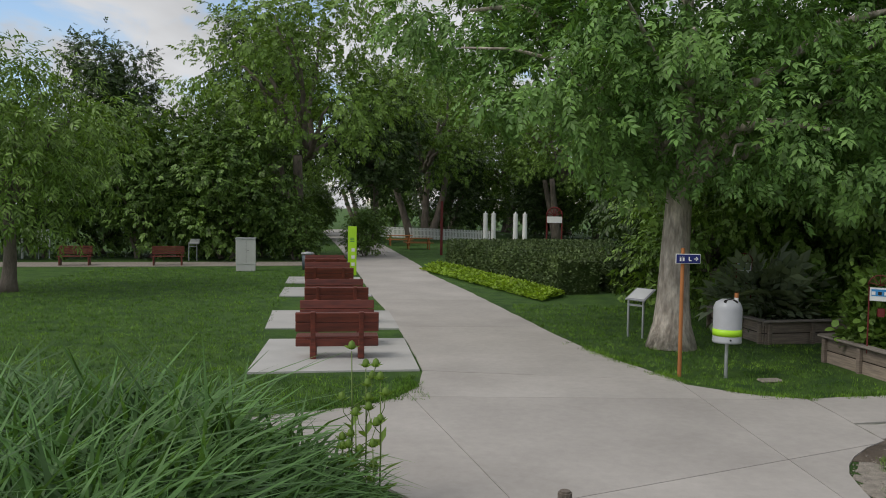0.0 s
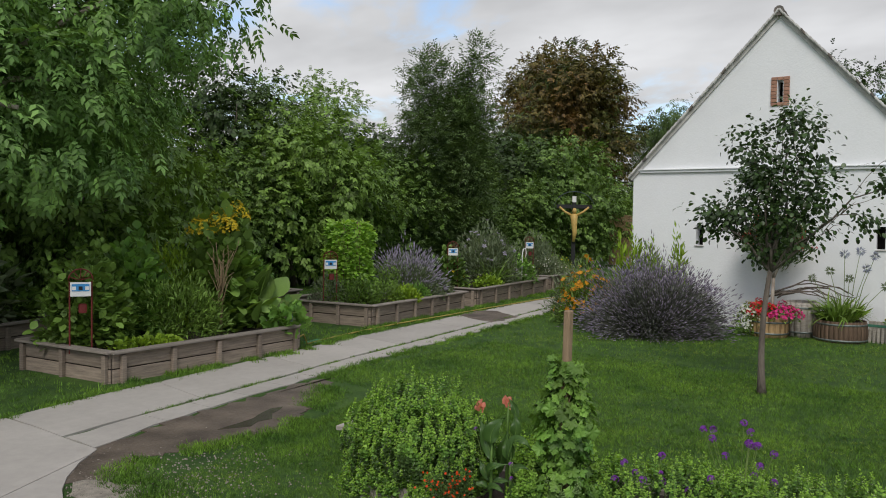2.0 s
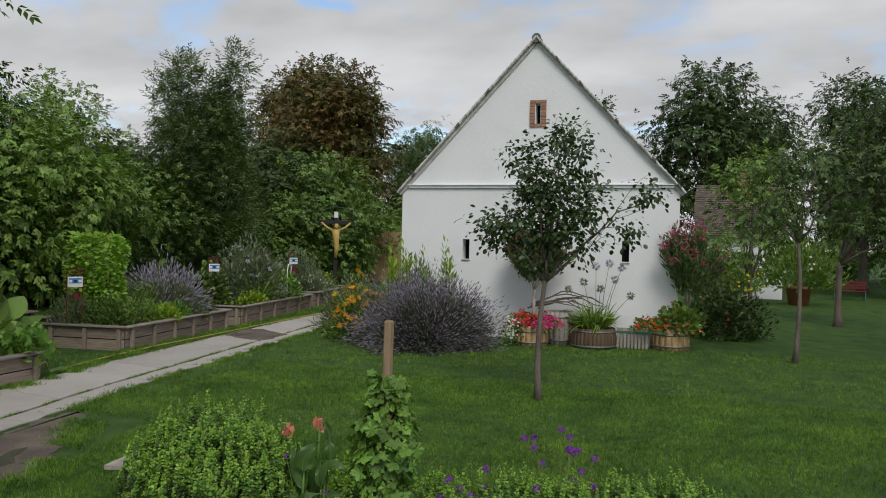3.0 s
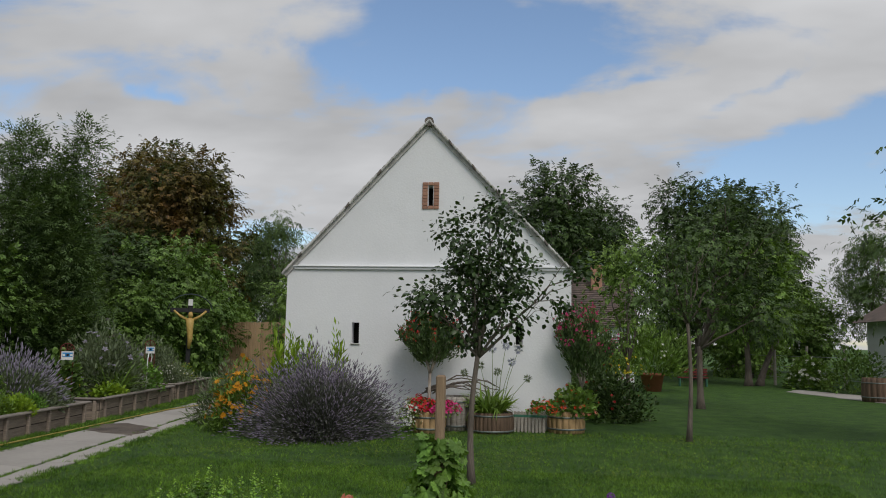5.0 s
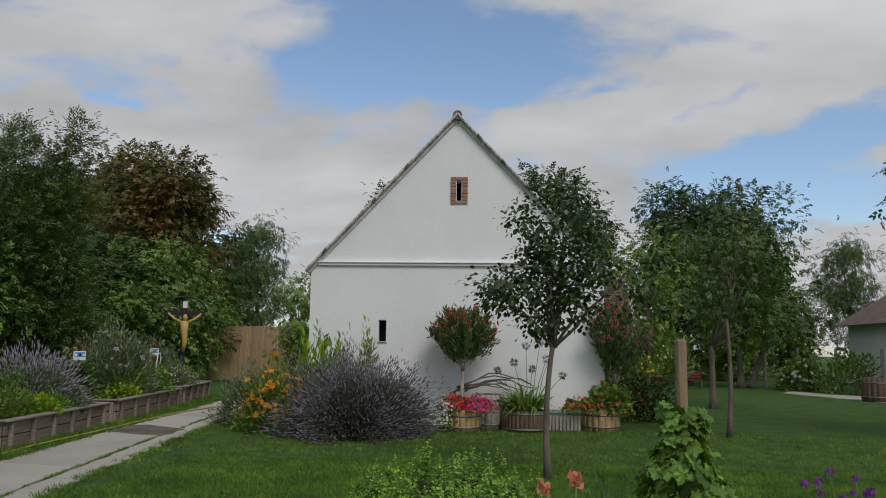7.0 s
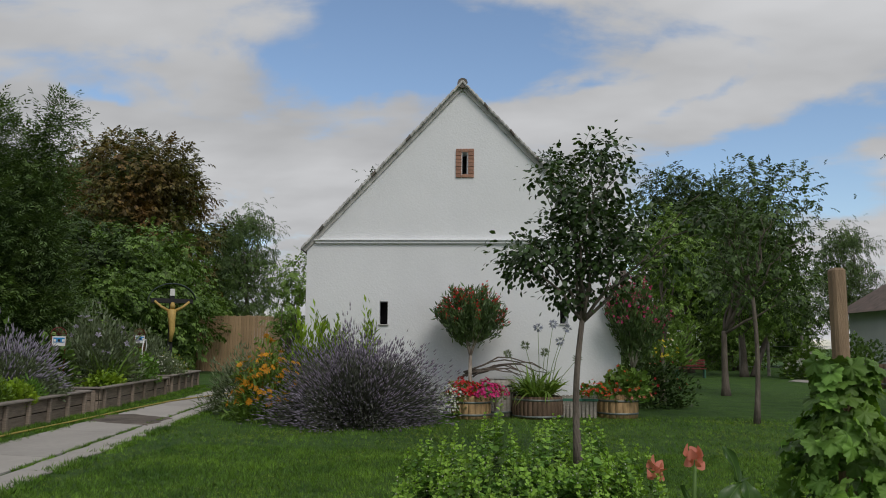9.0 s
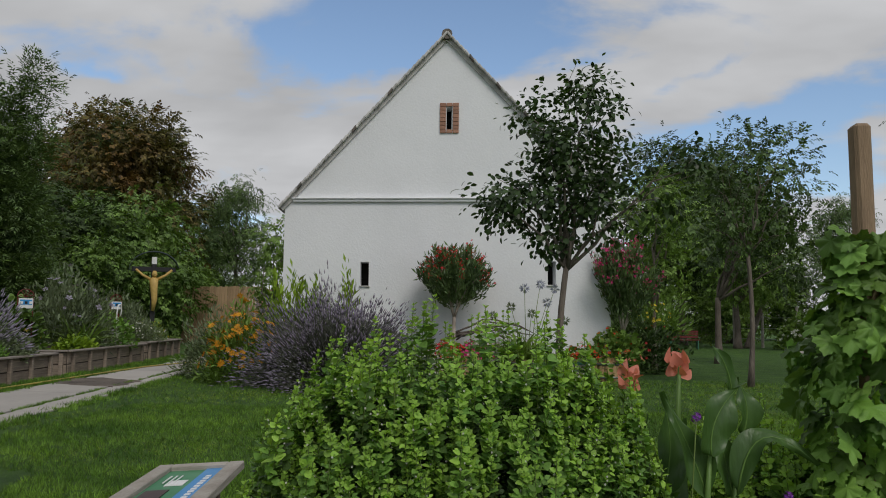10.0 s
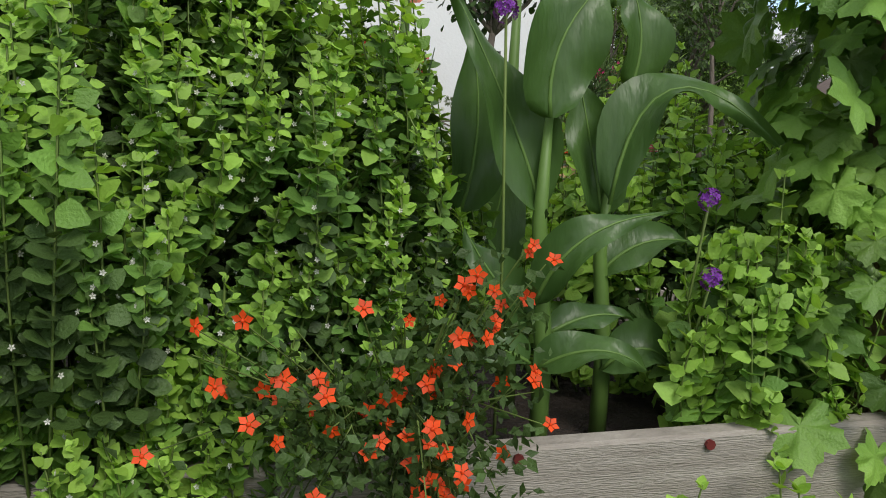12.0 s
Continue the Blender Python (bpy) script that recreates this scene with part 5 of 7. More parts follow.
def bidens(at, n, spread, z0, z1, label, seed):
    """Thin trailing stems with small dark leaves and star flowers, spilling over the board."""
    rng = np.random.default_rng(seed)
    e = root("bidens", at, ang_bed, label, "flower")
    c = np.stack([rng.normal(0, spread, 14), -0.03 + 0 * np.arange(14.0), rng.uniform(z0, z1, 14)], 1)
    tips = c[rng.integers(0, 14, n)] + rng.normal(size=(n, 3)) * (0.045, 0.025, 0.035)
    tips[:, 0] -= 0.35 * np.clip(0.12 - tips[:, 2], 0, 1)
    tips[:, 1] = np.where(tips[:, 2] < 0.16, -0.09 - 0.03 * rng.random(n), tips[:, 1] - 0.03)
    st = []
    for t in tips:
        mid = np.array((t[0] * 0.6, -0.02 if t[2] > 0.12 else -0.08, max(t[2] * 0.7, 0.15)))
        st.append(tube_np([(t[0] * 0.3, 0.06, 0.02), mid, t], (0.0016, 0.0014, 0.001), 3, False))
    npart("stalk_mass", merge(st), M["stem"], e)
    m = n * 18
    q = tips[rng.integers(0, n, m)] * rng.uniform(0.55, 1.0, (m, 1)) + rng.normal(size=(m, 3)) * 0.03
    q[:, 1] = np.where(q[:, 2] < 0.15, np.minimum(q[:, 1], -0.055), q[:, 1])
    npart("foliage", scatter(T_LEAF, q, frames(rng.normal(size=(m, 3)), rng), rng.uniform(0.012, 0.026, m)), M["mintdark"], e)
    k = np.arange(n)[: int(n * 0.75)]
    P = tips[k] + (0, -0.03, 0.01)
    d = np.stack([rng.normal(0, 0.45, len(k)), -1 + 0 * k, 0.6 + 0.4 * rng.normal(size=len(k))], 1)
    rot, sz = frames(d, rng), rng.uniform(0.019, 0.029, len(k))
    for q in range(len(k)):
        o = new("blossom", STAR)
        o.parent = e
        o.matrix_basis = Matrix.Translation(P[q]) @ Matrix(rot[q].tolist()).to_4x4() @ Matrix.Scale(float(sz[q]), 4)
    return e


bidens(bed_at(0.97, 0.0, 0.3), 70, 0.12, -0.05, 0.3, "trailing bidens with orange-red star flowers over the board", 71)
bidens(bed_at(0.94, -0.06, 0.34), 40, 0.13, 0.05, 0.34, "bidens with orange-red star flowers among the balm", 72)


def verbena(at, n, label, seed, h=0.5):
    rng = np.random.default_rng(seed)
    e = root("verbena", at, 0, label, "flower")
    for k in range(n):
        t = np.array((rng.normal() * 0.16, rng.normal() * 0.2, h * rng.uniform(0.55, 1.1)))
        npart("stem", tube_np([(0, 0, 0), t * (0.5, 0.5, 0.5), t], (0.003, 0.0025, 0.002), 4), M["stem"], e)
        d = unit(rng.normal(size=(26, 3)) + np.array((0, 0, 0.8)))
        npart("flower_head", scatter(T_FLOWER, t + d * 0.028, frames(d, rng), np.full(26, 0.026)), M["violet"], e)
    return e


for u, z in ((1.42, 0.74), (1.43, 0.62), (1.1, 1.0)):
    vb = root("verbena", bed_at(u + 0.03, 0.16, 0.3), ang_bed, "purple verbena head on a thin stem", "flower")
    rng = np.random.default_rng(81)
    npart("stem", tube_np([(0, 0, 0), (0.01, 0, z * 0.5 - 0.15), (-0.03, -0.13, z - 0.3)], (0.003, 0.0025, 0.002), 4), M["stem"], vb)
    d = unit(rng.normal(size=(34, 3)) + np.array((0, -0.4, 0.6)))
    npart("flower_head", scatter(T_FLOWER, np.array((-0.03, -0.13, z - 0.3)) + d * 0.016, frames(d, rng), np.full(34, 0.013)), M["violet"], vb)
verbena(bed_at(3.2, 0.5, 0.3), 16, "purple verbena heads on thin stems above the balm", 82, 0.78)
verbena(bed_at(2.5, 0.2, 0.3), 8, "purple verbena heads among the balm", 83, 0.55)

# stake and vine
st = root("garden_stake", (5.95, 6.37, 0.25), 0, "split wooden stake standing in the bed", "stake")
part("pole", box_bm(0.075, 0.062, 1.8, (0, 0, 0), 0.012, Matrix.Rotation(radians(1.2), 4, "Y")), M["stake"], st)


def vine_t(k=34):
    """A broad heart-shaped leaf with five lobes, a toothed rim and a raised fold along each lobe."""
    v = [(0, 0.28, -0.04)]
    for ring in (0.55, 1.0):
        for i in range(k):
            a = 2 * math.pi * (i + 0.5) / k
            r = 0.5 * (1 + 0.17 * math.cos(5 * a) + 0.06 * math.cos(a)) * (0.45 if math.cos(a) < -0.96 else 1)
            if ring == 1.0:
                r *= 1.07 if i % 2 else 0.92
            r *= ring
            v.append((r * math.sin(a), 0.34 + r * math.cos(a), 0.1 * ring * math.cos(5 * a) * (1.3 - ring) - 0.28 * r * r + 0.05 * ring * math.sin(i * 1.3)))
    f = [(0, 1 + (i + 1) % k, 1 + i) for i in range(k)]
    for i in range(k):
        a, b, c, d = 1 + i, 1 + (i + 1) % k, 1 + k + i, 1 + k + (i + 1) % k
        f += [(a, b, d), (a, d, c)]
    return np.array(v, float), np.array(f)


T_VINE = vine_t()


GRAPE = np_mesh("grape", *T_BALL, True)
GRAPE.materials.append(M["grapefruit"])


def vine():
    rng = np.random.default_rng(91)
    e = root("grape_vine", (5.97, 6.36, 0.28), 0, "grape vine with lobed leaves climbing the stake", "vine")
    n = 640
    z = rng.random(n) ** 0.85 * 1.36
    r = (0.34 - 0.18 * z / 1.36) * np.sqrt(rng.random(n)) * (1 + 0.25 * np.sin(z * 9))
    a = rng.uniform(0, 2 * np.pi, n)
    p = np.stack([r * np.cos(a) * 0.75, r * np.sin(a), z], 1)
    d = np.stack([np.cos(a), np.sin(a), -0.35 + 0.3 * rng.normal(size=n)], 1)
    npart("leaves", scatter(T_VINE, p, frames(d * 0.5 + 0.35 * rng.normal(size=(n, 3)) - np.array((0, 0, 0.45)), rng, np.stack([np.cos(a), np.sin(a), 0.6 + 0 * a], 1) + 0.3 * rng.normal(size=(n, 3))), rng.uniform(0.06, 0.125, n)), M["grape"], e, "", True)
    s = np.linspace(0, 1, 24)
    for k in range(3):
        npart("cane", tube_np(np.stack([0.05 * np.cos(s * 11 + k * 2), 0.05 * np.sin(s * 11 + k * 2), s * 1.35], 1), np.linspace(0.008, 0.003, 24), 5), M["drystem"], e)
    for bx, by, bz in ((-0.12, 0.1, 0.32), (-0.2, -0.08, 0.28), (-0.16, -0.2, 0.36), (-0.24, 0.02, 0.2)):
        bunch = npart("grape_bunch", tube_np([(bx, by, bz + 0.09), (bx, by, bz + 0.02), (bx, by, bz - 0.08)], (0.003, 0.003, 0.002), 5), M["stem"], e, "unripe green grapes")
        for q in rng.normal(size=(46, 3)) * (0.02, 0.02, 0.036) + (bx, by, bz):
            o = new("grape", GRAPE)
            o.parent = bunch
            o.matrix_basis = Matrix.Translation(q) @ Matrix.Scale(0.017 * rng.uniform(0.8, 1.1), 4)


vine()

# picture lectern beside the bed
lec = root("info_lectern", (7.2, 9.42, 0), 8, "low grey wooden lectern with a coloured picture panel", "sign")
tilt = Matrix.Rotation(radians(-3), 4, "X")
base = Matrix.Translation((0, 0, 0.38))
for sx, sy, x, y in ((1.3, 0.09, 0, -0.21), (1.3, 0.09, 0, 0.21), (0.09, 0.33, -0.605, 0), (0.09, 0.33, 0.605, 0)):
    bb = box_bm(sx, sy, 0.05, (x, y, 0), 0.006)
    bmesh.ops.transform(bb, matrix=base @ tilt, verts=bb.verts)
    part("frame_board", bb, M["oldwood"], lec)


def panel_piece(name, sx, sy, x, y, z, m, label=""):
    bb = box_bm(sx, sy, 0.004, (x, y, z))
    bmesh.ops.transform(bb, matrix=base @ tilt, verts=bb.verts)
    part(name, bb, M[m], lec, label)


panel_piece("picture_panel", 1.12, 0.33, 0, 0, 0.018, "picgreen")
panel_piece("header_band", 1.12, 0.11, 0, -0.105, 0.0235, "picblue", "blue header")
panel_piece("white_band", 0.1, 0.33, -0.51, 0, 0.0265, "white")
panel_piece("photo", 0.26, 0.12, -0.15, 0.08, 0.0235, "picbrown")
panel_piece("photo", 0.14, 0.1, 0.16, 0.03, 0.0235, "white")
for k in range(9):
    panel_piece("letter_bar", 0.035, 0.03, -0.26 + k * 0.07, -0.115, 0.0285, "white")
for k in range(3):
    panel_piece("text_line", 0.2, 0.008, 0.25, 0.04 + k * 0.03, 0.0285, "white")
for x in (-0.36, 0.36):
    part("leg", box_bm(0.09, 0.3, 0.4, (x * 1.2, 0, -0.03), 0.01), M["barrel_old"], lec)

# post near the path
pp = root("wooden_post", (0.43, 8.3, 0), 0, "short round wooden post by the path", "post")
part("pole", cyl_bm(0.065, 0.6, (0, 0, 0), 0.06, 12, 0.015), M["bark"], pp)

# ---- by the house ----
spiky("lavender_bush", (18.95, 10.98, 0), 1.82, 1.72, 5600, "huge rounded lavender bush, faded grey-violet", 101, flat=0.95, spike=0.11, sw=0.011, wild=0.09)


def barrel(at, r, h, label, seed, staves=18, stave="barrel", hoops=(0.2, 0.72)):
    e = root("barrel_planter", at, seed * 13.0, label, "planter", "barrel planters")
    prof = [(0.86 + 0.14 * math.sin(math.pi * (0.25 + 0.6 * k / 5)), k / 5) for k in range(6)]
    for i in range(staves):
        a0, a1 = 2 * math.pi * i / staves + 0.005, 2 * math.pi * (i + 1) / staves - 0.005
        v, f = [], []
        for s, z in prof:
            for rr in (r * s, r * s - 0.03):
                for a in (a0, a1):
                    v.append((rr * math.cos(a), rr * math.sin(a), z * h))
        for k in range(5):
            o = 4 * k
            f += [(o, o + 1, o + 5, o + 4), (o + 3, o + 2, o + 6, o + 7), (o, o + 4, o + 6, o + 2), (o + 1, o + 3, o + 7, o + 5)]
        f += [(0, 2, 3, 1), (20, 21, 23, 22)]
        npart("stave", (np.array(v), np.array(f)), M[stave], e)
    for z in hoops:
        s = 0.86 + 0.14 * math.sin(math.pi * (0.25 + 0.6 * z)) + 0.012
        v, f = lathe([(r * s - 0.01, z * h - 0.022), (r * s + 0.003, z * h - 0.022), (r * s + 0.003, z * h + 0.022), (r * s - 0.01, z * h + 0.022)], 28)
        npart("hoop", (v, f), M["hoop"], e)
    part("soil", cyl_bm(r * 0.9, 0.04, (0, 0, h * 0.86), seg=20), M["soil"], e)
    return e


barrel((20.55, 8.68, 0), 0.45, 0.52, "half oak barrel with zinc hoops", 1)
barrel((21.5, 5.28, 0), 0.48, 0.55, "half oak barrel with zinc hoops", 2)
barrel((21.0, 7.17, 0), 0.6, 0.5, "low dark slatted wooden tub", 3, 34, "barrel_old", (0.12, 0.85))
barrel((21.2, 8.1, 0), 0.44, 0.85, "grey weathered barrel standing against the wall", 4, 18, "oldwood", (0.15, 0.85))


def petunias(at, seed, colour, label, r=0.34, h=0.3, n=240, nf=260, trail=0.0, fs=0.085):
    return bushy("petunias", at, r, h, n, T_OVATE, 0.07, "lightleaf", label, seed, colour, nf, fs, category="flowers", ft=flower_t(5, 0.3, 0.42))


petunias((20.4, 8.85, 0.46), 111, "red", "red petunias overflowing a barrel", 0.4, 0.38)
petunias((20.35, 8.3, 0.42), 112, "pink", "magenta petunias overflowing a barrel", 0.4, 0.4)
petunias((20.15, 9.12, 0.05), 113, "white_fl", "white petunias trailing beside a barrel", 0.32, 0.72, 300, 260, fs=0.065)
bushy("nasturtium", (21.45, 5.1, 0.5), 0.55, 0.62, 420, T_LOBED, 0.13, "lightleaf", "round-leaved nasturtium with orange flowers in a barrel", 114, "scarlet", 50, 0.09)
bushy("geraniums", (21.3, 5.75, 0.44), 0.5, 0.36, 260, T_LOBED, 0.09, "mint", "red geraniums over the barrel's rim", 115, "scarlet", 170, 0.075)
bushy("geraniums", (21.25, 4.95, 0.38), 0.38, 0.3, 160, T_LOBED, 0.09, "mint", "pink geraniums over the barrel's rim", 116, "salmon", 80, 0.08)
strappy("agapanthus", (20.95, 7.2, 0.45), 0.9, 0.72, 190, "agapanthus with arching strap leaves in a tub", 117, w=2.3)


def agapanthus_heads():
    rng = np.random.default_rng(118)
    e = root("agapanthus_stalks", (21.05, 7.1, 0.45), 0, "tall agapanthus stalks with pale blue flower balls", "flowers")
    for y, z in ((-0.3, 1.7), (0.05, 1.62), (-0.62, 1.6), (0.35, 1.2), (-0.1, 1.05), (-0.85, 0.9), (0.75, 1.0), (-0.45, 1.3)):
        t = np.array((rng.normal() * 0.1, y * 1.0, z))
        npart("stalk", tube_np([(0, y * 0.3, 0), (0, y * 0.6, z * 0.55), t], (0.009, 0.008, 0.006), 5), M["stem"], e)
        d = unit(rng.normal(size=(46, 3)))
        npart("flower_ball", scatter(leaf_t(0.16, 0.05, 0.1), t + d * 0.03, frames(d, rng), np.full(46, 0.1)), M["paleblue"] if z > 1.25 else M["greyleaf"], e)


agapanthus_heads()


def oleander(at, h, r, seed, label, colour, trunk=0.9, nf=90, flat=1.0):
    rng = np.random.default_rng(seed)
    e = root("oleander", at, 0, label, "shrub", "oleanders")
    stems = 9 if trunk < 0.8 else 7
    npart("trunk", tube_np([(0, 0, -0.05), (0.01, 0.01, trunk * 0.5), (0, 0, trunk)], (0.055, 0.045, 0.04), 8), M["palebark"], e, smooth=True)
    for k in range(stems):
        a = 2 * math.pi * k / stems
        t = (0.62 * r * math.cos(a), 0.62 * r * flat * math.sin(a), trunk + (h - trunk) * rng.uniform(0.45, 0.75))
        npart("stem", limb((0, 0, trunk - 0.08), t, 0.025, 0.008, rng, 0.08, 5, 5), M["palebark"], e)
    k = 75
    a, q = rng.uniform(0, 2 * np.pi, k), np.sqrt(rng.random(k)) * rng.uniform(0.85, 1.12, k)
    ends = np.stack([r * q * np.cos(a), r * flat * q * np.sin(a), (h - trunk) * (1.02 - 0.42 * q ** 2.2) * rng.uniform(0.82, 1.08, k)], 1)
    n = 5200
    i = rng.integers(0, k, n)
    s = 0.22 + 0.78 * rng.random(n) ** 0.7
    p = ends[i] * s[:, None] + rng.normal(size=(n, 3)) * 0.055 + np.array((0, 0, trunk))
    npart("foliage", scatter(T_LANCE, p, frames(unit(ends[i]) + np.array((0, 0, 0.35)) + 0.55 * rng.normal(size=(n, 3)), rng), rng.uniform(0.11, 0.19, n)), M["oleander"], e)
    off = np.repeat(ends[rng.integers(0, k, nf)], 3, 0) * rng.uniform(0.9, 1.06, (nf * 3, 1)) + rng.normal(size=(nf * 3, 3)) * 0.045 + np.array((0, 0, trunk))
    npart("blossoms", scatter(T_FLOWER, off, frames(rng.normal(size=off.shape) + np.array((-0.5, 0, 0.6)), rng), rng.uniform(0.05, 0.085, len(off))), M[colour], e)
    return e


oleander((20.95, 8.72, 0.45), 2.5, 0.86, 121, "oleander standard with dark leaves and crimson flowers", "red", 1.0, 150)
oleander((21.62, 4.9, 0.2), 2.9, 0.92, 122, "spreading oleander with pink flowers", "pink", 0.95, 190)
far_copy(W["bush2"], 31.0, 4.5, 0.48, 1.0)
bushy("shrub", (24.9, 3.9, 0), 1.15, 1.35, 2600, T_OVATE, 0.11, "darkleaf", "rounded dark glossy shrub", 124, "red", 30, 0.08, category="shrub")
bushy("flower_shrub", (26.2, 4.4, 0), 0.9, 1.8, 1600, T_LANCE, 0.2, "oleander", "tall flowering shrub with red and yellow flowers", 125, "red", 60, 0.09, category="shrub")
bushy("flower_shrub", (26.0, 3.5, 1.2), 0.5, 0.7, 200, T_LANCE, 0.16, "lightleaf", "yellow daisies above the shrub", 126, "yellow", 40, 0.09, category="flowers")
bushy("rudbeckia", (19.35, 13.0, 0), 0.8, 1.45, 1800, T_LANCE, 0.18, "lightleaf", "orange-yellow coneflowers in a green clump", 127, "gold_fl", 260, 0.15, category="flowers", ft=flower_t(8, 0.05, 0.2))
bushy("feathery_herb", (20.9, 14.0, 0), 0.95, 1.35, 3200, T_LANCE, 0.14, "greyleaf", "soft grey-green feathery asparagus fern", 128, category="herb")
bushy("goldenrod", (20.9, 12.0, 0), 0.75, 1.75, 1600, T_LANCE, 0.2, "lightleaf", "tall yellow-green leafy stalks by the wall", 129, "yellow", 30, 0.05, up=1.3, category="plant")
for k, (y, z) in enumerate(((12.3, 2.1), (11.1, 2.0), (11.8, 1.8), (12.7, 1.9))):
    bushy("tall_herb", (20.7, y, 0.4), 0.24, z - 0.05, 320, T_LANCE, 0.22, "limeleaf", "tall pale green leafy stalk by the wall", 140 + k, up=1.6, category="plant", group="tall stalks")


def slat_fencelet():
    e = root("slat_bin", (21.15, 6.2, 0), 0, "small slatted wooden crate with green band", "crate")
    for k in range(9):
        part("slat", box_bm(0.025, 0.06, 0.52, (0.0, -0.36 + k * 0.09, 0), 0.006), M["oldwood"], e)
    part("green_band", box_bm(0.012, 0.86, 0.06, (-0.022, 0, 0.38), 0.003), M["greendoor"], e)
    part("back_board", box_bm(0.03, 0.8, 0.48, (0.3, 0, 0)), M["oldwood"], e)


slat_fencelet()
wood = root("branch_pile", (21.32, 8.2, 0.86), 0, "bundle of dry branches lying on the barrel by the wall", "branches")
for k in range(9):
    rr = np.random.default_rng(150 + k)
    npart("branch", limb((rr.normal() * 0.05, 0.65 + rr.normal() * 0.15, 0.02 + 0.015 * k), (rr.normal() * 0.05, -0.95 + rr.normal() * 0.2, 0.06 + 0.025 * k), 0.022, 0.01, rr, 0.1, 6, 5), M["bark"], wood)
# ---- wayside cross ----
cx = root("wayside_cross", (36.0, 22.35, 0), -62, "dark wooden wayside cross with curved metal roof and gilded figure", "cross")
part("post", box_bm(0.2, 0.2, 3.9, (0, 0, 0), 0.015), M["black"], cx)
part("crossbeam", box_bm(1.75, 0.16, 0.2, (0, -0.012, 3.28), 0.015), M["black"], cx)
rf = bmesh.new()
for i in range(11):
    a0, a1 = math.pi * (0.06 + 0.088 * i), math.pi * (0.06 + 0.088 * (i + 1)) - 0.005
    vs = [rf.verts.new((1.0 * math.cos(a), y, 3.3 + 0.82 * math.sin(a) + dz)) for a in (a0, a1) for y in (-0.3, 0.25) for dz in (0, 0.03)]
    for f in ((0, 1, 3, 2), (4, 6, 7, 5), (0, 4, 5, 1), (2, 3, 7, 6), (0, 2, 6, 4), (1, 5, 7, 3)):
        rf.faces.new([vs[j] for j in f])
part("canopy", rf, M["darkbin"], cx, "arched sheet metal canopy")
part("inscription_board", box_bm(0.2, 0.03, 0.3, (0, -0.12, 3.6)), M["white"], cx)
fig = merge([tube_np([(0, -0.16, 1.62), (0.05, -0.2, 2.1), (0.02, -0.17, 2.5), (0, -0.17, 2.95), (0, -0.19, 3.05)], (0.07, 0.12, 0.15, 0.19, 0.06), 10), tube_np([(0.02, -0.2, 3.05), (0.02, -0.24, 3.15), (0.02, -0.22, 3.3)], (0.08, 0.12, 0.07), 10),
             tube_np([(-0.14, -0.18, 2.95), (-0.45, -0.17, 3.12), (-0.72, -0.14, 3.36)], (0.07, 0.055, 0.05), 8), tube_np([(0.14, -0.18, 2.95), (0.45, -0.17, 3.12), (0.72, -0.14, 3.36)], (0.07, 0.055, 0.05), 8)])
npart("figure", fig, M["gold"], cx, "plain gilded carved figure", smooth=True)

# ---- board fence behind the cross ----
fn = root("board_fence", (0, 0, 0), 0, "new vertical board fence", "fence")
for (ax0, ay0), (bx0, by0), n, turn in (((44.5, 24.4), (44.4, 20.6), 26, -1), ((44.45, 20.5), (49.0, 20.9), 31, 95)):
    for k in range(n):
        part("board", box_bm(0.03, 0.14, 2.95 + 0.06 * random.random(), (0, 0, 0), 0.006), M["fencewood"], fn).matrix_basis = pose(ax0 + (bx0 - ax0) * k / (n - 1), ay0 + (by0 - ay0) * k / (n - 1), 0.05, 0, 0, turn)
    for z in (0.5, 2.4):
        dx, dy = bx0 - ax0, by0 - ay0
        part("rail", box_bm(0.05, math.hypot(dx, dy), 0.1, (0, 0, 0), 0.006), M["fencewood"], fn).matrix_basis = pose((ax0 + bx0) / 2 + 0.05, (ay0 + by0) / 2 + 0.05, z, 0, 0, turn)


# ---- plants in the raised beds ----
def column(at, r, h, n):
    """Climbing leaves round an upright frame."""
    rng = np.random.default_rng(242)
    e = root("hop_column", at, 0, "tall column of fresh green climbing hop", "plant")
    a, z = rng.uniform(0, 2 * np.pi, n), rng.random(n) ** 0.8 * h
    q = r * (0.55 + 0.45 * np.sqrt(rng.random(n))) * (1 + 0.12 * np.sin(z * 6 + a * 3)) * np.where(z > h * 0.92, 0.85, 1)
    d = np.stack([np.cos(a), np.sin(a), 0.1 + 0 * a], 1)
    npart("foliage", scatter(T_ROUND, np.stack([q * np.cos(a), q * np.sin(a), z], 1), frames(d + 0.5 * rng.normal(size=d.shape), rng, (0, 0, 1)), rng.uniform(0.08, 0.16, n)), M["minttip"], e)
    for k in range(5):
        part("pole", cyl_bm(0.015, h, (r * 0.5 * math.cos(k * 1.26), r * 0.5 * math.sin(k * 1.26), 0), seg=6), M["drystem"], e)


bushy("bean_plants", (7.55, 16.7, 0.4), 0.75, 1.55, 1700, T_ROUND, 0.15, "lightleaf", "climbing beans with fresh green leaves on poles", 201, shell=0.3, up=0.1)
for k, (x, y, h) in enumerate(((7.5, 17.0, 2.3), (7.9, 17.1, 2.5), (6.95, 16.9, 1.9))):
    bushy("hop_shoot", (x, y, 0.5), 0.16, h - 0.5, 300, T_ROUND, 0.1, "lightleaf", "climbing shoot on a thin pole", 205 + k, shell=0.2, group="climbing shoots")
bushy("dill_bush", (9.2, 16.5, 0.4), 0.95, 1.15, 3600, T_LANCE, 0.13, "lightleaf", "feathery herb bush in the bed", 210, shell=0.4)
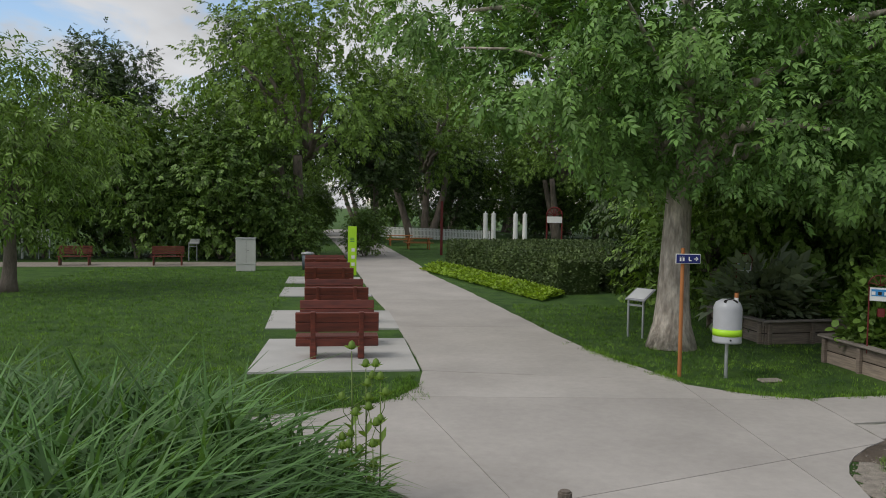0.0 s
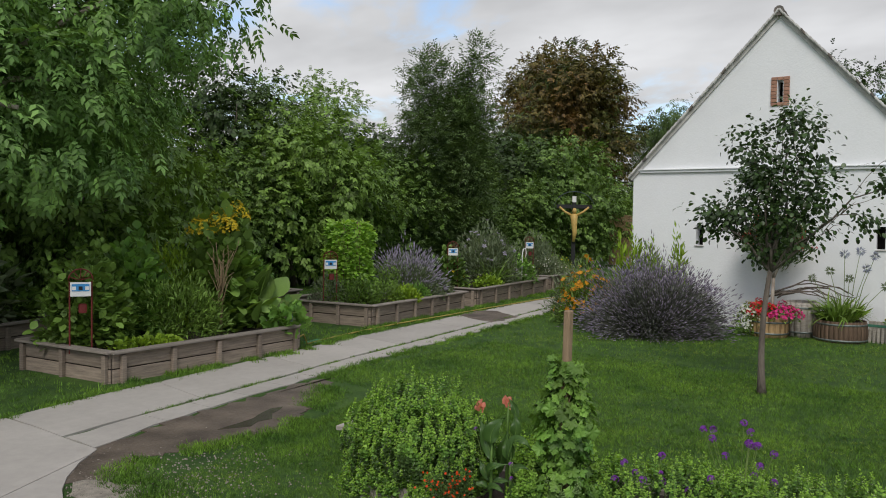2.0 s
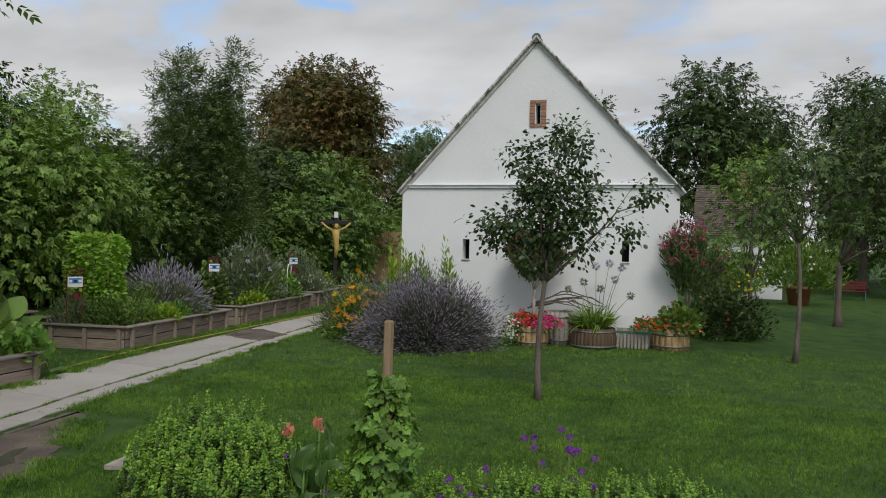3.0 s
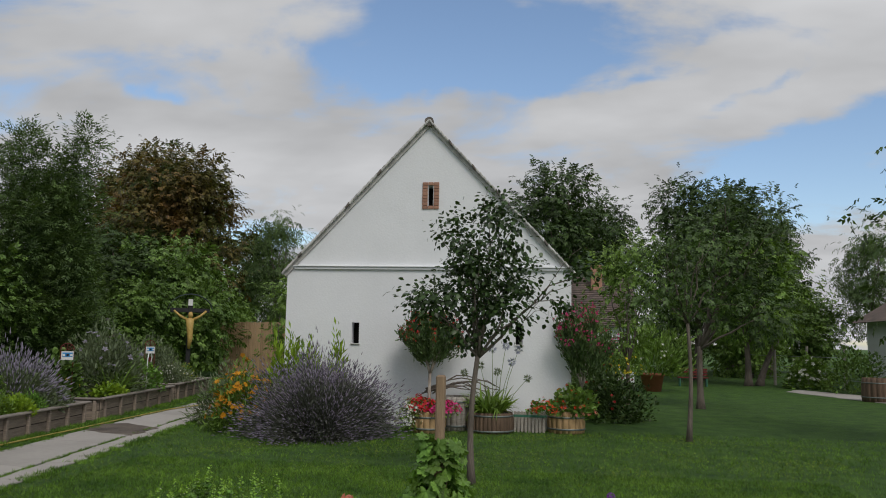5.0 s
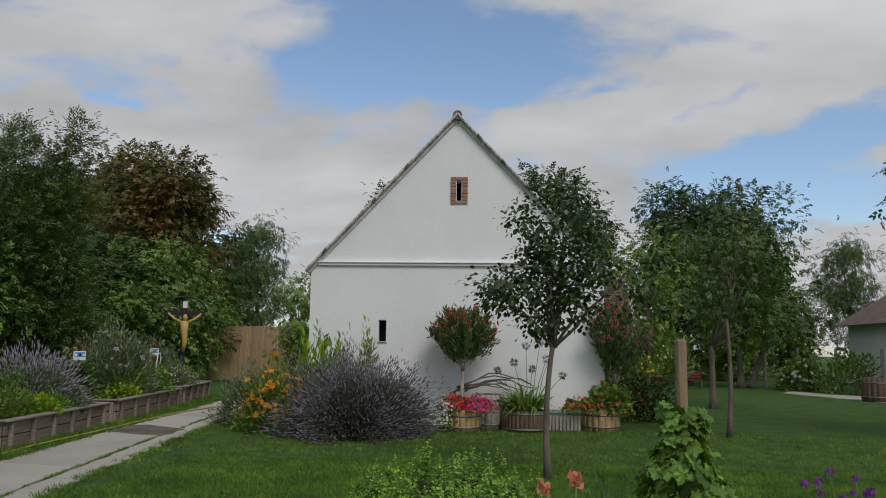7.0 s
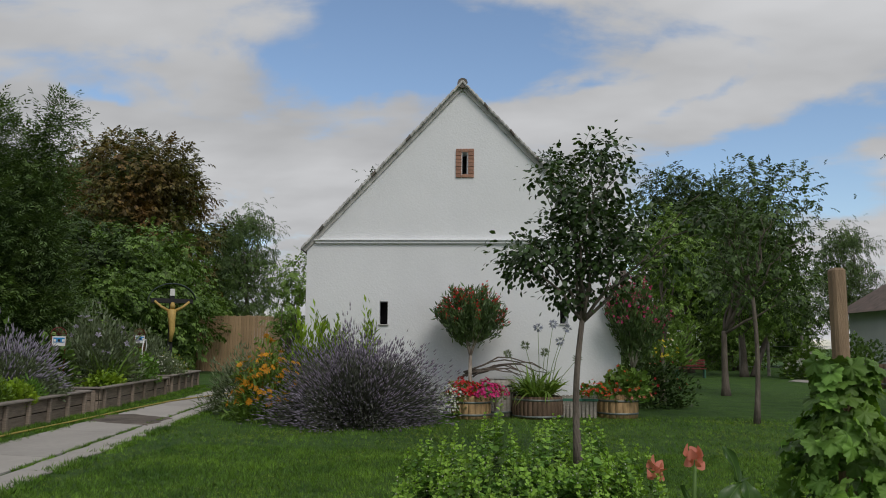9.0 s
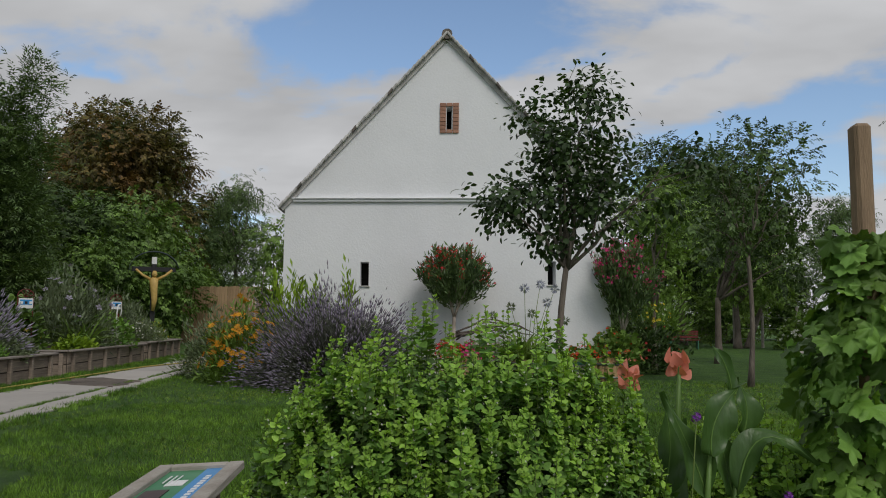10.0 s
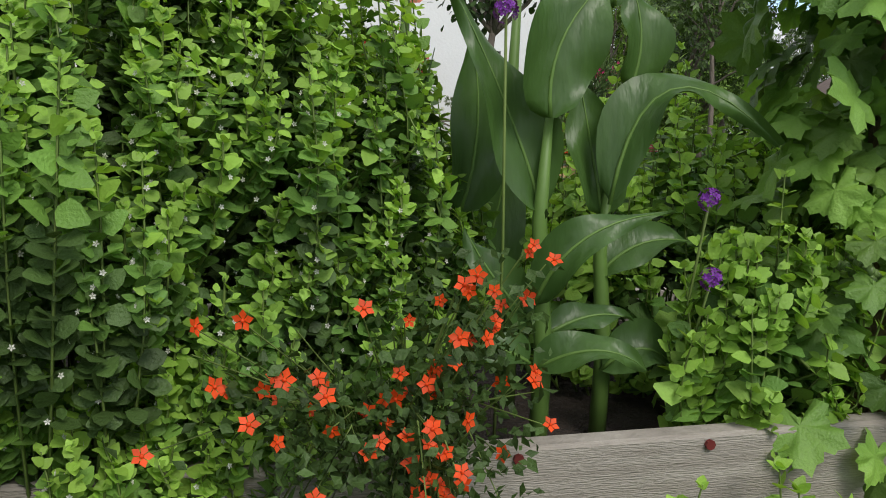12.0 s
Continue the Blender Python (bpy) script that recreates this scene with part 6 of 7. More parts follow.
bushy("sunroot", (8.7, 17.2, 0.4), 0.65, 1.75, 1300, T_ROUND, 0.17, "mint", "tall broad-leaved green plant", 211)
bushy("fennel", (9.7, 17.3, 0.4), 0.6, 1.8, 1500, T_LANCE, 0.16, "limeleaf", "yellow-green fennel with flower umbels", 212, "yellow", 30, 0.06, up=1.0)
bushy("strawberry_patch", (8.1, 15.75, 0.38), 0.75, 0.22, 520, T_ROUND, 0.08, "limeleaf", "low bright green ground plants", 213, flat=0.45)
for k, (x, y, h) in enumerate(((10.35, 16.6, 2.75), (10.75, 16.75, 3.0), (10.55, 16.95, 2.85), (10.1, 17.0, 2.7))):
    bushy("elecampane", (x, y, 0.4), 0.44, h - 0.45, 640, T_ROUND, 0.22, "lightleaf", "tall elecampane stalk with large leaves", 215 + k, shell=0.2, group="elecampane", up=0.6)
    bushy("elecampane_flowers", (x, y, h - 0.45), 0.3, 0.42, 120, T_LANCE, 0.12, "lightleaf", "golden yellow flower cluster on a tall stalk", 225 + k, "yellow", 460, 0.06, group="elecampane flowers", category="flowers")
bushy("burdock", (10.95, 16.3, 0.4), 0.5, 0.8, 26, ovate_t(0.3, 0.1, 0.3), 0.62, "lightleaf", "huge pale green burdock leaves", 231, up=0.9, shell=0.2)
bushy("squash_plant", (11.2, 15.65, 0.42), 0.45, 0.45, 110, T_LOBED, 0.2, "mint", "squash leaves spilling over the bed's edge", 232)
dry = root("dry_seed_stalk", (10.0, 16.25, 0.4), 0, "dried rust-brown seed stalk", "plant")
for k in range(26):
    rr = np.random.default_rng(300 + k)
    z = 0.75 + 0.9 * rr.random()
    npart("dry_branch", limb((0, 0, z * 0.55), (0.2 * rr.normal(), 0.2 * rr.normal(), z + 0.42 * rr.random()), 0.01, 0.006, rr, 0.15, 4, 4), M["drystem"], dry)
npart("stalk", tube_np([(0, 0, 0), (0.02, 0, 0.6), (0, 0.02, 1.1)], (0.035, 0.028, 0.014), 6), M["drystem"], dry)
# second bed
spiky("lavender_clump", (18.35, 18.45, 0.42), 1.15, 1.3, 1500, "pale lilac lavender in flower in the bed", 241, head="lilac", leaf="greyleaf", spike=0.16, sw=0.012)
column((15.95, 18.5, 0.4), 0.62, 2.2, 3200)
bushy("round_herb", (17.2, 18.2, 0.42), 0.5, 1.0, 1000, T_LEAF, 0.07, "lightleaf", "rounded light green herb", 243)
for k, (x, y, r, h, lf) in enumerate(((15.4, 17.6, 0.6, 0.7, "oak"), (16.3, 17.5, 0.55, 0.62, "lightleaf"), (16.9, 17.25, 0.42, 0.42, "limeleaf"), (17.6, 17.45, 0.4, 0.45, "mint"), (18.3, 17.5, 0.45, 0.4, "greyleaf"), (15.0, 18.3, 0.5, 0.75, "greyleaf"), (19.1, 17.8, 0.45, 0.5, "greyleaf"), (17.9, 19.2, 0.6, 0.8, "oak"), (19.0, 19.0, 0.5, 0.7, "mint"))):
    bushy("herb_clump", (x, y, 0.42), r, h, 1100, T_LANCE if k % 2 else T_LEAF, 0.1, lf, ("dark green", "fresh green", "bright green", "green", "grey-green", "grey-green", "grey-green", "dark green", "green")[k] + " herb clump in the bed", 250 + k, group="herb clumps", category="herb")
# third bed
bushy("butterfly_bush", (23.3, 19.0, 0.45), 1.15, 1.85, 2800, T_LANCE, 0.2, "greyleaf", "grey-green butterfly bush with violet flower heads", 271, "lilac", 60, 0.17, up=0.9)
strappy("iris_leaves", (22.9, 18.4, 0.45), 0.5, 1.05, 130, "upright sword-like green leaves", 272, "lightleaf", 1.1)
bushy("low_herb", (22.3, 18.2, 0.45), 0.5, 0.35, 480, T_ROUND, 0.1, "limeleaf", "low bright green herb", 273)
bushy("rose_bush", (24.7, 18.7, 0.45), 0.85, 0.95, 1400, T_ROUND, 0.1, "mint", "leafy bush with small white flowers", 274, "white_fl", 60, 0.06)
bushy("sunflower_plant", (21.3, 19.1, 0.45), 0.6, 1.1, 700, T_ROUND, 0.16, "oak", "green plant with few yellow flowers", 275, "yellow", 8, 0.12)
hook = root("white_hook", (24.6, 18.3, 0.45), 0, "small white metal shepherd's hook", "garden ornament")
npart("rod", tube_np([(0, 0, 0), (0, 0, 1.0), (0.06, 0, 1.22), (0.2, 0, 1.24), (0.27, 0, 1.08), (0.22, 0, 0.92)], [0.018] * 6, 6), M["white"], hook, smooth=True)
# fourth bed
bushy("pink_phlox", (28.0, 19.3, 0.47), 0.9, 0.75, 1500, T_LANCE, 0.12, "greyleaf", "grey-green clump with pale pink flowers", 281, "white_fl", 130, 0.06)
bushy("grey_shrub", (28.6, 20.2, 0.47), 1.0, 1.5, 1800, T_LANCE, 0.18, "greyleaf", "silver-grey shrub with upright shoots", 282, up=1.2)
bushy("yellow_flowers", (29.9, 19.9, 0.47), 0.75, 0.75, 1000, T_LANCE, 0.12, "lightleaf", "small yellow flowers over green leaves", 283, "yellow", 60, 0.06)
bushy("grey_shrub", (30.6, 20.3, 0.47), 0.6, 0.6, 800, T_LANCE, 0.12, "greyleaf", "low grey-leaved cushion plant", 284)
# shaded beds
bushy("artichoke", (6.9, 21.1, 0.4), 0.85, 0.85, 200, T_PIN, 0.75, "greyleaf", "large jagged grey-green artichoke leaves", 291, up=0.6)
bushy("shade_plants", (7.9, 21.0, 0.4), 0.9, 1.0, 1500, T_ROUND, 0.16, "oak", "dark leafy plants in shade", 292)
bushy("shade_plants", (6.9, 21.9, 0.4), 1.0, 1.1, 1500, T_ROUND, 0.16, "lightleaf", "leafy plants in shade", 293)
bushy("low_shrub", (9.1, 19.6, 0), 0.6, 0.45, 900, T_LEAF, 0.07, "darkleaf", "low dark shrub at the bed's foot", 294)
bushy("bush", (15.2, 22.0, 0.4), 0.9, 1.2, 1800, T_ROUND, 0.13, "mint", "rounded green bush in the rear bed", 295)
bushy("bush", (13.7, 21.7, 0.4), 0.8, 1.5, 1800, T_LANCE, 0.16, "greyleaf", "feathery green bush in the rear bed", 296)
bushy("bush", (12.4, 20.4, 0), 1.0, 1.6, 2000, T_ROUND, 0.14, "oak", "dark green bush between the beds", 297)


# ---- picture cards on iron stands ----
def card_stand(at, z, rz, label):
    e = root("card_stand", at, rz, label, "sign", "picture card stands")
    for x in (-0.17, 0.17):
        part("rod", cyl_bm(0.014, z + 0.12, (x, 0.02, 0), seg=8), M["rust"], e)
    part("card", box_bm(0.32, 0.02, 0.24, (0, -0.012, z - 0.14), 0.004), M["white"], e, "white picture card")
    part("picture", box_bm(0.27, 0.006, 0.12, (0, -0.026, z - 0.05)), M["picblue"], e)
    for k in range(3):
        part("picture_block", box_bm(0.06, 0.006, 0.06, (-0.1 + 0.1 * k, -0.032, z - 0.03), 0), M["black"] if k % 2 else M["white"], e)
    npart("wheel_arch", tube_np([(0.19 * math.cos(a), 0.02, z + 0.13 + 0.19 * math.sin(a)) for a in np.linspace(0, math.pi, 11)], [0.012] * 11, 5), M["rust"], e)
    for a in np.linspace(0.3, math.pi - 0.3, 5):
        npart("spoke", tube_np([(0, 0.02, z + 0.13), (0.19 * math.cos(a), 0.02, z + 0.13 + 0.19 * math.sin(a))], (0.008, 0.008), 4), M["rust"], e)
    part("red_heart", box_bm(0.13, 0.012, 0.16, (0.03, -0.002, z - 0.42), 0.02), M["rust"], e)


card_stand((7.05, 16.1, 0.4), 1.1, -30, "red iron stand with picture card among the beans")
card_stand((14.85, 18.1, 0.42), 1.1, -35, "red iron half-wheel stand with picture card")
card_stand((21.25, 18.9, 0.45), 1.2, -40, "red iron half-wheel stand with picture card")
card_stand((27.4, 19.7, 0.47), 1.25, -40, "red iron half-wheel stand with small card")
card_stand((6.35, 20.9, 0.4), 1.2, -10, "iron stand with pale card in the shaded bed")
bottle = root("water_bottle", (11.28, 15.62, 0.532), 0, "clear plastic water bottle on the bed's rim", "bottle")
npart("body", lathe([(0.0, 0), (0.035, 0), (0.037, 0.17), (0.016, 0.22), (0.016, 0.24)], 12), M["water"], bottle, smooth=True)
part("cap", cyl_bm(0.018, 0.025, (0, 0, 0.24), seg=10), M["picblue"], bottle)
hs = root("garden_hose", (0, 0, 0), 0, "yellow garden hose lying along the path", "hose")
npart("tube", tube_np([(11.5, 15.75, 0.18), (11.75, 15.75, 0.25), (11.9, 15.8, 0.03), (13.4, 16.15, 0.03), (15.6, 16.45, 0.04), (18.0, 16.55, 0.05), (20.4, 16.75, 0.05), (23.5, 16.95, 0.05), (26.8, 16.6, 0.05), (29.0, 16.2, 0.05)], [0.018] * 10, 7), M["hose"], hs, smooth=True)
part("plate", box_bm(0.5, 0.3, 0.03, (0, 0, 0), 0.008), M["picgreen"], tagged(root("drain_cover", (12.3, 15.95, 0.0), 12), "green drain cover in the grass", "drain cover"))


# ---- signpost, bin, lectern ----
sp = root("signpost", (3.46, 15.82, 0), 0, "orange wooden post with a blue toilet sign and arrow", "sign")
part("post", cyl_bm(0.036, 2.27, (0, 0, 0), 0.033, 12, 0.006), M["orange"], sp)
part("sign_plate", box_bm(0.43, 0.02, 0.17, (0.08, -0.048, 2.0), 0.004), M["white"], sp, "blue sign plate with white rim")
part("sign_field", box_bm(0.41, 0.006, 0.15, (0.08, -0.062, 2.01)), M["blue"], sp)
for x in (-0.055, 0.0):
    part("pictogram", box_bm(0.026, 0.004, 0.06, (x, -0.067, 2.045), 0.001), M["white"], sp)
    part("pictogram", cyl_bm(0.012, 0.004, (x, -0.067, 2.115), seg=8), M["white"], sp)
for x, w, z, h in ((-0.028, 0.005, 2.04, 0.09), (0.095, 0.02, 2.06, 0.06), (0.115, 0.04, 2.045, 0.02), (0.215, 0.075, 2.078, 0.014)):
    part("pictogram", box_bm(w, 0.004, h, (x, -0.067, z)), M["white"], sp)
for s in (1, -1):
    part("arrow_head", box_bm(0.05, 0.004, 0.014, (0.235, -0.067, 2.078), 0, Matrix.Rotation(radians(0), 4, "Y")), M["white"], sp).matrix_basis = Matrix.Translation((0.245, -0.001, 2.085)) @ Matrix.Rotation(radians(45 * s), 4, "Y") @ Matrix.Translation((-0.255, 0, -2.085))

bn = root("litter_bin", (4.26, 15.78, 0), 0, "silver-grey dome-top litter bin with lime band on a pole", "bin")
part("pole", cyl_bm(0.032, 0.7, (0, 0, 0), seg=12), M["steel"], bn)
npart("body", lathe([(0.0, 0.63), (0.24, 0.63), (0.25, 0.66), (0.243, 0.68), (0.243, 1.22), (0.235, 1.27), (0.2, 1.34), (0.12, 1.385), (0.0, 1.395)], 32), M["greypaint"], bn, smooth=True)
npart("lime_band", lathe([(0.243, 0.755), (0.2465, 0.755), (0.2465, 0.875), (0.243, 0.875)], 32), M["lime"], bn, smooth=True)
bb = cyl_bm(0.12, 0.02, (0, 0, 0), seg=18)
bmesh.ops.scale(bb, vec=(1, 0.55, 1), verts=bb.verts)
part("opening", bb, M["dark"], bn).matrix_basis = pose(0, -0.135, 1.345, 36, 0, 0)
part("lock", cyl_bm(0.016, 0.01, (0, 0, 0), seg=10), M["black"], bn).matrix_basis = pose(-0.02, -0.242, 0.7, 90, 0, 0)
part("ash_tube", cyl_bm(0.035, 0.5, (0.2, 0.16, 0.9), seg=12), M["white"], bn)
part("ash_tube_cap", cyl_bm(0.036, 0.08, (0.2, 0.16, 1.4), seg=12), M["orange"], bn, "orange tube cap")

ml = root("metal_lectern", (3.62, 20.05, 0), -48, "slim grey metal lectern with slanted panel", "sign")
for x in (-0.2, 0.2):
    part("leg", box_bm(0.045, 0.045, 0.95, (x, 0, 0), 0.006), M["steel"], ml)
part("crossbar", box_bm(0.36, 0.03, 0.05, (0, 0, 0.72), 0.004), M["steel"], ml)
part("panel", box_bm(0.52, 0.5, 0.03, (0, 0, 0), 0.005), M["greypaint"], ml).matrix_basis = pose(0.08, 0.06, 0.98, 28, 0, 0)
part("panel_print", box_bm(0.44, 0.42, 0.004, (0, 0, 0)), M["white"], ml).matrix_basis = pose(0.08, 0.045, 1.012, 28, 0, 0)
tagged(part("flat_stone", box_bm(0.4, 0.22, 0.05, (0, 0, 0), 0.02), M["gravel"], None), "flat pale stone lying in the grass", "stone").matrix_basis = pose(4.95, 15.55, -0.01, 0, 0, 10)


# ---- benches on slabs ----
slabs = tagged(new("bench_slabs"), "pale concrete slabs under the benches", "paving", kind="structure")
for c in ([(-4.1, 15.4), (-1.12, 15.9), (-1.62, 19.25), (-4.5, 18.85)], [(-4.95, 20.35), (-1.83, 20.7), (-2.35, 23.85), (-5.5, 23.5)], [(-6.1, 27.0), (-3.2, 27.4), (-3.6, 30.0), (-6.5, 29.7)], [(-6.8, 31.2), (-4.0, 31.6), (-4.4, 34.1), (-7.2, 33.8)]):
    part("slab", prism_bm(c, -0.05, 0.035), M["slabs"], slabs)


def park_bench(at, rz):
    e = root("park_bench", at, rz, "heavy dark red-stained wooden park bench", "bench", "red benches")
    for x in (-0.45, 0.45):
        part("leg", box_bm(0.12, 0.5, 0.36, (x, 0, 0), 0.015), M["redwood"], e)
        part("back_post", box_bm(0.09, 0.07, 0.62, (0, 0, 0), 0.01), M["redwood"], e).matrix_basis = pose(x, -0.22, 0.3, 10, 0, 0)
    part("seat_rail", box_bm(1.55, 0.05, 0.14, (0, -0.2, 0.24), 0.01), M["redwood"], e)
    for k in range(3):
        part("seat_plank", box_bm(1.55, 0.15, 0.06, (0, -0.12 + 0.165 * k, 0.362), 0.01), M["redwood"], e)
    for k in range(2):
        part("back_plank", box_bm(1.55, 0.07, 0.18, (0, 0, 0), 0.01), M["redwood"], e).matrix_basis = pose(0, -0.235 - 0.035 * k, 0.53 + 0.185 * k, 10, 0, 0)
    return e


b0 = park_bench((-2.75, 16.95, 0.035), 8)
for x, y, r in ((-2.95, 18.3, 190), (-3.45, 21.5, 9), (-3.75, 23.1, 189), (-4.6, 27.6, 9), (-4.95, 29.4, 189), (-5.4, 31.8, 9), (-5.7, 33.4, 189)):
    copy_thing(b0, pose(x, y, 0.035, 0, 0, r))

stl = root("info_stele", (-4.85, 35.2, 0), 5, "bright lime-green upright information stele", "sign")
part("slab", box_bm(0.36, 0.09, 2.05, (0, 0, 0), 0.01), M["lime"], stl)
for z, w in ((1.0, 0.14), (0.7, 0.14), (0.4, 0.14)):
    part("notice", box_bm(w, 0.006, 0.14, (0.04, -0.05, z)), M["white"], stl)
for z in (1.55, 1.48, 1.41):
    part("text_line", box_bm(0.18, 0.006, 0.025, (0.0, -0.05, z)), M["picgreen"], stl)
bx = root("utility_cabinet", (-9.7, 36.65, 0), 12, "light grey utility cabinet on the lawn", "cabinet")
part("plinth", box_bm(0.82, 0.4, 0.3, (0, 0, 0), 0.006), M["boxpaint"], bx)
part("body", box_bm(0.84, 0.42, 1.1, (0, 0, 0.3), 0.01), M["boxpaint"], bx)
part("lid", box_bm(0.88, 0.46, 0.05, (0, 0, 1.4), 0.01), M["greypaint"], bx)
part("door_seam", box_bm(0.008, 0.006, 0.98, (0.02, -0.212, 0.36)), M["black"], bx)
part("lock", cyl_bm(0.02, 0.012, (0, 0, 0), seg=8), M["black"], bx).matrix_basis = pose(0.1, -0.212, 0.9, 90, 0, 0)
b2 = root("litter_bin", (-7.2, 37.8, 0), 0, "blue-grey round litter bin", "bin")
npart("body", lathe([(0, 0), (0.24, 0), (0.27, 0.7), (0.0, 0.7)], 20), M["darkbin"], b2, smooth=True)
npart("lid", lathe([(0, 0.7), (0.3, 0.7), (0.3, 0.76), (0.0, 0.82)], 20), M["greypaint"], b2, smooth=True)


def far_bench(at, rz):
    e = root("wooden_bench", at, rz, "slatted brown wooden bench on the gravel path", "bench", "slatted benches")
    for x in (-0.62, 0.62):
        part("leg", box_bm(0.06, 0.45, 0.42, (x, 0, 0), 0.006), M["redwood"], e)
        part("back_post", box_bm(0.05, 0.05, 0.5, (x, 0.22, 0.4), 0.006), M["redwood"], e)
    for k in range(4):
        part("seat_slat", box_bm(1.45, 0.09, 0.03, (0, -0.18 + 0.11 * k, 0.42), 0.004), M["redwood"], e)
        part("back_slat", box_bm(1.45, 0.025, 0.08, (0, 0.195, 0.52 + 0.1 * k), 0.004), M["redwood"], e)
    return e


fbn1 = far_bench((-17.9, 38.0, 0.0), 14)
copy_thing(fbn1, pose(-13.95, 38.9, 0.0, 0, 0, 14))
sl = copy_thing(ml, pose(-13.8, 42.0, 0, 0, 0, 5))
sb = root("notice_board", (-21.3, 41.8, 0), 14, "white notice board with small pictures on posts", "sign")
part("board", box_bm(0.62, 0.03, 0.9, (0, 0, 0.6), 0.006), M["white"], sb)
for x, z in ((-0.15, 0.8), (0.15, 0.8), (-0.15, 1.15), (0.15, 1.15)):
    part("picture", box_bm(0.14, 0.006, 0.12, (x, -0.019, z)), M["black"], sb)
for x in (-0.25, 0.25):
    part("post", box_bm(0.04, 0.04, 1.5, (x, 0.04, 0)), M["steel"], sb)
lp = root("bollard_lamp", (-22.5, 42.0, 0), 0, "slim white bollard lamp", "lamp")
part("pole", cyl_bm(0.06, 1.9, (0, 0, 0), seg=10), M["white"], lp)
npart("cap", lathe([(0, 1.9), (0.16, 1.92), (0.16, 1.98), (0, 2.1)], 14), M["white"], lp)

# ---- hedge garden and far end of the path ----


def hedge(corners, h, label, n, seed):
    """A clipped hedge: a solid core with leaves over its faces."""
    rng = np.random.default_rng(seed)
    e = root("clipped_hedge", (0, 0, 0), 0, label, "hedge", "clipped hedges")
    part("core", prism_bm(corners, 0, h - 0.06), M["yew"], e)
    P, D = [], []
    c = [np.array(q) for q in corners]
    per = [np.linalg.norm(c[(i + 1) % 4] - c[i]) for i in range(4)]
    area = [p * h for p in per] + [per[0] * per[1]]
    for i in range(5):
        m = int(n * area[i] / sum(area))
        s, t = rng.random(m), rng.random(m)
        if i < 4:
            a, b = c[i], c[(i + 1) % 4]
            q = a + (b - a) * s[:, None]
            nrm = np.array(((b - a)[1], -(b - a)[0])) / per[i]
            nrm = nrm * np.sign(np.dot(nrm, (a + b) / 2 - sum(c) / 4))
            P.append(np.column_stack([q + nrm * rng.uniform(-0.03, 0.05, (m, 1)), t * h]))
            D.append(np.tile((*nrm, 0.3), (m, 1)))
        else:
            q = (c[0] * (1 - s)[:, None] + c[1] * s[:, None]) * (1 - t)[:, None] + (c[3] * (1 - s)[:, None] + c[2] * s[:, None]) * t[:, None]
            P.append(np.column_stack([q, h + rng.uniform(-0.08, 0.06, m)]))
            D.append(np.tile((0, 0, 1.0), (m, 1)))
    P, D = np.concatenate(P), np.concatenate(D)
    npart("leaves", scatter(T_LEAF, P, frames(D + 0.8 * rng.normal(size=D.shape), rng), rng.uniform(0.08, 0.16, len(P))), M["yew"], e)


hedge([(2.95, 28.9), (4.4, 29.3), (0.7, 42.0), (-0.75, 41.6)], 1.18, "long clipped dark green hedge beside the path", 14000, 401)
hedge([(4.9, 29.6), (8.2, 30.6), (7.8, 32.0), (4.5, 31.0)], 1.08, "clipped dark green hedge of the maze", 5000, 402)
hedge([(4.6, 32.5), (6.0, 32.9), (3.0, 43.0), (1.6, 42.6)], 1.12, "clipped dark green hedge of the maze", 8000, 403)
hedge([(7.4, 34.0), (8.8, 34.4), (6.0, 45.0), (4.6, 44.6)], 1.12, "clipped dark green hedge of the maze", 7000, 404)
hedge([(-0.6, 43.0), (8.0, 45.4), (7.6, 46.8), (-1.0, 44.4)], 1.12, "clipped dark green hedge of the maze", 6000, 405)
rng = np.random.default_rng(410)
gc = root("ground_cover", (0, 0, 0), 0, "bright lime-green ground cover along the hedge", "plant", kind="stuff")
m = 9000
s, t = rng.random(m), rng.random(m)
a0, a1 = np.array((-2.1, 38.2)) + (np.array((2.2, 26.6)) - np.array((-2.1, 38.2))) * s[:, None], np.array((-0.9, 41.0)) + (np.array((3.1, 28.5)) - np.array((-0.9, 41.0))) * s[:, None]
q = a0 * (1 - t)[:, None] + a1 * t[:, None]
npart("leaves", scatter(T_LEAF, np.column_stack([q, 0.28 * rng.random(m) * np.sin(np.pi * np.clip(t, 0.08, 0.92)) + 0.03]), frames(np.column_stack([rng.normal(size=(m, 2)), 0.6 + 0 * t]), rng, (0, 0, 1)), rng.uniform(0.1, 0.2, m)), M["limeleaf"], gc)


def picnic_table(at, rz):
    e = root("picnic_table", at, rz, "red-brown wooden picnic table with benches", "table", "picnic tables")
    for k in range(4):
        part("top_plank", box_bm(1.9, 0.17, 0.04, (0, -0.27 + 0.18 * k, 0.72), 0.006), M["orange"], e)
    for y in (-0.68, 0.68):
        part("bench_plank", box_bm(1.9, 0.26, 0.04, (0, y, 0.43), 0.006), M["orange"], e)
    for x in (-0.7, 0.7):
        part("cross_beam", box_bm(0.06, 1.5, 0.08, (x, 0, 0.35)), M["orange"], e)
        for s in (-1, 1):
            part("leg", box_bm(0.06, 0.09, 0.82, (0, 0, 0)), M["orange"], e).matrix_basis = pose(x, s * 0.52, 0, s * 22, 0, 0)


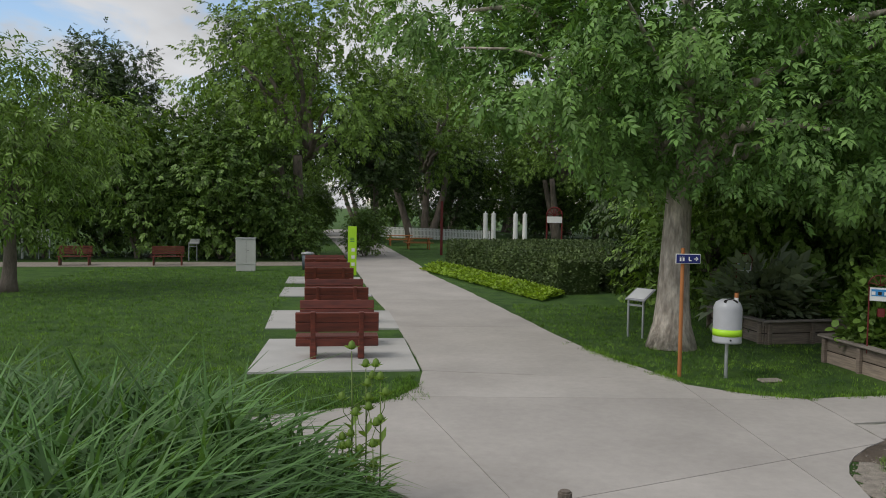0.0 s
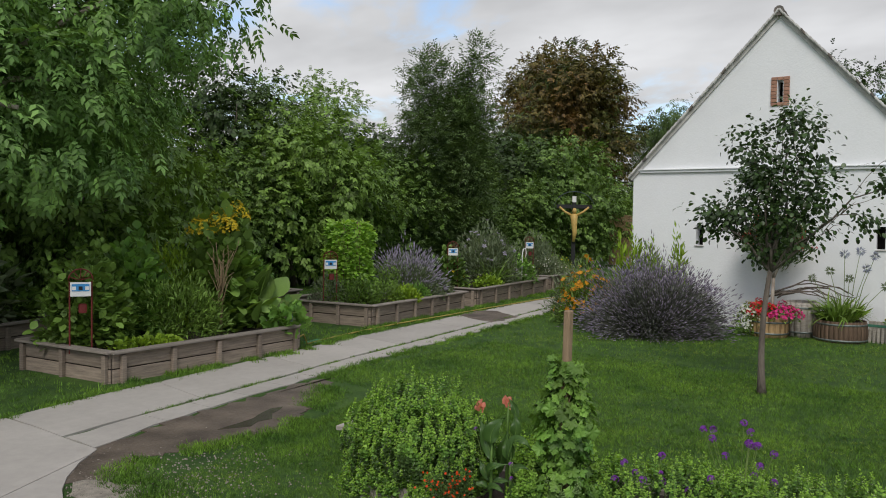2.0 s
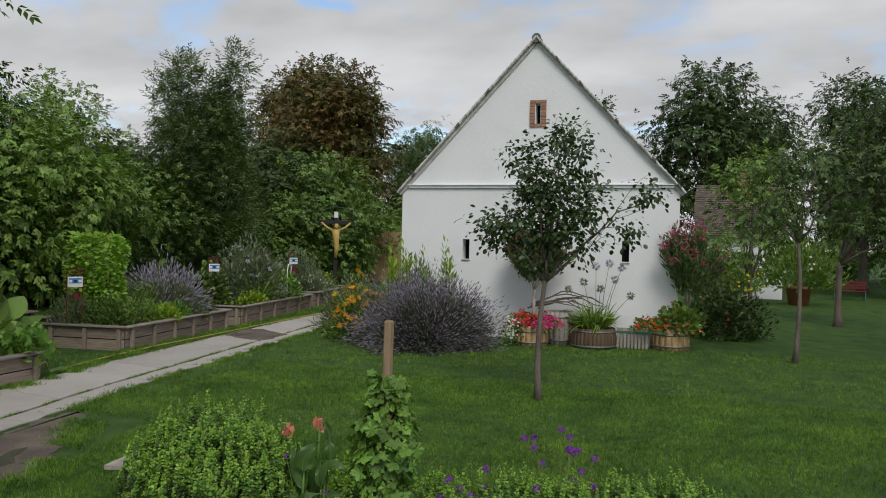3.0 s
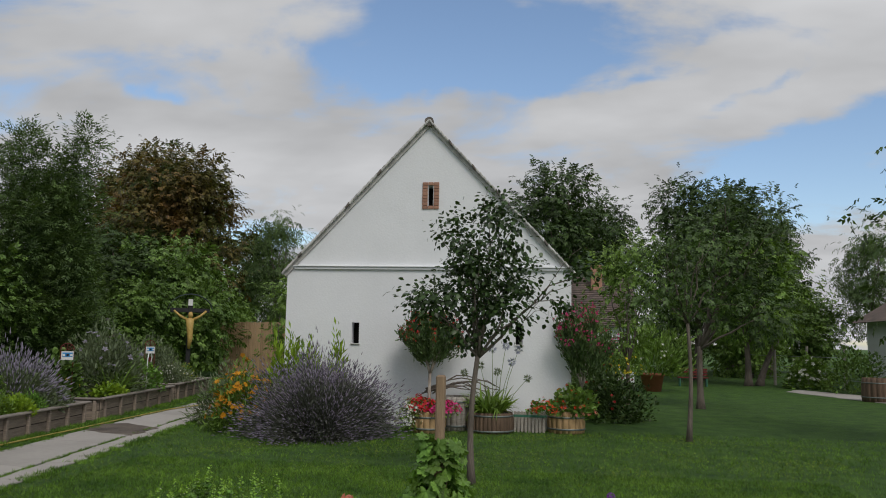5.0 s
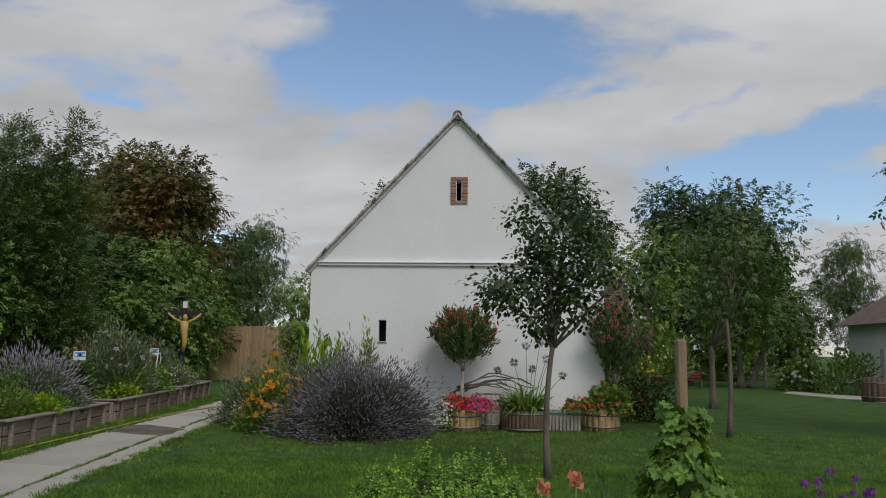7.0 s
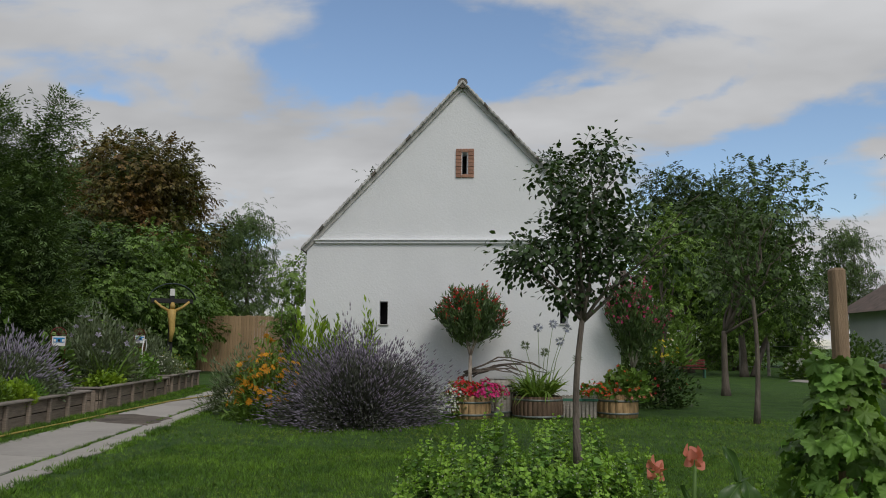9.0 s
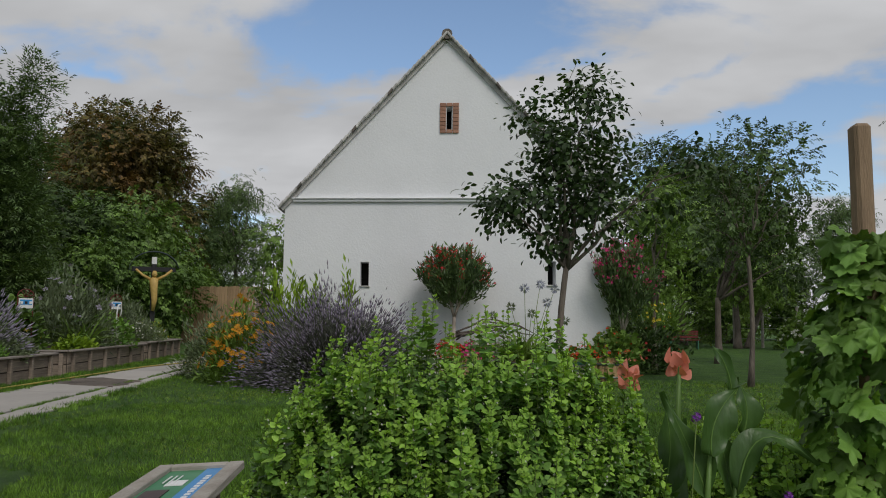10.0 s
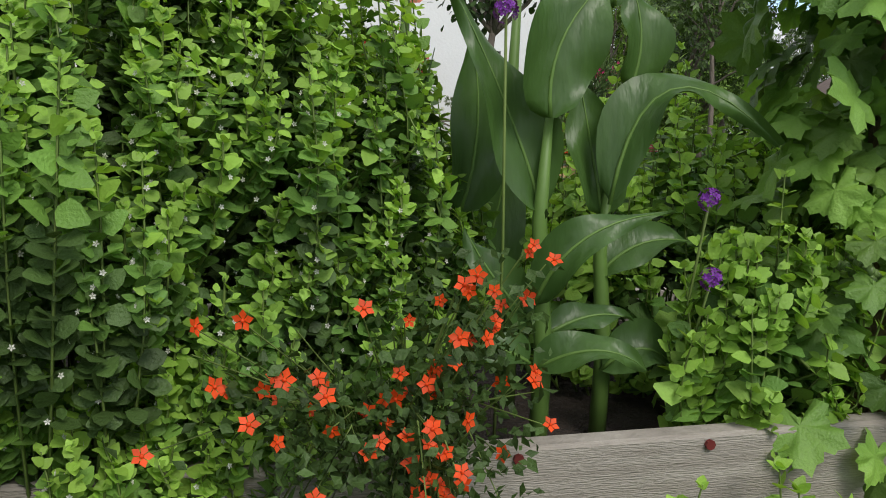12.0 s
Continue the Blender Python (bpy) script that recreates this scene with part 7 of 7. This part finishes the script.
picnic_table((-3.1, 56.5, 0), 10)
picnic_table((-4.7, 61.0, 0), 10)
wf = root("picket_fence", (0, 0, 0), 0, "white picket fence across the park", "fence")
a, c = Vector((-9.2, 78.0)), Vector((2.2, 67.0))
for k in range(90):
    q = a + (c - a) * (k / 89)
    part("picket", box_bm(0.1, 0.03, 0.95, (0, 0, 0)), M["white"], wf).matrix_basis = pose(q.x, q.y, 0.05, 0, 0, -44)
for z in (0.3, 0.75):
    q = (a + c) / 2
    part("rail", box_bm((c - a).length, 0.04, 0.08, (0, 0, z)), M["white"], wf).matrix_basis = pose(q.x + 0.03, q.y + 0.03, 0, 0, 0, -44)
for x in (1.8, 2.45, 4.2, 4.95):
    p0 = root("white_pillar", (x, 66.0, 0), 0, "round white pillar behind the hedges", "pillar", "white pillars")
    part("shaft", cyl_bm(0.2, 2.45, (0, 0, 0), 0.17, 14, 0.02), M["white"], p0)
    part("cap", cyl_bm(0.07, 0.15, (0, 0, 2.45), 0.03, 8), M["white"], p0)
ar = root("wheel_sign", (7.3, 66.0, 0), 0, "white board with a red half wheel on posts", "sign")
for x in (-0.6, 0.6):
    part("post", box_bm(0.1, 0.1, 2.3, (x, 0, 0)), M["rust"], ar)
part("board", box_bm(1.2, 0.05, 0.5, (0, -0.08, 1.75)), M["white"], ar)
npart("wheel_arch", tube_np([(0.62 * math.cos(x), 0, 2.3 + 0.68 * math.sin(x)) for x in np.linspace(0, math.pi, 13)], [0.06] * 13, 6), M["rust"], ar)
for x in np.linspace(0.35, math.pi - 0.35, 6):
    npart("spoke", tube_np([(0, 0, 2.3), (0.62 * math.cos(x), 0, 2.3 + 0.68 * math.sin(x))], (0.04, 0.04), 5), M["rust"], ar)
rp = root("red_pole", (-1.4, 50.0, 0), 0, "tall dark red pole by the path", "pole")
part("shaft", box_bm(0.16, 0.16, 3.25, (0, 0, 0), 0.01), M["rust"], rp)

# ---- tall grass and teasels in the bank ----
rng = np.random.default_rng(420)
tg = root("tall_grass", (0, 0, 0), 0, "tall lush reed grass on the bank", "grass", kind="stuff")
m = 24000
x, y = rng.uniform(-8.5, -1.2, m), rng.uniform(5.2, 9.6, m)
keep = (x < -1.3 - 0.3 * np.clip(8.8 - y, 0, 9) + 0.35 * rng.normal(size=m)) & (y < 9.3 + 0.25 * rng.normal(size=m))
x, y = x[keep], y[keep]
m = len(x)
h = np.clip(0.55 + 0.6 * (-x - 1.5), 0.45, 1.35) * rng.uniform(0.65, 1.2, m)
ax = np.column_stack([rng.normal(0, 0.3, m) + 0.12, rng.normal(0, 0.3, m), np.ones(m)])
bits = []
for k, T in enumerate([blade_t(bend, width) for bend, width in ((0.45, 0.026), (0.85, 0.03), (1.3, 0.027))]):
    s = np.arange(m) % 3 == k
    bits.append(scatter(T, np.column_stack([x[s], y[s], rise(x[s], y[s]) - 0.02]), frames(ax[s], rng, np.column_stack([rng.normal(size=(s.sum(), 2)), 0.5 * np.ones(s.sum())])), np.stack([0.6 + h[s] * 0.5, h[s] * 1.15, h[s] * 1.15], 1)))
npart("blades", merge(bits), M["tallgrass"], tg)


def teasel(at, h, seed):
    rng = np.random.default_rng(seed)
    e = root("teasel", at, 0, "green teasel with spiny egg-shaped heads", "plant", "teasels")
    npart("stem", tube_np([(0, 0, 0), (0.01, 0, h * 0.5), (0, 0, h - 0.05)], (0.009, 0.008, 0.005), 5), M["stem"], e)
    heads = [(0.0, 0.0, h)] + [(rng.normal() * 0.08, rng.normal() * 0.06, h * f) for f in (0.9, 0.78, 0.7)]
    for x, y, z in heads:
        if x:
            npart("branch", tube_np([(0, 0, z - 0.25), (x * 0.8, y * 0.8, z - 0.15), (x, y, z - 0.03)], (0.005, 0.004, 0.004), 4), M["stem"], e)
        hd = npart("head", lathe([(0.0, -0.035), (0.03, -0.025), (0.036, 0.0), (0.028, 0.035), (0.008, 0.052), (0, 0.055)], 10), M["strap"], e, "pale green spiny head", smooth=True)
        hd.location = (x, y, z)
        d = unit(rng.normal(size=(50, 3)))
        npart("spines", scatter(leaf_t(0.05, 0, 0), d * (0.022, 0.022, 0.04), frames(d, rng), np.full(50, 0.016)), M["strap"], hd)
        npart("bracts", scatter(T_LANCE, np.tile((0, 0, -0.03), (7, 1)), frames(np.array([(math.cos(i * 0.9), math.sin(i * 0.9), 0.5) for i in range(7)]), rng), np.full(7, 0.09)), M["strap"], hd)
    npart("leaves", scatter(T_LANCE, np.array([(0, 0, h * f) for f in (0.3, 0.3, 0.5, 0.5, 0.15, 0.15)]), frames(np.array([(1, 0.2, 0.6), (-1, -0.2, 0.6), (0.2, 1, 0.7), (-0.2, -1, 0.7), (0.7, 0.7, 0.3), (-0.7, -0.7, 0.3)]), rng, (0, 0, 1)), np.full(6, 0.26)), M["strap"], e)


for k, (x, y, h) in enumerate(((-1.48, 9.3, 1.6), (-1.35, 9.35, 1.42), (-1.2, 9.25, 1.32), (-1.42, 9.15, 1.0), (-1.25, 9.1, 0.72), (-1.55, 9.2, 0.75))):
    teasel((x, y, 0), h, 430 + k)

# ---- far side of the lawn ----
ob = root("old_farmhouse", (0, 0, 0), 0, "white farmhouse with tiled roof and green door", "house")
part("front_wall", box_bm(0.4, 4.2, 3.2, (44.2, 3.5, 0)), M["plaster"], ob)
part("side_wall", box_bm(7.0, 0.4, 3.2, (47.9, 5.2, 0)), M["plaster"], ob)
part("door_leaf", box_bm(0.06, 1.0, 2.1, (43.97, 3.35, 0.25), 0.01), M["greendoor"], ob, "green double door")
for z in (0.35, 0.95, 1.55):
    part("door_panel", box_bm(0.03, 0.36, 0.48, (43.93, 3.58, z + 0.03), 0.008), M["greendoor"], ob)
    part("door_panel", box_bm(0.03, 0.36, 0.48, (43.93, 3.12, z + 0.03), 0.008), M["greendoor"], ob)
part("step", box_bm(0.6, 1.6, 0.2, (43.6, 3.3, 0), 0.01), M["slabs"], ob)
v, f = [], []
for i in range(26):
    for k in range(19):
        o = len(v)
        x0, x1, y0 = 43.6 + i * 0.155, 43.6 + (i + 1) * 0.155 + 0.03, 1.2 + k * 0.242
        z0, z1 = 3.15 + i * 0.11 + 0.03 + 0.01 * random.random(), 3.15 + (i + 1) * 0.11
        v += [(x0, y0, z0), (x0, y0 + 0.235, z0), (x1, y0 + 0.235, z1), (x1, y0, z1)]
        f.append((o, o + 3, o + 2, o + 1))
tl = npart("roof_tiles", (np.array(v), np.array(f)), M["tile_j"], ob)
tl["kind"] = "stuff"
bb = bmesh.new()
vs = [bb.verts.new(c) for c in ((43.6, 1.2, 3.12), (43.6, 5.7, 3.12), (47.6, 5.7, 5.98), (47.6, 1.2, 5.98), (51.6, 5.7, 3.12), (51.6, 1.2, 3.12))]
bb.faces.new((vs[0], vs[1], vs[2], vs[3]))
bb.faces.new((vs[3], vs[2], vs[4], vs[5]))
bb.faces.new((vs[1], vs[4], vs[2]))
bb.faces.new((vs[0], vs[3], vs[5]))
part("roof_deck", bb, M["tile_j"], ob)
part("chimney", box_bm(0.6, 0.6, 1.6, (46.8, 3.2, 5.0), 0.01), M["brick"], ob)

fh = root("far_cottage", (56.9, -19.3, 0), 0, "white cottage with brown tiled roof", "house")
part("wall", box_bm(8.0, 6.0, 4.2, (0, 0, 0)), M["plaster"], fh)
bb = bmesh.new()
vs = [bb.verts.new(c) for c in ((-4.6, -3.8, 4.0), (4.6, -3.8, 4.0), (4.6, 3.8, 4.0), (-4.6, 3.8, 4.0), (-1.2, 0, 7.0), (1.2, 0, 7.0))]
for q in ((0, 1, 5, 4), (3, 4, 5, 2), (0, 4, 3), (1, 2, 5)):
    bb.faces.new([vs[i] for i in q])
part("roof", bb, M["tile_j"], fh, "brown tiled roof")
for y in (-2.0, -0.2, 1.6):
    part("window", box_bm(0.08, 0.8, 1.5, (-4.0, y, 1.5)), M["dark"], fh)
    part("window_frame", box_bm(0.05, 0.95, 0.08, (-4.05, y, 1.42)), M["white"], fh)

pot = root("potted_oleander", (40.5, 0.9, 0), 0, "white-flowering oleander in a terracotta pot", "plant")
npart("pot", lathe([(0, 0), (0.42, 0), (0.55, 0.75), (0.6, 0.75), (0.6, 0.85), (0.5, 0.85), (0.48, 0.7), (0, 0.7)], 20), M["terracotta"], pot, smooth=False)
p, d = dome(np.random.default_rng(450), 1900, 1.75, 2.3, 0.4)
rng = np.random.default_rng(451)
npart("foliage", scatter(T_LANCE, p + (0, 0, 0.75), frames(d + (0, 0, 0.6) + 0.4 * rng.normal(size=d.shape), rng), rng.uniform(0.25, 0.45, len(p))), M["lightleaf"], pot)
npart("blossoms", scatter(T_FLOWER, p[:60] * 1.1 + (0, 0, 0.8), frames(d[:60], rng), np.full(60, 0.14)), M["white_fl"], pot)
rbn = root("garden_bench", (46.0, -1.9, 0), 90, "red garden bench under the trees", "bench")
part("seat", box_bm(1.6, 0.45, 0.05, (0, 0, 0.45), 0.01), M["rust"], rbn)
for k in range(3):
    part("back_slat", box_bm(1.6, 0.03, 0.1, (0, -0.22, 0.58 + 0.14 * k), 0.005), M["rust"], rbn)
for x in (-0.7, 0.7):
    part("leg", box_bm(0.05, 0.45, 0.45, (x, 0, 0)), M["greendoor"], rbn)
hyd = bushy("hydrangea", (46.5, -8.0, 0), 1.1, 1.7, 1200, T_ROUND, 0.2, "lightleaf", "white-flowering hydrangea by the fence", 461, "white_fl", 140, 0.2, category="shrub")
bushy("shrub", (43.0, -9.2, 0), 1.4, 2.2, 1500, T_LEAF, 0.2, "oak", "round green shrub by the far path", 462, category="shrub")
wfn = root("wire_fence", (0, 0, 0), 0, "wire fence on wooden posts", "fence")
for k, (x, y) in enumerate(((52.0, -6.2), (50.0, -7.2), (48.0, -8.4), (46.2, -9.8), (44.4, -11.4), (42.6, -13.2))):
    part("post", cyl_bm(0.09, 2.3, (x, y, 0), 0.08, 10), M["oldwood"], wfn)
for z in (0.5, 1.1, 1.7):
    npart("wire", tube_np([(52.0, -6.2, z), (48.0, -8.4, z), (42.6, -13.2, z)], (0.012, 0.012, 0.012), 4), M["steel"], wfn)
tub = barrel((37.2, -8.0, 0), 0.6, 1.0, "old dark barrel on the far lawn", 7, 16, "barrel_old", (0.2, 0.8))
for x, y, s, key in ((52, 29, 0.6, "bush"), (50, 27, 0.8, "bush2"), (58, 30, 0.7, "bush"), (60, -8, 0.9, "bush2"), (72, -16, 1.0, "bush"), (72, -10, 1.1, "bush"), (120, 40, 0.9, "bush"), (130, 30, 0.8, "bush2"), (126, 50, 0.9, "dark"), (48, -24, 1.0, "bush2"), (40, -26, 1.0, "bush"), (36, -20, 0.9, "bush")):
    far_copy(W[key], x, y, s, x * 1.7)
for x, y, s in ((8, 88, 1.3), (13, 80, 1.2), (19, 72, 1.2), (26, 58, 1.1), (3, 98, 1.3), (-8, 100, 1.2)):
    far_copy(W["bush"], x, y, s, x)

# ---- grass tufts and pebbles ----
rng = np.random.default_rng(500)


def tufts(n, x0, x1, y0, y1, h, seed, name="lawn_tufts", leaf="blade", lean=0.55):
    rng = np.random.default_rng(seed)
    x, y = rng.uniform(x0, x1, n), rng.uniform(y0, y1, n)

    def low(px):
        return np.interp(px, [p[0] for p in LOWER], [p[1] for p in LOWER])
    keep = ~((x > 3.5) & (y > low(x) - 0.04)) & ~((x > 5.2) & (x < 7.6) & (y < 8.2) & (y > 3.2)) & ~((x > 4.0) & (x < 9.6) & (y > 9.3 + 0.0 * x) & (y > 10.2 + 0.25 * (x - 4)) & (y < 13.2)) & ~((x > HX - 0.05))
    keep &= ~((x < 4.1) & (y > 8.3))
    x, y = x[keep], y[keep]
    n = len(x)
    if leaf != "blade":
        keep = np.sin(x * 1.9 + 1.3 * np.sin(y * 1.1)) + np.sin(y * 2.3 + x * 0.7) + 0.9 * rng.normal(size=n) > 0.2
        x, y = x[keep], y[keep]
        n = len(x)
    ax = np.column_stack([rng.normal(0, lean, n), rng.normal(0, lean, n), np.ones(n)])
    T = (np.array([(-0.07, 0, 0), (0.07, 0, 0), (0.05, 1, 0.1), (0.2, 0, 0.1), (0.32, 0, 0.1), (0.42, 0.8, 0.25), (-0.3, 0, -0.1), (-0.2, 0, -0.1), (-0.45, 0.75, -0.2)], float), np.array([(0, 1, 2), (3, 4, 5), (6, 7, 8)]))
    e = root(name, (0, 0, 0), 0, "short grass blades and clover of the lawn", "grass", kind="stuff")
    npart("blades", scatter(T, np.column_stack([x, y, rise(x, y) - 0.004]), frames(ax, rng), h * rng.uniform(0.5, 1.3, n)), M[leaf], e)


tufts(90000, 6.0, 15.0, 1.0, 13.2, 0.06, 501)
tufts(45000, 12.0, 30.0, -6.0, 14.5, 0.075, 502)
tufts(26000, 4.0, 10.0, 7.5, 11.5, 0.05, 503)
tufts(60000, 5.0, 21.0, 0.0, 14.5, 0.05, 507, "clover_patches", "clover", 1.3)


def lawn_west():
    rng = np.random.default_rng(504)
    n = 40000
    y = 13.0 + 24 * rng.random(n) ** 1.6
    x = rng.uniform(-16, 0, n)
    keep = (x < -1.25 - 0.19 * (y - 15.8)) & ~((x > -4.1 - 0.15 * (y - 15.4)) & (y > 15.3) & (y < 34.2)) & (y > 13.1 + 0.35 * np.clip(x + 2.6, 0, 3))
    x, y = x[keep], y[keep]
    n = len(x)
    T = (np.array([(-0.09, 0, 0), (0.09, 0, 0), (0.05, 1, 0.1), (0.25, 0, 0.1), (0.42, 0, 0.1), (0.5, 0.8, 0.25), (-0.4, 0, -0.1), (-0.22, 0, -0.1), (-0.5, 0.75, -0.2)], float), np.array([(0, 1, 2), (3, 4, 5), (6, 7, 8)]))
    e = root("lawn_tufts", (0, 0, 0), 0, "short grass blades and clover of the lawn", "grass", kind="stuff")
    npart("blades", scatter(T, np.column_stack([x, y, 0 * x - 0.004]), frames(np.column_stack([rng.normal(0, 0.55, n), rng.normal(0, 0.55, n), np.ones(n)]), rng), 0.08 * rng.uniform(0.5, 1.3, n)), M["blade"], e)


def lawn_shade():
    rng = np.random.default_rng(505)
    n = 45000
    x, y = rng.uniform(1.2, 30, n), rng.uniform(14.3, 26, n)
    up = np.interp(x, [p[0] for p in UPPER], [p[1] for p in UPPER])
    left = np.interp(y, (14.9, 15.4, 17.7, 20.1, 25.1, 29.3), (3.45, 3.33, 2.43, 1.83, 0.8, -0.04))
    keep = (y > np.where(x > 5, up + 0.05, 14.3)) & (x > left + 0.05) & ~((x < 5) & (y < 14.3 + (5 - x) * 0.6)) & (rng.random(n) < np.clip(14 / (x + 2), 0.2, 1))
    for x0, x1, y0, y1 in ((6.7, 11.5, 15.1, 18.2), (5.8, 8.7, 19.3, 22.7), (14.3, 19.8, 16.6, 20.5), (20, 26.3, 17.3, 21), (26.4, 31.3, 18.4, 21.7)):
        keep &= ~((x > x0) & (x < x1) & (y > y0) & (y < y1))
    x, y = x[keep], y[keep]
    n = len(x)
    T = (np.array([(-0.09, 0, 0), (0.09, 0, 0), (0.05, 1, 0.1), (0.25, 0, 0.1), (0.42, 0, 0.1), (0.5, 0.8, 0.25), (-0.4, 0, -0.1), (-0.22, 0, -0.1), (-0.5, 0.75, -0.2)], float), np.array([(0, 1, 2), (3, 4, 5), (6, 7, 8)]))
    e = root("lawn_tufts", (0, 0, 0), 0, "short grass blades and clover of the lawn", "grass", kind="stuff")
    npart("blades", scatter(T, np.column_stack([x, y, 0 * x - 0.004]), frames(np.column_stack([rng.normal(0, 0.55, n), rng.normal(0, 0.55, n), np.ones(n)]), rng), 0.075 * rng.uniform(0.5, 1.3, n)), M["blade"], e)


lawn_west()
lawn_shade()


def edge_grass(line, n, spread, h, seed, label):
    """Grass along an edge or joint."""
    rng = np.random.default_rng(seed)
    L = [np.array(p) for p in line]
    seg = np.array([np.linalg.norm(b - a) for a, b in zip(L, L[1:])])
    i = rng.choice(len(seg), size=n, p=seg / seg.sum())
    t = rng.random(n)
    p = np.array([L[k] + (L[k + 1] - L[k]) * s for k, s in zip(i, t)]) + rng.normal(size=(n, 2)) * spread
    mask = np.sin(p[:, 0] * 3.1) + np.sin(p[:, 0] * 7.7 + 1) + 0.7 * np.sin(p[:, 1] * 5.3) > -0.7
    p = p[mask]
    n = len(p)
    T = (np.array([(-0.1, 0, 0), (0.1, 0, 0), (0.08, 1, 0.15), (0.25, 0, 0.1), (0.42, 0, 0.1), (0.55, 0.8, 0.3), (-0.4, 0, -0.1), (-0.25, 0, -0.1), (-0.6, 0.7, -0.25)], float), np.array([(0, 1, 2), (3, 4, 5), (6, 7, 8)]))
    e = root("edge_grass", (0, 0, 0), 0, label, "grass", kind="stuff")
    ax = np.column_stack([rng.normal(0, 0.6, n), rng.normal(0, 0.6, n), np.ones(n)])
    npart("blades", scatter(T, np.column_stack([p, 0 * t[:n] + 0.005]), frames(ax, rng), h * rng.uniform(0.5, 1.4, n)), M["blade"], e)


edge_grass([(x - 0.06, y + 0.485) for x, y in LOWER[1:]], 5000, 0.03, 0.05, 511, "grass growing in the joint of the path")
edge_grass([(x, y - 0.06) for x, y in LOWER[2:]], 7000, 0.09, 0.07, 512, "ragged grass along the path's lower edge")
edge_grass([(2.0, 19.0), (2.5, 17.6), (3.35, 15.4), (4.2, 14.5), (5.0, 14.22)] + [(x, y + 0.08) for x, y in UPPER[1:]], 12000, 0.09, 0.07, 513, "ragged grass along the path's upper edge")
edge_grass([(-3.6, 12.5), (-2.6, 12.9), (-1.85, 13.38), (-1.5, 13.8), (-1.2, 14.5), (-1.2, 15.3)], 2500, 0.07, 0.07, 514, "ragged grass at the corner of the lawn")
edge_grass([(7.0, 15.05), (11.4, 15.25), (14.9, 16.5), (19.7, 17.1), (26.2, 18.05), (31.2, 19.0)], 9000, 0.12, 0.09, 515, "longer grass at the foot of the beds")
edge_grass([(4.0, 9.3), (4.35, 9.9), (4.75, 10.4), (4.6, 10.9), (5.2, 11.25), (6.0, 11.1), (7.1, 10.95), (8.0, 11.55), (8.9, 12.15), (9.9, 12.95)], 6000, 0.14, 0.06, 516, "thin worn grass at the edge of the mud")
rng = np.random.default_rng(520)
n = 1500
gx, gy = rng.normal(4.6, 0.8, n), rng.normal(10.4, 0.7, n)
pb = root("pebbles", (0, 0, 0), 0, "loose gravel stones in the worn grass", "gravel", kind="stuff")
npart("stones", scatter(T_BALL, np.column_stack([gx, gy, 0.008 + 0 * gx]), frames(rng.normal(size=(n, 3)), rng), rng.uniform(0.008, 0.026, n)), M["pebble"], pb)
n = 900
gx, gy = rng.normal(0.0, 0.8, n), rng.normal(8.6, 0.35, n)
npart("stones", scatter(T_BALL, np.column_stack([gx, gy, 0.012 + 0 * gx]), frames(rng.normal(size=(n, 3)), rng), rng.uniform(0.008, 0.024, n)), M["pebble"], pb)
